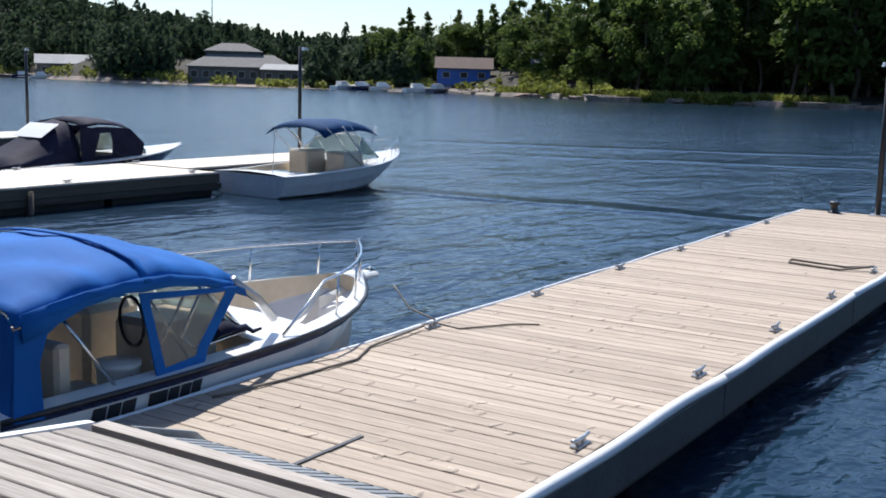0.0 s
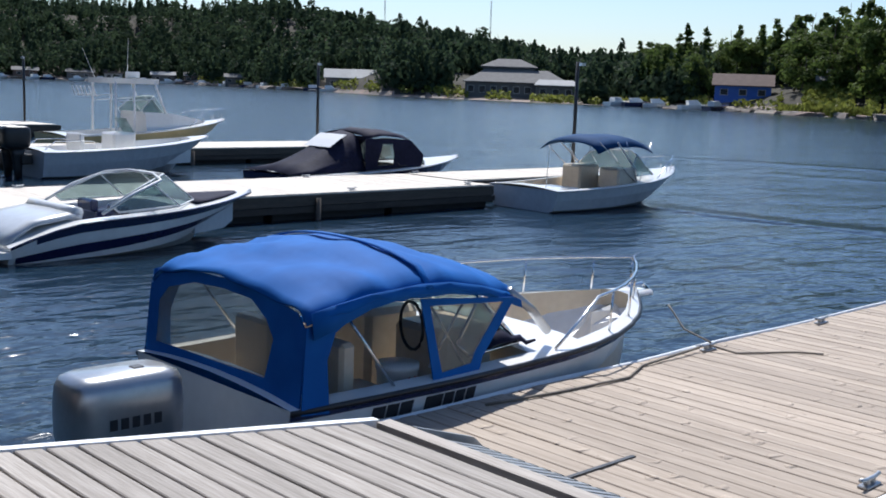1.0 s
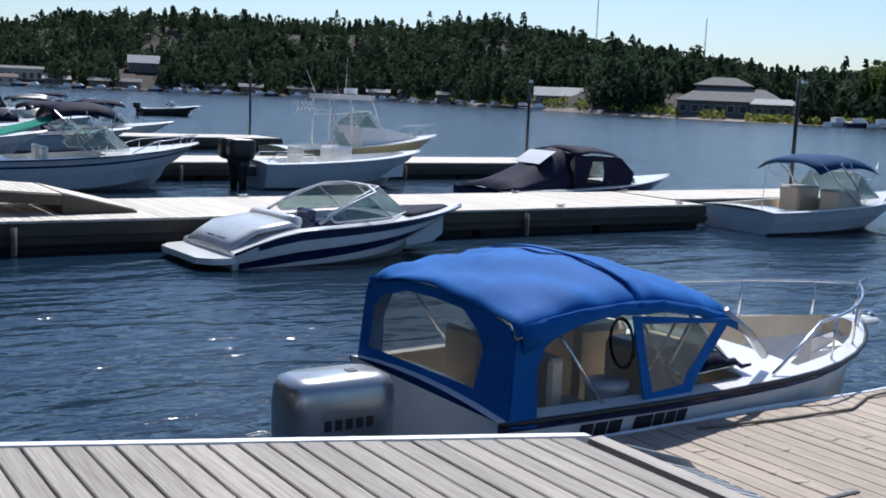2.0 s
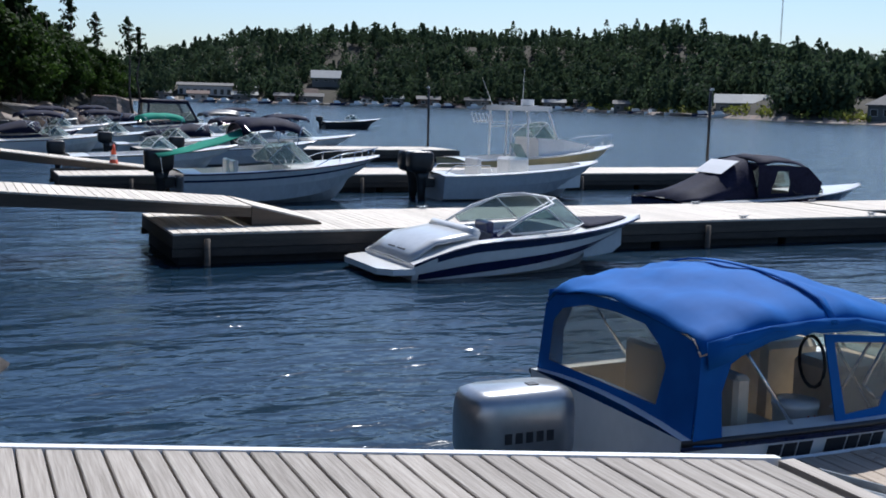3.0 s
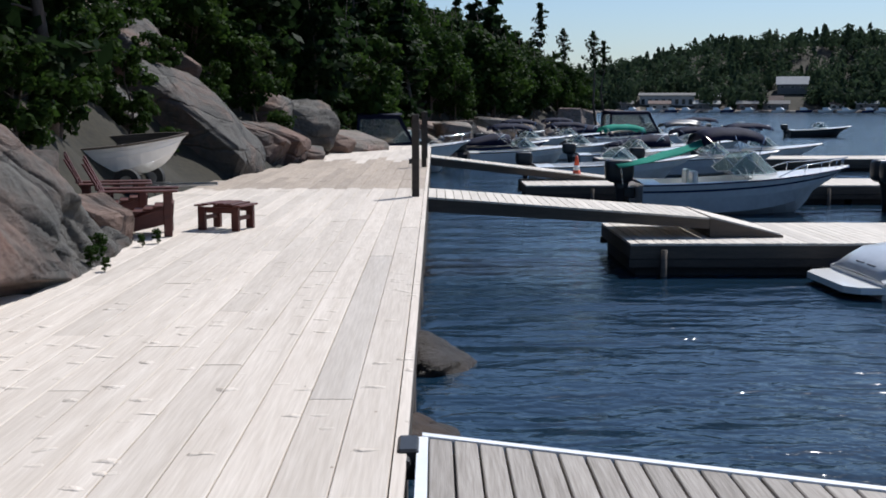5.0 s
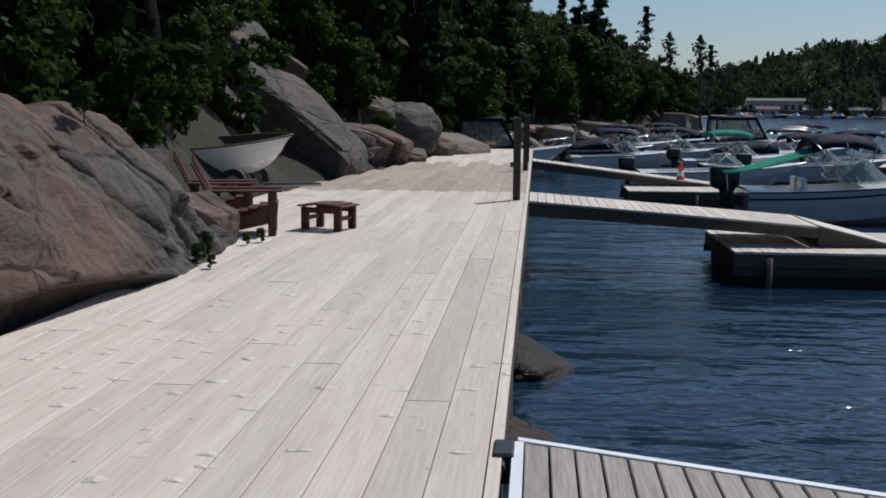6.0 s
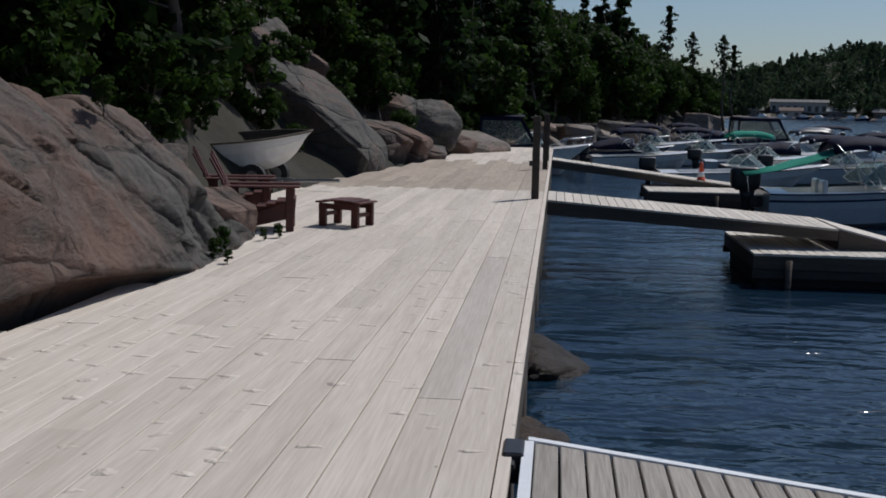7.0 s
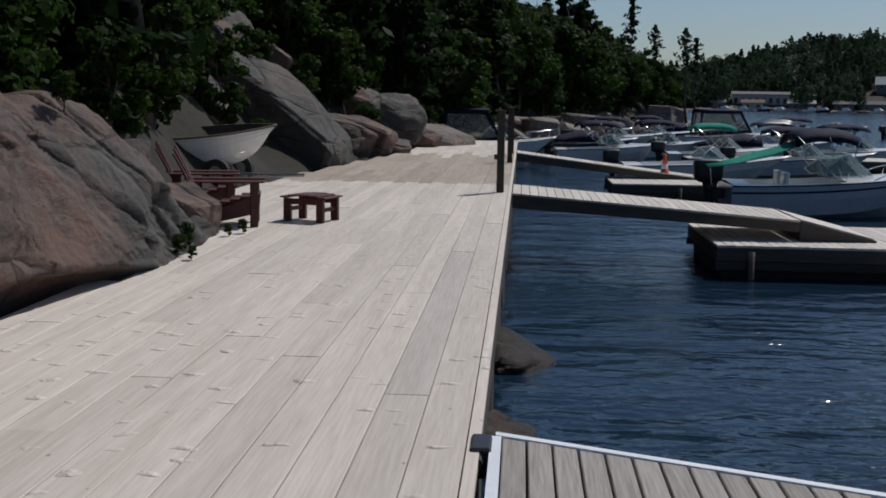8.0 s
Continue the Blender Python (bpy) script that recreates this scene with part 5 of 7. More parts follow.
def canvas_cruiser(x, y, turn, length, label, cloth):
    """A cabin boat with a boxy canvas enclosure with clear panels."""
    b = thing("cabin_cruiser", label, "boat", at_water(x, y, turn), "boats at the boardwalk end")
    h = Hull(length, 2.5, 0.9, 1.3, full=0.42)
    hull_parts(b, h, M_WHITE, wells=((0.08, 0.5),), floor=0.3, inside=M_WHITE, rub=M_NAVY)
    a, c, w = length * 0.10, length * 0.46, 1.08
    for s in (-1, 1):
        o = [(a, s * w, 0.95), (a + 0.1, s * w * 0.95, 2.4), (c - 0.1, s * w * 0.95, 2.42), (c + 0.55, s * w, 1.2)]
        i = [(a + 0.12, s * w, 1.1), (a + 0.2, s * w * 0.95, 2.25), (c - 0.2, s * w * 0.95, 2.26), (c + 0.35, s * w, 1.32)]
        bm = B()
        ringed(bm, o, i, 0.03, (0, s, 0))
        part("canvas_frame", bm, cloth, b)
        bm = B()
        loft(bm, [i, [(p, q - s * 0.005, r) for p, q, r in i]])
        part("side_window", bm, M_VINYL, b).visible_shadow = False
    bm = B()
    sheet(bm, [[(p, q * w * 0.96, 2.42 + 0.07 * (1 - q * q)) for q in np.linspace(-1, 1, 7)] for p in np.linspace(a + 0.05, c, 5)], 0.02)
    part("canopy", bm, cloth, b, smooth=True)
    windshield(b, c + 1.0, 0.95, 1.2, 0.55, 0.6, 1.2, frame=M_ALU)
    bow_rail(b, h, 0.66, 0.98, 0.35)
    return b


canvas_cruiser(-3.9, 47.4, 3, 5.4, "white cruiser with dark canvas enclosure at the boardwalk end", M_NAVYCLOTH)
canvas_cruiser(-7.6, 50.5, 0, 6.0, "white cruiser with green canvas enclosure behind the rocks", M_GREENCLOTH)
canvas_cruiser(9.3, 66.0, 6, 7.0, "white cruiser with dark canvas top in the far berths", M_NAVYCLOTH)
blue_cabin_boat()
sport_runabout()
cuddy_boat()
covered_cruiser()
offshore_boat()
console_boat()
hardtop_boat()

for x, y, turn, length, hull, cover, top, label in (
        (1.5, 52.6, 8, 5.4, M_WHITE, None, M_NAVYCLOTH, "white runabout with a dark top moored by the boardwalk"),
        (3.6, 41.0, 4, 6.2, M_WHITE, None, None, "long white open fishing boat"),
        (8.6, 45.6, 2, 5.6, M_GREYHULL, None, M_NAVYCLOTH, "grey runabout with navy bimini top"),
        (1.0, 58.5, 10, 5.2, M_NAVY, M_NAVYCLOTH, None, "navy hulled runabout under a dark cover"),
        (4.8, 58.0, 5, 5.4, M_WHITE, None, M_NAVYCLOTH, "white runabout with navy bimini top"),
        (8.6, 57.0, 0, 5.8, M_WHITE, M_NAVYCLOTH, None, "white runabout under a navy cover"),
        (12.8, 54.0, 0, 6.0, M_WHITE, None, M_NAVYCLOTH, "white cruiser with navy top"),
        (3.0, 68.0, 8, 5.6, M_WHITE, None, M_NAVYCLOTH, "white cruiser far along the shore"),
        (13.0, 68.0, -3, 5.6, M_WHITE, None, M_BLACK, "white boat with a black top along the shore"),
        (6.4, 50.5, 3, 5.4, M_WHITE, None, M_GREENCLOTH, "white runabout with a green canvas top"),
        (11.2, 61.0, 2, 5.8, M_GREYHULL, None, M_BLACK, "grey cruiser with a black canvas top"),
        (6.2, 75.8, 4, 5.6, M_NAVY, None, M_NAVYCLOTH, "navy cruiser with a dark canvas top"),
        (2.0, 80.0, 8, 6.0, M_WHITE, None, M_NAVYCLOTH, "white boat with a dark top by the rocky shore"),
        (9.0, 84.0, 5, 6.0, M_WHITE, M_NAVYCLOTH, None, "covered white boat by the rocky shore"),
        (16.0, 78.0, 0, 6.4, M_WHITE, None, M_NAVYCLOTH, "white cruiser with dark top by the point"),
        (13.0, 95.0, 5, 6.0, M_WHITE, None, None, "white boat lying off the point"),
        (31.0, 98.0, -2, 5.5, M_BLACK, None, None, "dark inflatable workboat out on the lake"),
        (25.0, 101.0, 6, 5.5, M_WHITE, None, None, "white boat out on the lake")):
    small_boat(x, y, turn, length, hull, cover, label, engine=cover is None, top=top or False, screen=True)
float_dock("narrow far dock among moored boats", 0.5, 12.0, 61.5, 63.0, DOCK_Z, M_PALEDOCK, pitch=0.4)
float_dock("narrow grey dock between rows of boats", 1.0, 14.0, 73.0, 74.5, DOCK_Z, M_PALEDOCK, pitch=0.4)

cone = thing("traffic_cone", "orange traffic cone with a white band on the dock", "traffic cone", pose(4.35, 34.3, DOCK_Z))
bm = B()
box(bm, -0.2, 0.2, -0.2, 0.2, 0.003, 0.04, 0.01)
part("base", bm, M_ORANGE, cone)
for z0, z1, r0, r1, mt, nm in ((0.04, 0.3, 0.15, 0.11, M_ORANGE, "cone_body"), (0.3, 0.45, 0.11, 0.085, M_WHITE, "band"), (0.45, 0.75, 0.085, 0.03, M_ORANGE, "cone_tip")):
    bm = B()
    loft(bm, [[(r * math.cos(t), r * math.sin(t), z) for t in [2 * math.pi * k / 14 for k in range(14)]] for r, z in ((r0, z0), (r1, z1))])
    part(nm, bm, mt, cone, smooth=True)


def rope(pts, label, r=0.009):
    t = thing("mooring_rope", label, "rope", pose(*pts[0]), "mooring ropes")
    o = Vector(pts[0])
    bm = B()
    fine = []
    for a, b in zip(pts, pts[1:]):
        fine += [Vector(a).lerp(Vector(b), k / 4) - o for k in range(4)]
    tube(bm, fine + [Vector(pts[-1]) - o], r, 5)
    part("strand", bm, M_ROPE, t, smooth=True)


rope([(9.05, 6.2, -0.45), (8.9, 5.9, -0.62), (8.66, 5.44, -0.63)], "thin rope from the bow to a dock cleat")
rope([(8.6, 5.42, -0.64), (8.7, 5.2, -0.687), (9.2, 4.9, -0.687), (9.35, 4.7, -0.687)], "loose end of rope on the dock boards")
rope([(8.5, 5.46, -0.66), (7.6, 5.42, -0.685), (7.2, 5.25, -0.687), (6.4, 5.3, -0.687), (5.7, 5.4, -0.687)], "dark rope lying along the dock edge", 0.012)
rope([(15.0, 2.85, -0.64), (14.7, 3.2, -0.685), (14.9, 3.9, -0.687), (15.2, 3.95, -0.687), (15.0, 3.2, -0.687), (15.3, 2.9, -0.686)], "dark mooring rope coiled on the dock", 0.016)

# ---- rocks ----


def rock_wall():
    """The long outcrop beside the boardwalk: an undercut foot, a leaning face and a broken crest."""
    foot_y = [-9, 3, 5.9, 7, 8.4, 9.6, 11.2, 12.2, 12.9, 13.6, 14.0]
    foot_x = [-3.7, -3.65, -3.55, -3.62, -3.5, -3.36, -3.32, -3.5, -3.55, -3.7, -4.0]
    top_y = [-9, 2, 6, 8, 9.0, 9.9, 10.4, 11.0, 11.7, 12.1, 12.5, 13.0, 13.4, 14.0]
    top_z = [3.6, 3.5, 2.95, 2.25, 1.8, 1.5, 1.62, 1.45, 1.0, 0.62, 0.66, 0.56, 0.35, 0.0]
    under_y, under = [-9, 4, 6, 8, 9.5, 10.2, 14], [0.1, 0.12, 0.22, 0.24, 0.10, 0.0, 0.0]
    rc = random.Random(14)
    cells = np.array([(rc.uniform(-6, 8), rc.uniform(-2, 14), rc.uniform(-0.11, 0.11), rc.uniform(-0.10, 0.10), rc.uniform(-0.20, 0.20), rc.random() < 0.4) for _ in range(150)])
    rings = []
    for i in range(425):
        y = 1.0 + i * 0.0306
        f, t, u = float(np.interp(y, foot_y, foot_x)), float(np.interp(y, top_y, top_z)), float(np.interp(y, under_y, under))
        pts = [(f - 0.55, -0.3), (f - 0.40 * min(1, u * 6), -0.02 if u else -0.3), (f - 0.25 * min(1, u * 6), u * 0.8), (f + 0.0, u + 0.02)]
        pts += [(f - 1.25 * k ** 1.15 * min(1, 0.5 + t * 0.3), lerp(u + 0.02, t, k ** 0.85)) for k in np.linspace(0.02, 1, 64)]
        pts += [(pts[-1][0] - 0.15 - 0.35 * k, t - 0.06 * k * k) for k in range(0, 8)]
        row = []
        for j, (x, z) in enumerate(pts):
            p = Vector((x, y, z))
            amp = min(1, j / 6) * (0.35 + 0.65 * min(1, t))
            wob = 0.12 * noise.noise(p * 2.3)
            al, ac = y * 0.5 - z * 0.87 + wob, y * 0.87 + z * 0.5 + 0.7 * wob
            far = ((al - cells[:, 0]) / 1.5) ** 2 + ((ac - cells[:, 1]) / 0.62) ** 2
            m, n2 = np.argpartition(far, 1)[:2]
            if far[m] > far[n2]:
                m, n2 = n2, m
            gap = far[n2] - far[m]
            blend = 0.5 * max(0.0, 1 - gap / 0.5)
            lift = [cells[q][2] + cells[q][3] * (al - cells[q][0]) + cells[q][4] * (ac - cells[q][1]) for q in (m, n2)]
            d = lerp(lift[0], lift[1], blend)
            if cells[m][5] and cells[n2][0] < cells[m][0] + 1:
                d -= 0.10 * math.exp(-(gap / 0.20) ** 2)
            d += 0.12 * noise.noise(p * 0.8) + 0.035 * noise.noise(p * 3.1) + 0.018 * noise.noise(p * 8) + 0.008 * noise.noise(p * 19)
            row.append((x + d * amp, y + 0.03 * noise.noise(p * 3), z + 0.4 * d * amp))
        rings.append(row)
    bm = B()
    loft(bm, rings, closed=False)
    t = thing("rock_outcrop", "grey and pink granite outcrop leaning over the boardwalk", "rock", pose(0, 0, 0))
    part("granite_face", bm, M_ROCK, t, smooth=True)


rock_wall()


def boulder(x, y, z, a, b, c, seed, turn=(0, 0, 0), label="grey granite boulder above the boardwalk", group="boulders along the shore", mat=M_ROCK, sub=4):
    rnd = random.Random(seed)
    bm = B()
    for i in (-1, 1):
        for j in (-1, 1):
            for k in (-1, 1):
                bm.verts.new((i * rnd.uniform(0.45, 1.0) * a, j * rnd.uniform(0.45, 1.0) * b, k * rnd.uniform(0.5, 0.95) * c))
    for i in range(7):
        d = Vector((rnd.gauss(0, 1), rnd.gauss(0, 1), rnd.gauss(0, 1))).normalized() * rnd.uniform(0.85, 1.05)
        bm.verts.new((d.x * a, d.y * b, d.z * c))
    hull = bmesh.ops.convex_hull(bm, input=bm.verts)
    bmesh.ops.delete(bm, geom=[v for v in set(hull["geom_interior"]) | set(hull["geom_unused"]) if isinstance(v, bmesh.types.BMVert)], context="VERTS")
    bmesh.ops.dissolve_limit(bm, angle_limit=radians(9), verts=bm.verts, edges=bm.edges)
    bmesh.ops.bevel(bm, geom=list(bm.edges), offset=0.09 * min(a, b, c), segments=1, affect="EDGES")
    bmesh.ops.triangulate(bm, faces=bm.faces)
    for q in range(max(0, sub - 2)):
        bmesh.ops.subdivide_edges(bm, edges=[e for e in bm.edges if e.calc_length() > 0.16 * max(a, b, c) / (q + 1)], cuts=1, use_grid_fill=True)
        bmesh.ops.triangulate(bm, faces=bm.faces)
    size = min(a, b, c)
    for v in bm.verts:
        p = v.co / size + Vector((seed * 1.7, 0, 0))
        v.co += v.co.normalized() * size * (0.10 * noise.noise(p * 1.4) + 0.05 * noise.noise(p * 4.2))
    t = thing("boulder", label, "rock", pose(x, y, z, *turn), group)
    part("stone", bm, mat, t, smooth=False)


boulder(-6.0, 27.0, 0.75, 2.7, 1.7, 1.25, 3, (0, 46, -6), "huge leaning granite slab above the boardwalk")
boulder(-8.2, 25.6, 1.0, 1.3, 1.3, 1.7, 27, (0, 12, 10), "tall grey granite block among shrubs")
boulder(-7.2, 24.0, 0.8, 1.0, 1.2, 1.3, 5, (0, 20, 0), "grey lichened granite block behind the rowboat")
boulder(-7.1, 21.9, 0.9, 0.9, 0.8, 0.85, 52, (0, 15, 30), "dark granite block behind the rowboat")
boulder(-8.0, 19.8, 1.2, 1.1, 0.9, 0.9, 53, (0, 25, 0), "dark granite block on the bank")
boulder(-4.2, 36.4, 0.85, 1.25, 1.1, 1.05, 8, (0, 4, 20), "squarish granite boulder at the boardwalk bend")
boulder(-5.1, 30.6, 0.40, 1.3, 1.2, 0.75, 14, (0, 22, 10), "tilted granite ledge beside the boardwalk")
boulder(-4.75, 32.4, 0.45, 1.1, 1.4, 0.62, 16, (0, 18, -10), "tilted granite ledge beside the boardwalk")
boulder(-4.2, 33.6, 0.1, 0.9, 1.3, 0.45, 18, (0, 14, 5), "low granite ledge beside the boardwalk")
boulder(-5.3, 35.0, 1.2, 0.9, 0.9, 0.75, 20, (10, 10, 0))
boulder(-3.3, 38.0, 0.2, 0.7, 1.2, 0.5, 19, (0, 10, 10), "pinkish granite block at the boardwalk end", mat=M_PINKROCK)
boulder(-5.3, 27.6, -0.1, 1.3, 1.5, 0.5, 23, (0, 16, 10), "low granite ledge beside the boardwalk")
boulder(-9.2, 28.4, 3.2, 2.2, 1.6, 1.5, 26, (0, 30, 0), "pale granite knob among the trees")
boulder(-7.6, 30.6, 2.6, 1.3, 1.2, 1.0, 29, (0, 38, 20), "pale granite block above the slab")
boulder(-5.2, 13.6, 0.45, 0.55, 0.6, 0.72, 31, (0, 10, 0), "dark granite block behind the red chairs")
boulder(-6.3, 15.6, 0.35, 0.9, 0.9, 0.8, 33, (0, 20, 10), "dark granite block behind the red chairs")
boulder(-4.05, 12.95, 0.16, 0.50, 0.5, 0.42, 37, (0, 24, -20), "pinkish granite block beside the red chair", mat=M_PINKROCK)


def wet_rock(x, y, a, b, c, seed, label):
    """A worn dome just breaking the water, drawn out to a low tip."""
    bm = B()
    bmesh.ops.create_icosphere(bm, subdivisions=4, radius=1)
    for v in bm.verts:
        n = v.co.normalized()
        r = 1 + 0.16 * noise.noise(n * 1.6 + Vector((seed, 0, 0))) + 0.07 * noise.noise(n * 4 + Vector((0, seed, 0))) + 0.03 * noise.noise(n * 11)
        v.co = Vector((n.x * a * (1.35 if n.x > 0 else 1), n.y * b, n.z * c * (1 - 0.45 * max(0, n.x)))) * r
    t = thing("boulder", label, "rock", pose(x, y, WATER_Z - 0.10), "wet rocks by the boardwalk")
    part("stone", bm, M_WETROCK, t, smooth=True)


wet_rock(-0.16, 12.2, 0.45, 0.75, 0.40, 4.0, "wet brown rock breaking the water")
wet_rock(-0.22, 9.3, 0.4, 0.6, 0.3, 9.0, "wet brown rock under the boardwalk edge")
rnd = random.Random(77)
for i in range(44):
    y = 40 + i * 2.4
    e = near_edge(y)
    s = rnd.uniform(0.6, 1.8)
    boulder(e - rnd.uniform(-0.4, 1.8), y + rnd.uniform(-1, 1), WATER_Z + rnd.uniform(0.2, 1.0), s * 1.3, s * 1.2, s * 0.8, 100 + i, (0, rnd.uniform(0, 25), rnd.uniform(0, 90)), "pink granite boulder along the shore", "shore boulders", M_SHORE, 3)
for i in range(110):
    az = rnd.uniform(55, 84) if i < 24 else rnd.uniform(60, 66.5) if i < 44 else rnd.uniform(9, 37)
    r = far_edge(az) + rnd.uniform(-1, 4)
    s = rnd.uniform(0.7, 2.0)
    boulder(r * math.sin(radians(az)), r * math.cos(radians(az)), WATER_Z + 0.1, s * 2.2, s * 1.8, s * 0.5, 300 + i, (0, 0, rnd.uniform(0, 90)), "flat pink granite ledge on the far shore", "far shore ledges", M_SHORE, 2)

# ---- trees ----


def leaves(name, centres, size, mat, seed, flat=0.3, long=1.7, out=None, loose=0.55):
    """Many small blades as one mesh; with out, each lies roughly square to the way its crown faces there."""
    r = np.random.RandomState(seed)
    n = len(centres)
    c = np.array(centres)
    u = r.normal(size=(n, 3))
    u[:, 2] *= flat
    u /= np.linalg.norm(u, axis=1, keepdims=True)
    w = r.normal(size=(n, 3))
    w[:, 2] *= flat
    v = np.cross(u, np.cross(u, w))
    v /= np.linalg.norm(v, axis=1, keepdims=True) + 1e-9
    if out is not None:
        f = np.array(out, float) + r.normal(size=(n, 3)) * loose
        f /= np.linalg.norm(f, axis=1, keepdims=True) + 1e-9
        u = np.cross(f, r.normal(size=(n, 3)))
        u /= np.linalg.norm(u, axis=1, keepdims=True) + 1e-9
        v = np.cross(f, u)
    s = size * r.uniform(0.6, 1.3, size=(n, 1))
    verts = np.stack([c - u * s * long * 0.5, c + v * s * 0.5, c + u * s * long * 0.5, c - v * s * 0.5], 1).reshape(-1, 3)
    me = bpy.data.meshes.new(name)
    me.from_pydata(verts.tolist(), [], np.arange(4 * n).reshape(-1, 4).tolist())
    me.materials.append(mat)
    return me


def trunk_mesh(h, r0, seed, limbs, bend=0.03):
    rnd = random.Random(seed)
    bm = B()
    line = [(h * bend * math.sin(k * 1.3 + seed), h * bend * math.cos(k * 0.9 + seed) - h * bend, h * k / 7 - 0.3) for k in range(8)]
    tube(bm, line, r0, 8, 0.12)
    for z, a, l, up in limbs:
        k = min(6, int(z / h * 7))
        p = Vector(line[k])
        p.z = z
        q = p + Vector((math.cos(a) * l, math.sin(a) * l, up * l))
        tube(bm, [p, p.lerp(q, 0.5) + Vector((0, 0, 0.04 * l)), q], r0 * 0.28, 5, 0.3)
    return flush("trunk", bm, M_BARK, True)


def conifer(h, seed, width=0.2, bare=0.15, count=1500, ragged=0.35, size=0.30, mat=None):
    """A pine: tiers of level boughs, each a fan of needle sprays that thins towards its end, with gaps between the tiers."""
    rnd = random.Random(seed)
    pts, out, limbs = [], [], []
    levels = max(6, int(h * 1.15))
    boughs = []
    for i in range(levels):
        k = i / (levels - 1)
        z = h * lerp(bare, 0.97, k)
        rad = h * width * (1.05 - k) ** 0.62 * (0.75 + 0.25 * min(1, k * 4)) * rnd.uniform(1 - ragged * 0.6, 1.15) + 0.1
        for b in range(rnd.randint(4, 6)):
            boughs.append((z + rnd.gauss(0, 0.02 * h), rnd.uniform(0, 6.283), rad * rnd.uniform(1 - ragged, 1.1)))
    total = sum(l + 0.3 for z, a, l in boughs)
    for z, a, l in boughs:
        limbs.append((min(z, h * 0.97), a, l * 0.9, 0.14))
        for q in range(max(5, int(count * (l + 0.3) / total))):
            t = rnd.uniform(0.08, 1.0)
            side = rnd.gauss(0, 0.17 * l + 0.06)
            px, py = math.cos(a) * l * t - math.sin(a) * side, math.sin(a) * l * t + math.cos(a) * side
            pts.append((px, py, z + 0.14 * l * t + rnd.gauss(0, 0.035 * l + 0.05) - 0.1 * abs(side)))
            out.append((math.cos(a) * 0.75, math.sin(a) * 0.75, 0.75))
    return trunk_mesh(h, 0.013 * h + 0.03, seed, limbs[::2]), leaves("crown", pts, size, mat or M_PINE, seed, 0.4, 1.8, out)


def broadleaf(h, seed, count=2600, size=0.22, low=0.25, mat=None):
    """A leafy tree: limbs that end in uneven clumps of leaves facing outwards."""
    rnd = random.Random(seed)
    pts, out, limbs = [], [], []
    for i in range(22):
        a, z = rnd.uniform(0, 6.283), h * rnd.uniform(low, 0.88)
        l = h * rnd.uniform(0.06, 0.25) * (1.2 - abs(z / h - 0.5))
        limbs.append((max(0.3, z - l * 0.6), a, l, 0.6))
        r = h * rnd.uniform(0.07, 0.15)
        for q in range(count // 22):
            d = Vector((rnd.gauss(0, 1), rnd.gauss(0, 1), rnd.gauss(0, 1))).normalized()
            p = d * r * rnd.uniform(0.45, 1.15)
            pts.append((math.cos(a) * l + p.x, math.sin(a) * l + p.y, z + p.z * 0.72))
            out.append((d.x, d.y, d.z + 0.45))
    return trunk_mesh(h, 0.014 * h + 0.02, seed, limbs), leaves("crown", pts, size, mat or M_LEAF, seed, 0.7, 1.5, out)


def tree(kit, name, label, x, y, z, turn, scale, group):
    t = thing(name, label, "tree", pose(x, y, z, 0, 0, turn) @ Matrix.Diagonal((scale, scale, scale, 1)), group)
    for nm, me in zip(("trunk", "crown"), kit):
        ob = new(nm, me)
        ob.parent = t
    return t


PINES = [conifer(9, 1, 0.24, 0.10, 1900, 0.35, 0.34), conifer(11, 2, 0.20, 0.12, 2100, 0.35, 0.36), conifer(8, 3, 0.27, 0.08, 1700, 0.4, 0.33), conifer(10, 4, 0.24, 0.25, 1600, 0.6, 0.36)]
SCRAGGY = [conifer(10, 7, 0.17, 0.60, 210, 0.85, 0.30), conifer(11, 9, 0.20, 0.66, 240, 0.85, 0.30)]
BROADS = [broadleaf(7, 11, 3300, 0.22), broadleaf(8, 12, 3500, 0.24), broadleaf(6, 13, 3000, 0.20)]
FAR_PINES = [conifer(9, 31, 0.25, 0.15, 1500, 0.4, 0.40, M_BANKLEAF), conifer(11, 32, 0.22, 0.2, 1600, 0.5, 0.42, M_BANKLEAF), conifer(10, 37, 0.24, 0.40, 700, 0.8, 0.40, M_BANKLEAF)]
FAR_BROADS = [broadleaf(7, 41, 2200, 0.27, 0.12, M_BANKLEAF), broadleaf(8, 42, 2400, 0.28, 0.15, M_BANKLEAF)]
SHRUBS = [broadleaf(2.2, 21, 1500, 0.10, 0.1), broadleaf(1.7, 22, 1200, 0.09, 0.08), broadleaf(2.8, 23, 2000, 0.12, 0.12)]

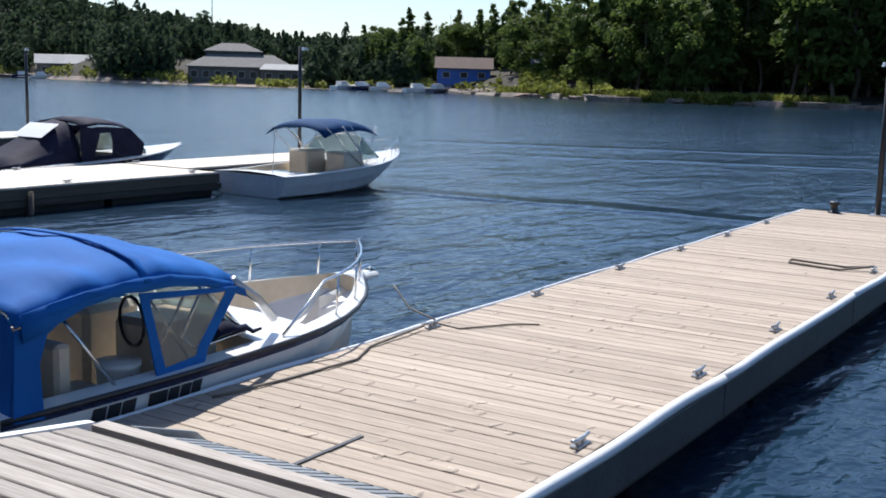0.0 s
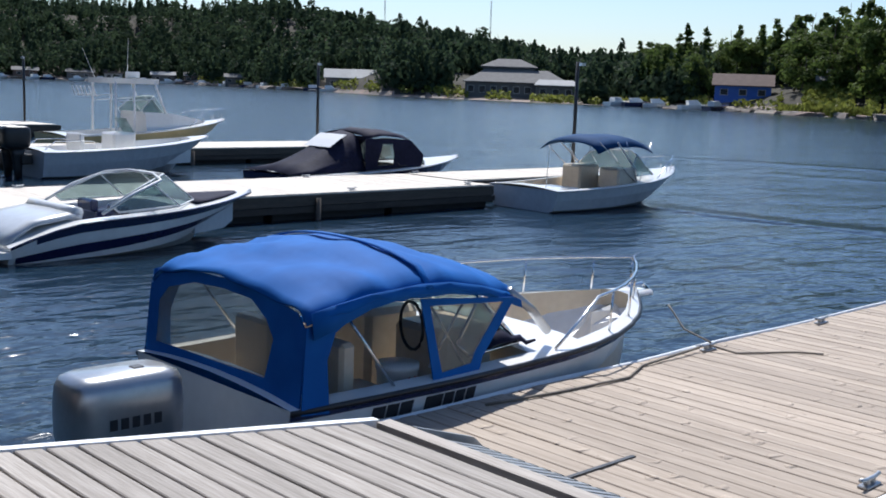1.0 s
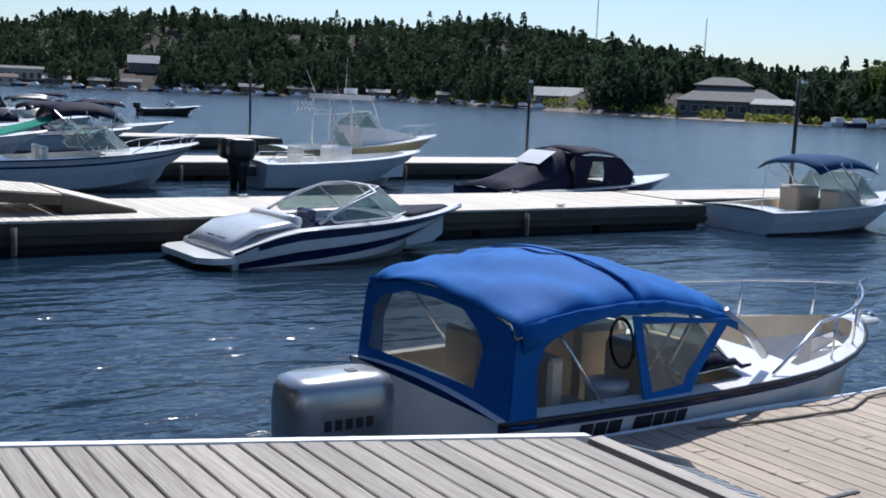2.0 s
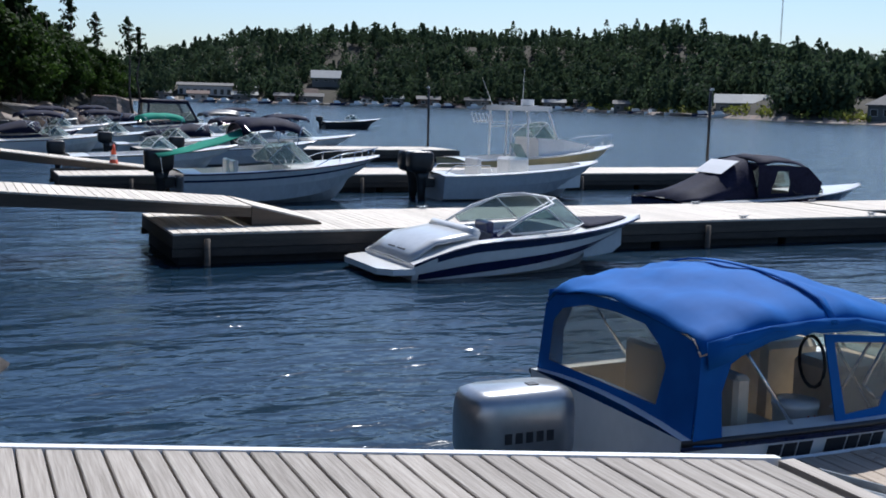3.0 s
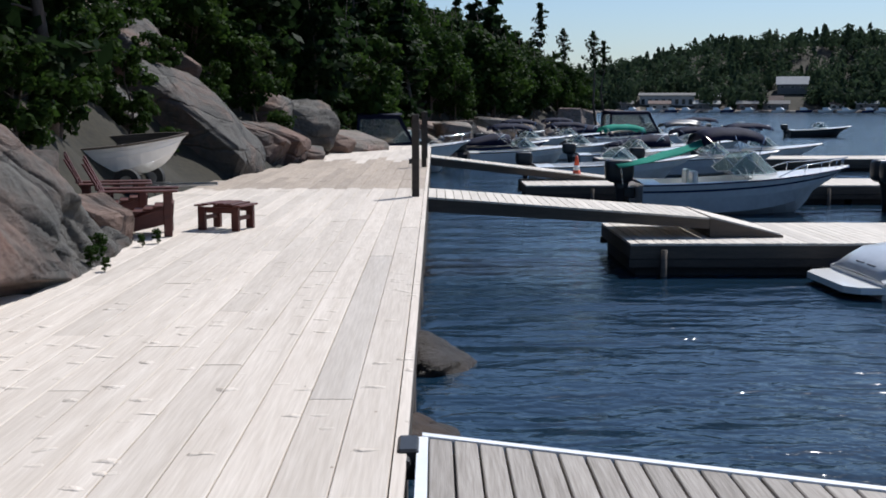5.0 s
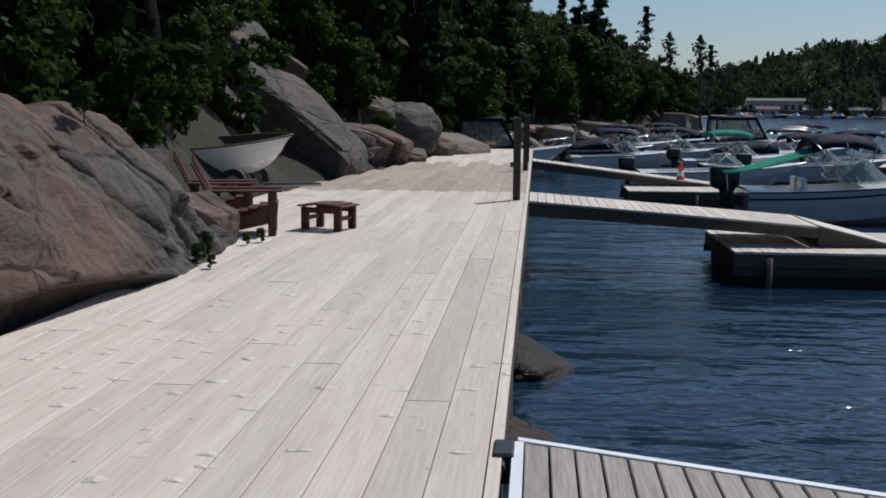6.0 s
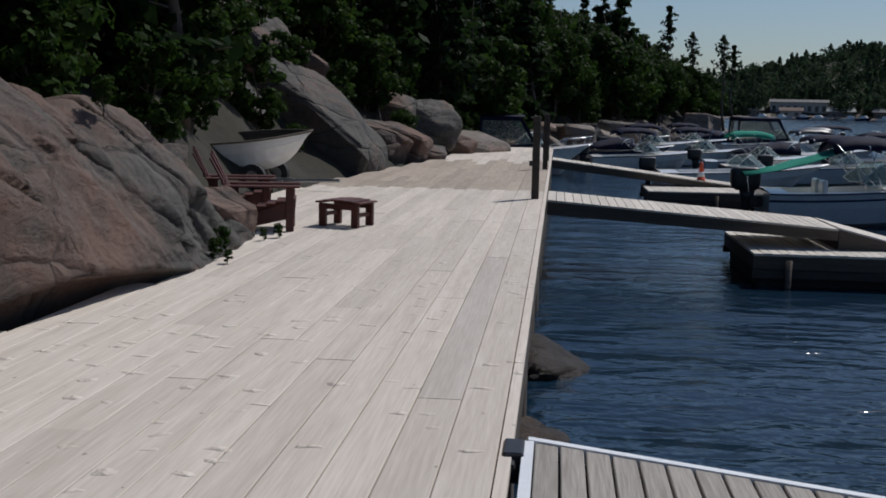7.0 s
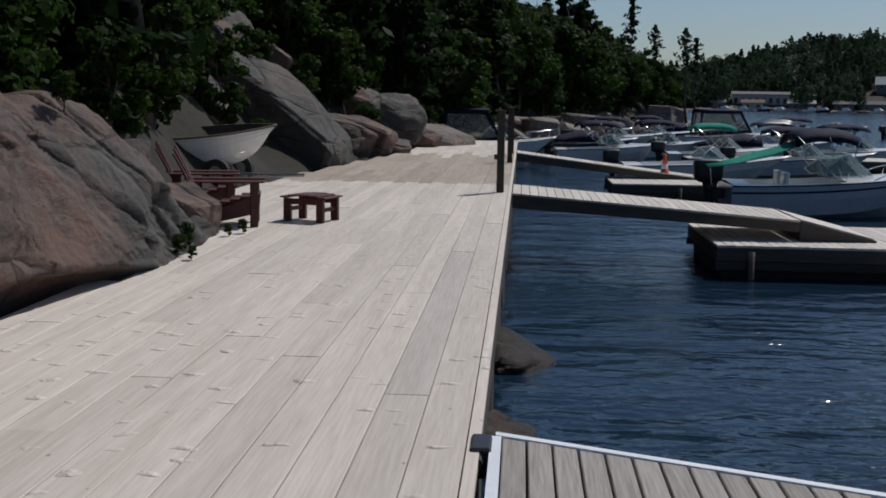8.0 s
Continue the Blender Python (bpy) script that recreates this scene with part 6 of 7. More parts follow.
rnd = random.Random(5)
placed = []
for i in range(900):
    y = rnd.uniform(4, 150)
    d = rnd.uniform(0.8, 22) if y < 60 else rnd.uniform(1.0, 26)
    if y < 16 and d < 2.6:
        continue
    if 22 < y < 36 and d < 3.2:
        continue
    x = near_edge(y) - d
    if 12 < y < 33 and -19 < math.degrees(math.atan2(x, y)) < -7.5 and d < 4.6:
        continue
    gap = 1.5 + y * 0.012
    if any((x - p[0]) ** 2 + (y - p[1]) ** 2 < gap * gap for p in placed):
        continue
    if -20 < math.degrees(math.atan2(x, y)) < -12.5 and y < 22 and d < 5.5:
        continue
    placed.append((x, y))
    z = hill(y, d) - 0.1
    if y < 24 and d < 9:
        tree(PINES[len(placed) % 3], "pine_tree", "dark green pine on the rocky hillside", x, y, z, rnd.uniform(0, 360), rnd.uniform(0.6, 1.0), "hillside trees")
        continue
    fall = float(np.interp(y, [0, 90, 125, 150], [1.0, 1.0, 0.85, 0.72]))
    if rnd.random() < (0.66 if y < 60 else 0.2) or y < 30 and rnd.random() < 0.75:
        tree(rnd.choice(PINES), "pine_tree", "dark green pine on the rocky hillside", x, y, z, rnd.uniform(0, 360), rnd.uniform(0.6, 1.05) * fall, "hillside trees")
    else:
        tree(rnd.choice(BROADS), "birch_tree", "leafy green broadleaf tree on the hillside", x, y, z, rnd.uniform(0, 360), rnd.uniform(0.6, 1.0) * fall, "hillside trees")
    if len(placed) > 300:
        break
for i in range(150):
    y, d = rnd.uniform(84, 153), rnd.uniform(0.8, 13)
    x = near_edge(min(y, 150)) - d
    if any((x - p[0]) ** 2 + (y - p[1]) ** 2 < 3.5 for p in placed):
        continue
    placed.append((x, y))
    kit = rnd.choice(PINES[2:3] + BROADS)
    tree(kit, "hillside_tree", "green tree on the wooded point", x, y, hill(min(y, 149), d) - 0.2, rnd.uniform(0, 360), rnd.uniform(0.6, 0.95) * float(np.interp(y, [84, 130, 153], [1, 0.85, 0.7])), "trees on the point")
for i in range(170):
    y, d = rnd.uniform(-2, 18), rnd.uniform(3.0, 10)
    x = near_edge(y) - d
    if any((x - p[0]) ** 2 + (y - p[1]) ** 2 < 1.6 for p in placed):
        continue
    if -20 < math.degrees(math.atan2(x, y)) < -12.5 and d < 5.5:
        continue
    placed.append((x, y))
    tree(rnd.choice(PINES[:3]), "hillside_tree", "dark green tree above the rock outcrop", x, y, hill(y, d) - 0.2, rnd.uniform(0, 360), rnd.uniform(0.55, 0.85), "trees above the outcrop")
for i in range(420):
    y, d = rnd.uniform(70, 152), rnd.uniform(1.0, 15)
    x = near_edge(min(y, 150)) - d
    az, r, z = math.degrees(math.atan2(x, y)), math.hypot(x, y), hill(min(y, 149), d) - 0.2
    if az < -3 or any((x - p[0]) ** 2 + (y - p[1]) ** 2 < 2.2 for p in placed):
        continue
    tall = (1.6 + r * math.tan(radians(float(np.interp(az, [-3, 3.2, 5.7, 9.4], [6.6, 4.5, 2.9, 1.7])))) - z) * rnd.uniform(0.8, 1.0)
    if tall < 1.5:
        continue
    placed.append((x, y))
    k = rnd.randrange(3)
    tree(BROADS[k], "hillside_tree", "leafy green tree on the wooded point", x, y, z, rnd.uniform(0, 360), min(1.25, tall / (7, 8, 6)[k]), "trees on the point")
    if len(placed) > 620:
        break
for az, top, r, k in ((5.3, 5.1, 118, 0), (6.5, 3.75, 138, 1), (8.0, 3.6, 140, 1), (8.5, 3.2, 143, 0)):
    x, y = r * math.sin(radians(az)), r * math.cos(radians(az))
    d = near_edge(min(y, 150)) - x
    z = hill(min(y, 149), max(0.4, d)) - 0.2
    tree(SCRAGGY[k], "white_pine", "tall ragged white pine on the point", x, y, z, 40 * k, (1.6 + r * math.tan(radians(top)) - z) / (10 if k == 0 else 11), "ragged pines on the point")
for i in range(110):
    y = rnd.uniform(9, 60) if i < 70 else rnd.uniform(12, 26)
    d = rnd.uniform(0.5, 4.0) if y > 14.5 else rnd.uniform(2.0, 4.5)
    x = near_edge(y) - d
    if -25 < math.degrees(math.atan2(x, y)) < -7.5 and 11 < y < 33 and d < (6 if y < 24 else 2.6):
        continue
    s = SHRUBS[i % 3]
    t = thing("shrub", "green leafy shrub growing between the rocks", "shrub", pose(x, y, hill(y, d) - 0.05, 0, 0, rnd.uniform(0, 360)) @ Matrix.Diagonal((*[rnd.uniform(0.6, 1.15)] * 3, 1)), "shrubs among the rocks")
    for nm, me in zip(("stem", "foliage"), s):
        new(nm, me).parent = t
for x, y, k, i in ((-7.4, 22.3, 0.8, 0), (-8.3, 23.6, 1.1, 1), (-9.2, 22.4, 1.1, 2), (-7.7, 27.2, 0.9, 0), (-6.9, 29.4, 0.8, 1), (-9.9, 25.0, 1.2, 2), (-8.9, 26.8, 1.1, 0), (-5.5, 33.9, 0.95, 2), (-6.3, 32.0, 0.9, 1), (-6.6, 21.9, 0.6, 1), (-7.4, 19.6, 1.0, 2), (-8.6, 20.6, 1.2, 0), (-6.9, 17.6, 1.0, 1), (-7.6, 16.0, 1.1, 2), (-6.6, 14.2, 0.8, 0), (-10.2, 28.0, 1.4, 2), (-8.0, 30.4, 1.1, 0), (-6.4, 19.2, 0.8, 2), (-6.9, 20.9, 0.9, 1), (-7.6, 21.3, 1.0, 0), (-6.2, 22.9, 0.7, 2), (-7.0, 23.2, 0.9, 0), (-7.9, 18.4, 1.1, 1), (-6.1, 16.4, 0.7, 2), (-5.9, 25.0, 0.45, 1), (-7.8, 24.9, 1.0, 2), (-5.9, 30.3, 0.5, 0)):
    t = thing("shrub", "leafy green shrub rooted between granite blocks", "shrub", pose(x, y, hill(y, near_edge(y) - x) - 0.05, 0, 0, y * 77) @ Matrix.Diagonal((k, k, k, 1)), "shrubs among the rocks")
    for nm, me in zip(("stem", "foliage"), SHRUBS[i]):
        new(nm, me).parent = t
for x, y, k in ((-3.42, 10.9, 0.16), (-3.22, 10.7, 0.10), (-3.5, 11.4, 0.2), (-3.35, 12.6, 0.1), (-3.25, 12.9, 0.12), (-4.3, 10.3, 0.22)):
    z = 0.0 if x > -4 else 1.5
    t = thing("weed", "small green weed at the foot of the rock", "weed", pose(x, y, z, 0, 0, y * 90) @ Matrix.Diagonal((k, k, k, 1)), "weeds by the rock")
    for nm, me in zip(("stem", "foliage"), SHRUBS[1]):
        new(nm, me).parent = t

# The wooded shore across the water: single trees where it comes nearest, one mass behind.
placed = []
for i in range(1200):
    az = rnd.uniform(53, 92)
    r = far_edge(az) + rnd.uniform(6, 40) * (1 if az > 64 else 1.5)
    x, y = r * math.sin(radians(az)), r * math.cos(radians(az))
    if any((x - p[0]) ** 2 + (y - p[1]) ** 2 < 9 for p in placed) or 56.3 < az < 60.6 and r < far_edge(az) + 32:
        continue
    placed.append((x, y))
    s = rnd.uniform(0.8, 1.45) * float(np.interp(az, [53, 60, 64, 68, 72], [0.85, 1.0, 1.25, 1.6, 1.8]))
    if 60.6 < az < 67 and r < far_edge(az) + 15 or 71 < az < 74 and r < far_edge(az) + 12:
        continue
    if rnd.random() < 0.5:
        tree(rnd.choice(FAR_PINES), "pine_tree", "tall pine on the far shore", x, y, land(x, y) - 0.2, rnd.uniform(0, 360), s, "trees on the far shore")
    else:
        tree(rnd.choice(FAR_BROADS), "broadleaf_tree", "round leafy tree on the far shore", x, y, land(x, y) - 0.2, rnd.uniform(0, 360), s * 1.2, "trees on the far shore")
    if len(placed) > 290:
        break
rs = np.random.RandomState(3)
blades, facing = [], []
for i in range(3300):
    az = rs.uniform(2, 62)
    e = far_edge(az)
    r = e + 7 + 150 * rs.uniform(0, 1) ** 1.6
    if 43.5 < az < 50.5 and r < e + 46 or 36.8 < az < 40.2 and r < e + 30 or 10 < az < 13.4 and r < e + 22 or 16.3 < az < 18.6 and r < e + 34 or 56.3 < az < 62 and r < e + 34:
        continue
    x, y = r * math.sin(radians(az)), r * math.cos(radians(az))
    z, h = land(x, y), rs.uniform(5.0, 9.5) * (1.25 if rs.uniform() < 0.12 else 1) * float(np.interp(az, [2, 14, 42, 48, 54, 62], [0.8, 1, 1, 0.85, 0.85, 1]))
    n = 120
    k = rs.uniform(0, 1, n)
    conif = rs.uniform() < 0.4
    wide = h * (0.24 * (1 - k) ** 0.7 + 0.02 if conif else 0.40 * np.sqrt(np.clip(1 - (2 * k - 1) ** 2, 0.02, 1)))
    a = rs.uniform(0, 6.283, n)
    q = wide * np.sqrt(rs.uniform(0.45, 1, n)) * (1 + 0.25 * np.sin(3 * a + 9 * k + i))
    if not conif:
        h *= 0.82
    blades.append(np.stack([x + q * np.cos(a), y + q * np.sin(a), z + h * (0.05 + 0.95 * k)], 1))
    facing.append(np.stack([np.cos(a), np.sin(a), (0.25 + 0 * k) if conif else 1.3 * k - 0.5], 1))
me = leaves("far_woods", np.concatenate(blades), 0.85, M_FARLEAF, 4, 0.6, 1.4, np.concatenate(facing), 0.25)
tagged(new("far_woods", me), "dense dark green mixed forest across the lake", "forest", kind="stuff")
pts = []
for i in range(9000):
    az = rs.uniform(60, 77)
    if 64.5 < az < 65.5:
        continue
    r = far_edge(az) + rs.uniform(0.2, 3.5)
    pts.append((r * math.sin(radians(az)), r * math.cos(radians(az)), WATER_Z + rs.uniform(0.2, 1.3)))
me = leaves("reed_bed", pts, 0.5, M_REED, 8, 2.5, 3.0)
tagged(new("reed_bed", me), "yellow green reeds along the far shore", "reeds", kind="stuff")
pts = []
for i in range(7000):
    az = rs.uniform(30, 66) if i < 4000 else rs.uniform(60, 66.5)
    r = far_edge(az) + rs.uniform(2, 9) + (0 if i < 4000 else rs.uniform(0, 9))
    if 56.6 < az < 59.8 and r > far_edge(az) + 4:
        continue
    x, y = r * math.sin(radians(az)), r * math.cos(radians(az))
    if noise.noise((az * 0.9, 0, 0)) < -0.05:
        continue
    pts.append((x, y, land(x, y) + rs.uniform(0.1, 1.6)))
me = leaves("shore_brush", pts, 0.7, M_REED, 9, 0.8, 1.6)
tagged(new("shore_brush", me), "low yellow green brush on the far bank", "brush", kind="stuff")

# ---- buildings across the water ----


def house(az, r, w, d, h, roof_h, wall, roof, label, turn=None, hip=0.0, windows=3, z=None, base=0.0):
    x, y = r * math.sin(radians(az)), r * math.cos(radians(az))
    zz = (land(x, y) - 0.2 if z is None else z)
    b = thing("house", label, "house", pose(x, y, zz, 0, 0, -az if turn is None else turn), "houses across the lake")
    bm = B()
    box(bm, -w / 2, w / 2, -d / 2, d / 2, -1.5, h)
    part("wall", bm, wall, b)
    o = 0.6
    bm = B()
    loft(bm, [[(-w / 2 - o, -d / 2 - o, h + 0.005), (w / 2 + o, -d / 2 - o, h + 0.005), (w / 2 + o, d / 2 + o, h + 0.005), (-w / 2 - o, d / 2 + o, h + 0.005)], [(-w / 2 - o, -d / 2 - o, h + 0.18), (w / 2 + o, -d / 2 - o, h + 0.18), (w / 2 + o, d / 2 + o, h + 0.18), (-w / 2 - o, d / 2 + o, h + 0.18)], [(-w / 2 - o + hip, -0.15, h + roof_h), (w / 2 + o - hip, -0.15, h + roof_h), (w / 2 + o - hip, 0.15, h + roof_h), (-w / 2 - o + hip, 0.15, h + roof_h)]])
    part("roof", bm, roof, b)
    for i in range(windows):
        c = lerp(-w / 2, w / 2, (i + 0.5) / windows)
        bm = B()
        box(bm, c - 0.75, c + 0.75, -d / 2 - 0.05, -d / 2 + 0.02, h * 0.35, h * 0.8)
        fr = part("window", bm, M_WALLW, b)
        bm = B()
        box(bm, c - 0.62, c + 0.62, -d / 2 - 0.08, -d / 2 - 0.052, h * 0.39, h * 0.76)
        part("pane", bm, M_PANE, fr)
    return b


house(47.0, 258, 23, 11, 3.6, 3.0, M_WALLG, M_ROOFG, "long grey lodge with a low hipped roof", hip=5, windows=9, z=-0.9)
house(46.6, 262, 12, 8, 7.4, 2.0, M_WALLG, M_ROOFG, "upper storey block of the grey lodge", hip=4, windows=5, z=-1.2)
house(49.0, 252, 8.5, 7, 3.0, 1.4, M_WALLG, M_TIN, "grey wing of the lodge with a bright roof", hip=1, windows=3, z=-0.7)
house(38.0, 318, 7.5, 9, 3.2, 2.6, M_WALLG, M_TIN, "boathouse with a bright tin roof", windows=2, z=-0.6)
house(39.3, 312, 6.5, 9, 3.2, 2.6, M_WALLG, M_TIN, "second boathouse with a bright tin roof", windows=2, z=-0.6)
house(58.2, 226, 10.5, 6, 2.7, 2.4, M_WALLB, M_ROOFB, "bright blue boathouse with a brown roof", windows=3, z=0.75)
house(62.4, 214, 5, 5, 3.0, 2.4, M_WALLG, M_ROOFG, "small grey cottage among trees", windows=2, z=1.6)
house(71.8, 206, 6, 5, 3.2, 2.2, M_WALLW, M_ROOFB, "pale cottage half hidden by trees", windows=2, z=5.2)
house(11.7, 436, 20, 9, 5.2, 1.2, M_WALLW, M_ROOFG, "long white marina building at the water", windows=8, z=-0.4)
house(13.9, 440, 9, 8, 5.0, 1.4, M_WALLG, M_TIN, "grey shed beside the marina building", windows=2, z=-0.4)
house(17.7, 450, 11, 8, 2.0, 3.2, M_WALLG, M_TIN, "cottage with a bright tin roof above the shore", windows=3, z=7.0)
house(16.9, 432, 5, 5, 3.0, 2.4, M_WALLW, M_ROOFB, "small gabled boathouse on the far shore", windows=2, z=-0.6)
house(27.5, 436, 7, 6, 3.0, 2.0, M_WALLG, M_ROOFG, "grey cottage on the far shore", windows=2, z=0.0)
for i in range(13):
    az = 9.6 + i * 1.95 + rnd.uniform(-0.5, 0.5)
    wall, roof, word = ((M_WALLG, M_ROOFG, "grey"), (M_WALLW, M_ROOFB, "pale"), (M_WALLG, M_TIN, "tin roofed"), (M_ROOFB, M_ROOFG, "brown"))[i % 4]
    house(az, far_edge(az) + rnd.uniform(4, 9), rnd.uniform(4.5, 9), 5, 2.3, 1.4, wall, roof, "low " + word + " boathouse along the far shore", windows=2, z=WATER_Z + 0.6)
for az, r, top in ((40.2, 820, 5.2), (45.55, 800, 4.25)):
    t = thing("radio_mast", "thin pale lattice radio mast above the trees", "radio mast", pose(r * math.sin(radians(az)), r * math.cos(radians(az)), 4), "radio masts")
    h = r * math.tan(radians(top)) - 2
    for k in range(3):
        bm = B()
        a = k * 2.094
        tube(bm, [(0.6 * math.cos(a), 0.6 * math.sin(a), 0), (0.35 * math.cos(a), 0.35 * math.sin(a), h)], 0.12, 5)
        part("leg", bm, M_METAL, t)
    for z in np.arange(2, h, 3):
        bm = B()
        tube(bm, [(0.55 * math.cos(k * 2.094), 0.55 * math.sin(k * 2.094), z + 0.5 * k) for k in range(4)], 0.05, 4)
        part("brace", bm, M_METAL, t)
for i in range(34):
    az = [56.5, 55.2, 53.4, 52.4, 51.6, 37.0, 36.2][i] if i < 7 else 9.5 + (i - 7) * 1.02 + rnd.uniform(-0.3, 0.3)
    r = far_edge(az) - rnd.uniform(2.5, 6)
    t = thing("motorboat", "small boat moored on the far shore", "boat", at_water(r * math.sin(radians(az)), r * math.cos(radians(az)), rnd.uniform(-50, 10)), "boats on the far shore")
    h = Hull(rnd.uniform(5, 7.5), 2.3, 0.8, 1.2)
    bm = B()
    loft(bm, [h.section(s) for s in STATIONS[::2] + [1.0]], closed=True)
    part("hull", bm, M_WHITE if i % 3 else M_NAVY, t)
    bm = B()
    loft(bm, [[(x, -0.8, 0.8), (x, 0.8, 0.8), (x - 0.2, 0.65, zt), (x - 0.2, -0.65, zt)] for x, zt in ((1.6, 1.7), (3.4, 1.8), (4.3, 1.1))])
    part("cabin", bm, M_WHITE, t)
    if i % 2:
        f = thing("shore_dock", "low grey timber dock on the far shore", "dock", at_water(r * math.sin(radians(az)) + 3, r * math.cos(radians(az)) + 2.5, -az), "docks on the far shore")
        bm = B()
        box(bm, -4, 4, -1, 1, 0.25, 0.5, 0.02)
        part("deck", bm, M_PALEDOCK, f)
        for px in (-3.5, 0, 3.5):
            bm = B()
            tube(bm, [(px, -0.9, -1.5), (px, -0.9, 0.28)], 0.12, 6)
            part("mooring_post", bm, M_DARKWOOD, f)

# ---- chairs, stool, rowboat ----


def deck_chair(m, label):
    """A slatted garden chair with wide arms, facing +x."""
    c = thing("deck_chair", label, "chair", m, "red deck chairs")
    for y in (-0.29, 0.29):
        bm = B()
        box(bm, 0.60, 0.70, y - 0.045, y + 0.045, 0.001, 0.54, 0.008)
        part("front_leg", bm, M_REDWOOD, c)
        bm = B()
        loft(bm, [[(0.72, y - 0.018, 0.40), (0.70, y - 0.018, 0.17), (-0.05, y - 0.018, 0.001), (-0.38, y - 0.018, 0.001)], [(0.72, y + 0.018, 0.40), (0.70, y + 0.018, 0.17), (-0.05, y + 0.018, 0.001), (-0.38, y + 0.018, 0.001)]])
        part("side_rail", bm, M_REDWOOD, c)
        bm = B()
        box(bm, -0.16, 0.78, y - 0.09, y + 0.09, 0.545, 0.57, 0.008)
        part("arm", bm, M_REDWOOD, c)
        bm = B()
        box(bm, -0.12, -0.02, y - 0.02, y + 0.02, 0.1, 0.545)
        part("rear_post", bm, M_REDWOOD, c)
    for i in range(6):
        bm = B()
        x = 0.66 - i * 0.125
        box(bm, x - 0.055, x + 0.055, -0.27, 0.27, 0, 0.022, 0.005, Matrix.Translation((0, 0, 0.385 - i * 0.032)))
        part("seat_slat", bm, M_REDWOOD, c)
    for i in range(5):
        y = -0.22 + i * 0.11
        top = 0.98 - 0.03 * abs(i - 2) ** 1.5
        bm = B()
        loft(bm, [[(0.02, y - 0.05, 0.22), (0.02, y + 0.05, 0.22), (0.045, y + 0.05, 0.22), (0.045, y - 0.05, 0.22)], [(-0.34, y - 0.058, top), (-0.34, y + 0.058, top), (-0.315, y + 0.058, top), (-0.315, y - 0.058, top)]])
        part("back_slat", bm, M_REDWOOD, c)
    bm = B()
    box(bm, -0.19, -0.165, -0.33, 0.33, 0.575, 0.645)
    part("back_rail", bm, M_REDWOOD, c)
    return c


deck_chair(pose(-3.98, 13.72, 0.003, 0, 0, 12), "dark red slatted wooden deck chair facing the water")
deck_chair(pose(-4.62, 14.95, 0.003, 0, 0, 15), "second dark red deck chair partly behind the rock")
stool = thing("footstool", "low dark red slatted wooden footstool on the boardwalk", "stool", pose(-2.73, 14.42, 0.003, 0, 0, -18))
for x in (-0.24, 0.24):
    for y in (-0.2, 0.2):
        bm = B()
        box(bm, x - 0.05, x + 0.05, y - 0.03, y + 0.03, 0, 0.30, 0.005)
        part("leg", bm, M_REDWOOD, stool)
    bm = B()
    box(bm, x - 0.02, x + 0.02, -0.165, 0.165, 0.13, 0.18)
    part("stretcher", bm, M_REDWOOD, stool)
for y in (-0.2, 0.2):
    bm = B()
    box(bm, -0.19, 0.19, y - 0.015, y + 0.015, 0.225, 0.298)
    part("stretcher", bm, M_REDWOOD, stool)
for i in range(6):
    bm = B()
    x = -0.28 + i * 0.112
    box(bm, x - 0.05, x + 0.05, -0.25, 0.25, 0.302, 0.325, 0.005, Matrix.Translation((0, 0, 0.03 * (1 - (x / 0.3) ** 2))))
    part("top_slat", bm, M_REDWOOD, stool)

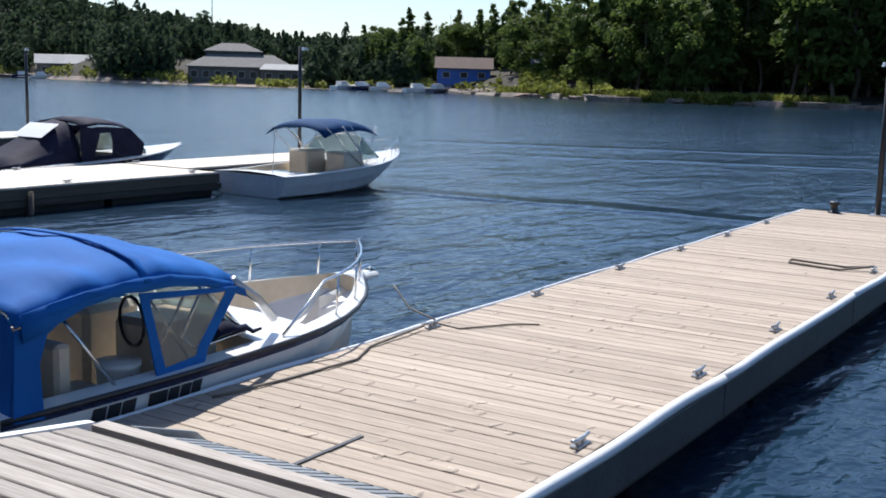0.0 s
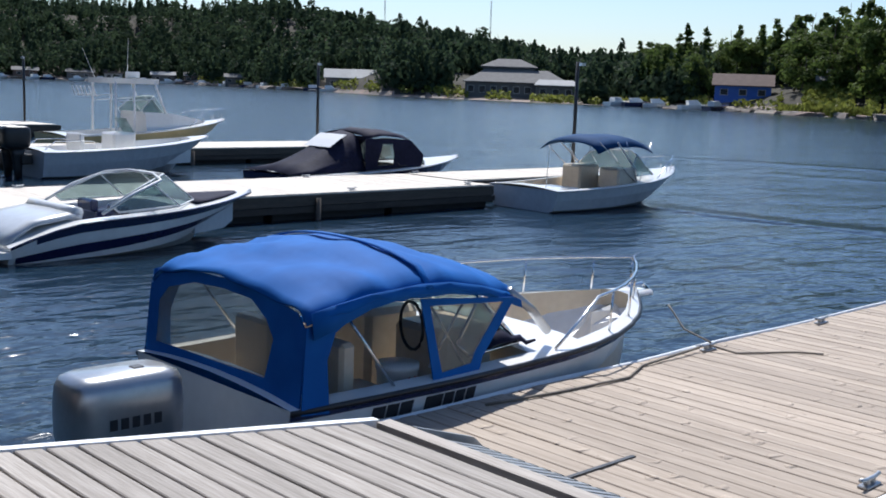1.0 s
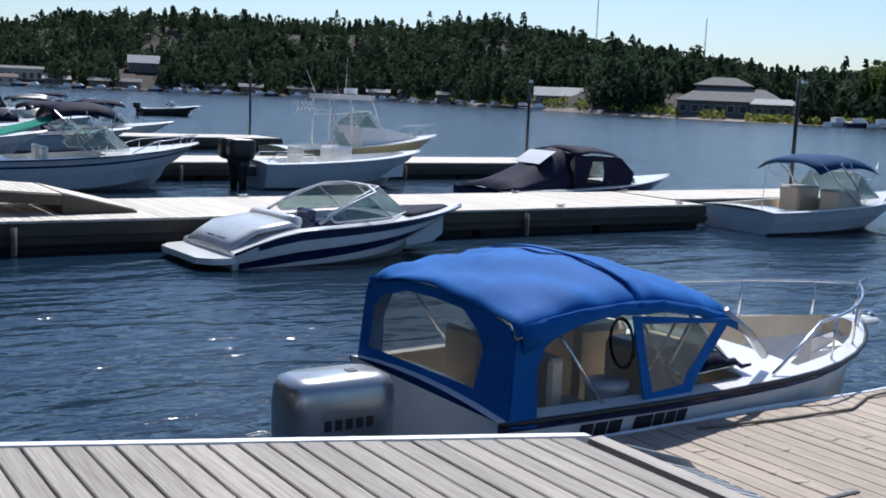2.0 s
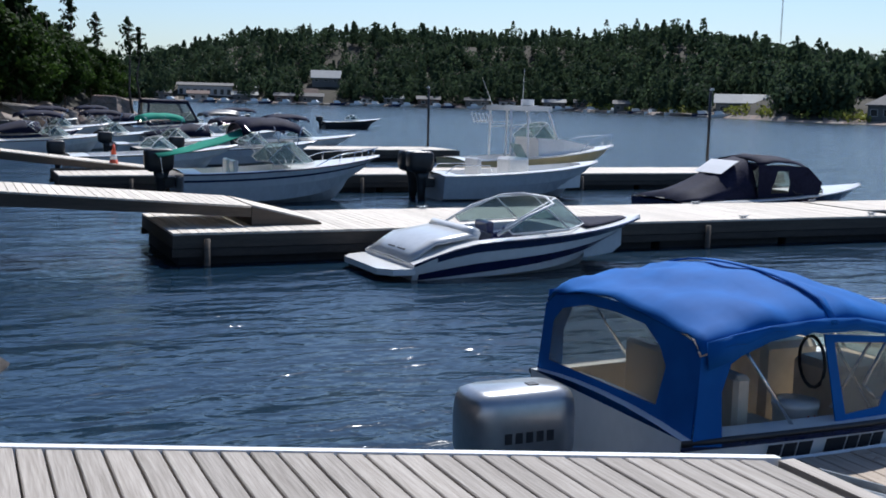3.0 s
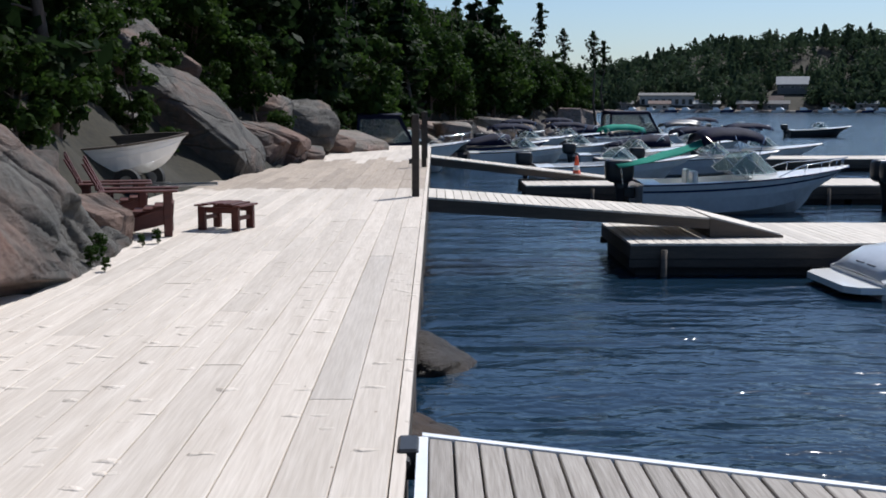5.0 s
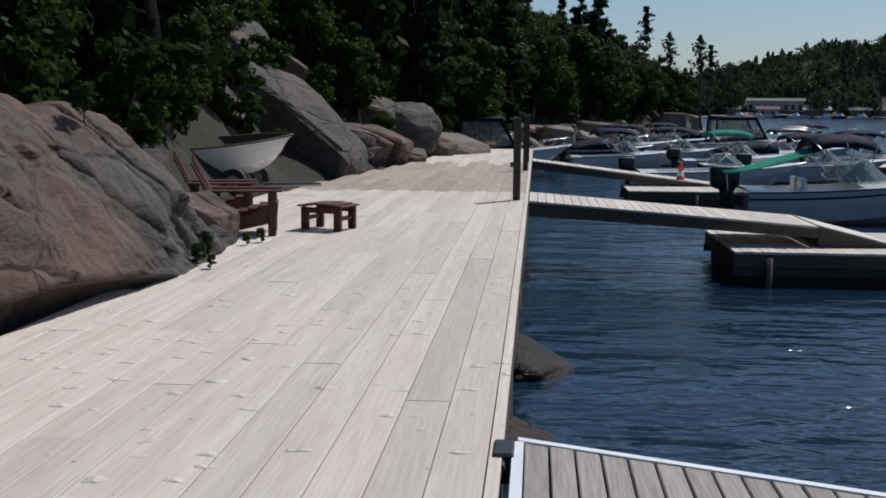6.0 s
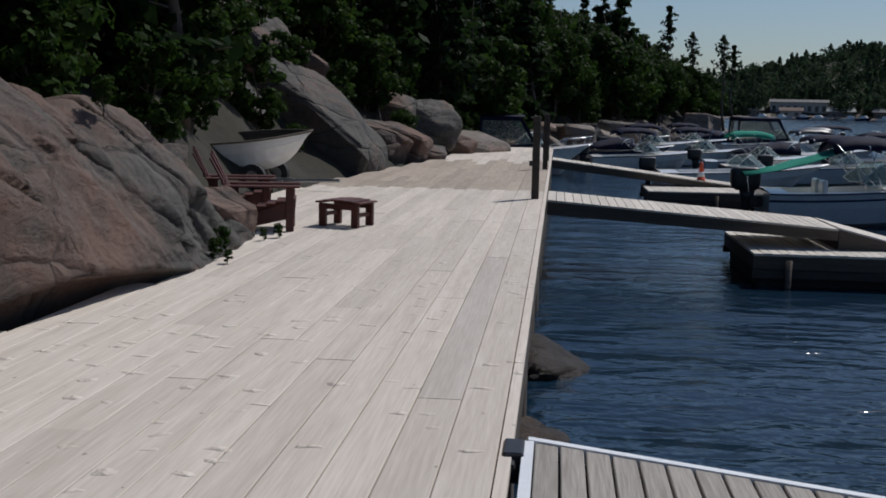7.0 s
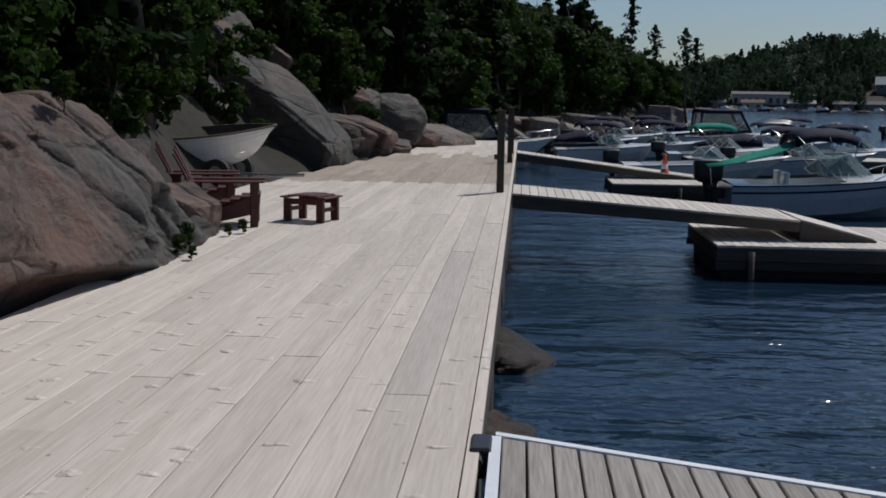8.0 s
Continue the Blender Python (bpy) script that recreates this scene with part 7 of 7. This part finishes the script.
dinghy = thing("rowboat", "cream clinker rowboat with wooden gunwale on a trailer", "rowboat", pose(-7.1, 20.3, 0.34, 7, -2, 5))
h = Hull(2.6, 1.3, 0.52, 0.66, full=0.45, draft=0.10, rake=0.05)
bm = B()
outer = [h.section(s) for s in STATIONS]
loft(bm, outer, closed=False)
bm.faces.new([bm.verts.new(v) for v in outer[0]])
bmesh.ops.remove_doubles(bm, verts=bm.verts, dist=0.0005)
part("hull", bm, M_WHITE, dinghy)
bm = B()
loft(bm, [[(x - 0.03, y * 0.95, z + 0.03 if i in (2, 3, 4) else z - 0.01) for i, (x, y, z) in enumerate(r)] for r in outer[1:-1]], closed=False)
part("inner_skin", bm, M_BEAM, dinghy)
for s in (-1, 1):
    bm = B()
    tube(bm, [h.on_side(k, 0.99, 0.012, s) for k in STATIONS], 0.022, 6)
    part("gunwale", bm, M_BEAM, dinghy, "varnished wooden gunwale", smooth=True)
    for q in (0.55, 0.78):
        bm = B()
        tube(bm, [h.on_side(k, q, 0.003, s) for k in STATIONS], 0.008, 4)
        part("plank_lap", bm, M_WHITE, dinghy)
for x in (0.7, 1.5):
    bm = B()
    box(bm, x - 0.12, x + 0.12, -0.5, 0.5, 0.25, 0.28)
    part("thwart", bm, M_BEAM, dinghy)
trailer = thing("boat_trailer", "small galvanised boat trailer with black tyres", "trailer", pose(-5.9, 20.2, 0, 0, 0, -4))
for y in (-0.35, 0.35):
    bm = B()
    box(bm, -1.4, 1.0, y - 0.03, y + 0.03, 0.12, 0.19)
    part("frame_rail", bm, M_METAL, trailer)
    bm = B()
    tube(bm, [(0.55, y * 1.9 - 0.07, 0.25), (0.55, y * 1.9 + 0.07, 0.25)], 0.24, 18)
    w = part("tyre", bm, M_RUBBER, trailer)
    bm = B()
    tube(bm, [(0.55, y * 1.9 - 0.075, 0.25), (0.55, y * 1.9 + 0.075, 0.25)], 0.12, 14)
    part("rim", bm, M_METAL, w)
for x in (-1.0, 0.55):
    bm = B()
    box(bm, x - 0.04, x + 0.04, -0.55, 0.55, 0.10, 0.16)
    part("cross_bar", bm, M_METAL, trailer)
bm = B()
tube(bm, [(1.0, 0, 0.16), (2.0, -0.1, 0.20)], 0.035, 6)
part("tongue", bm, M_METAL, trailer)
for x in (-1.0, 0.4):
    bm = B()
    box(bm, x - 0.05, x + 0.05, -0.4, 0.4, 0.19, 0.26)
    part("bunk", bm, M_BEAM, trailer)
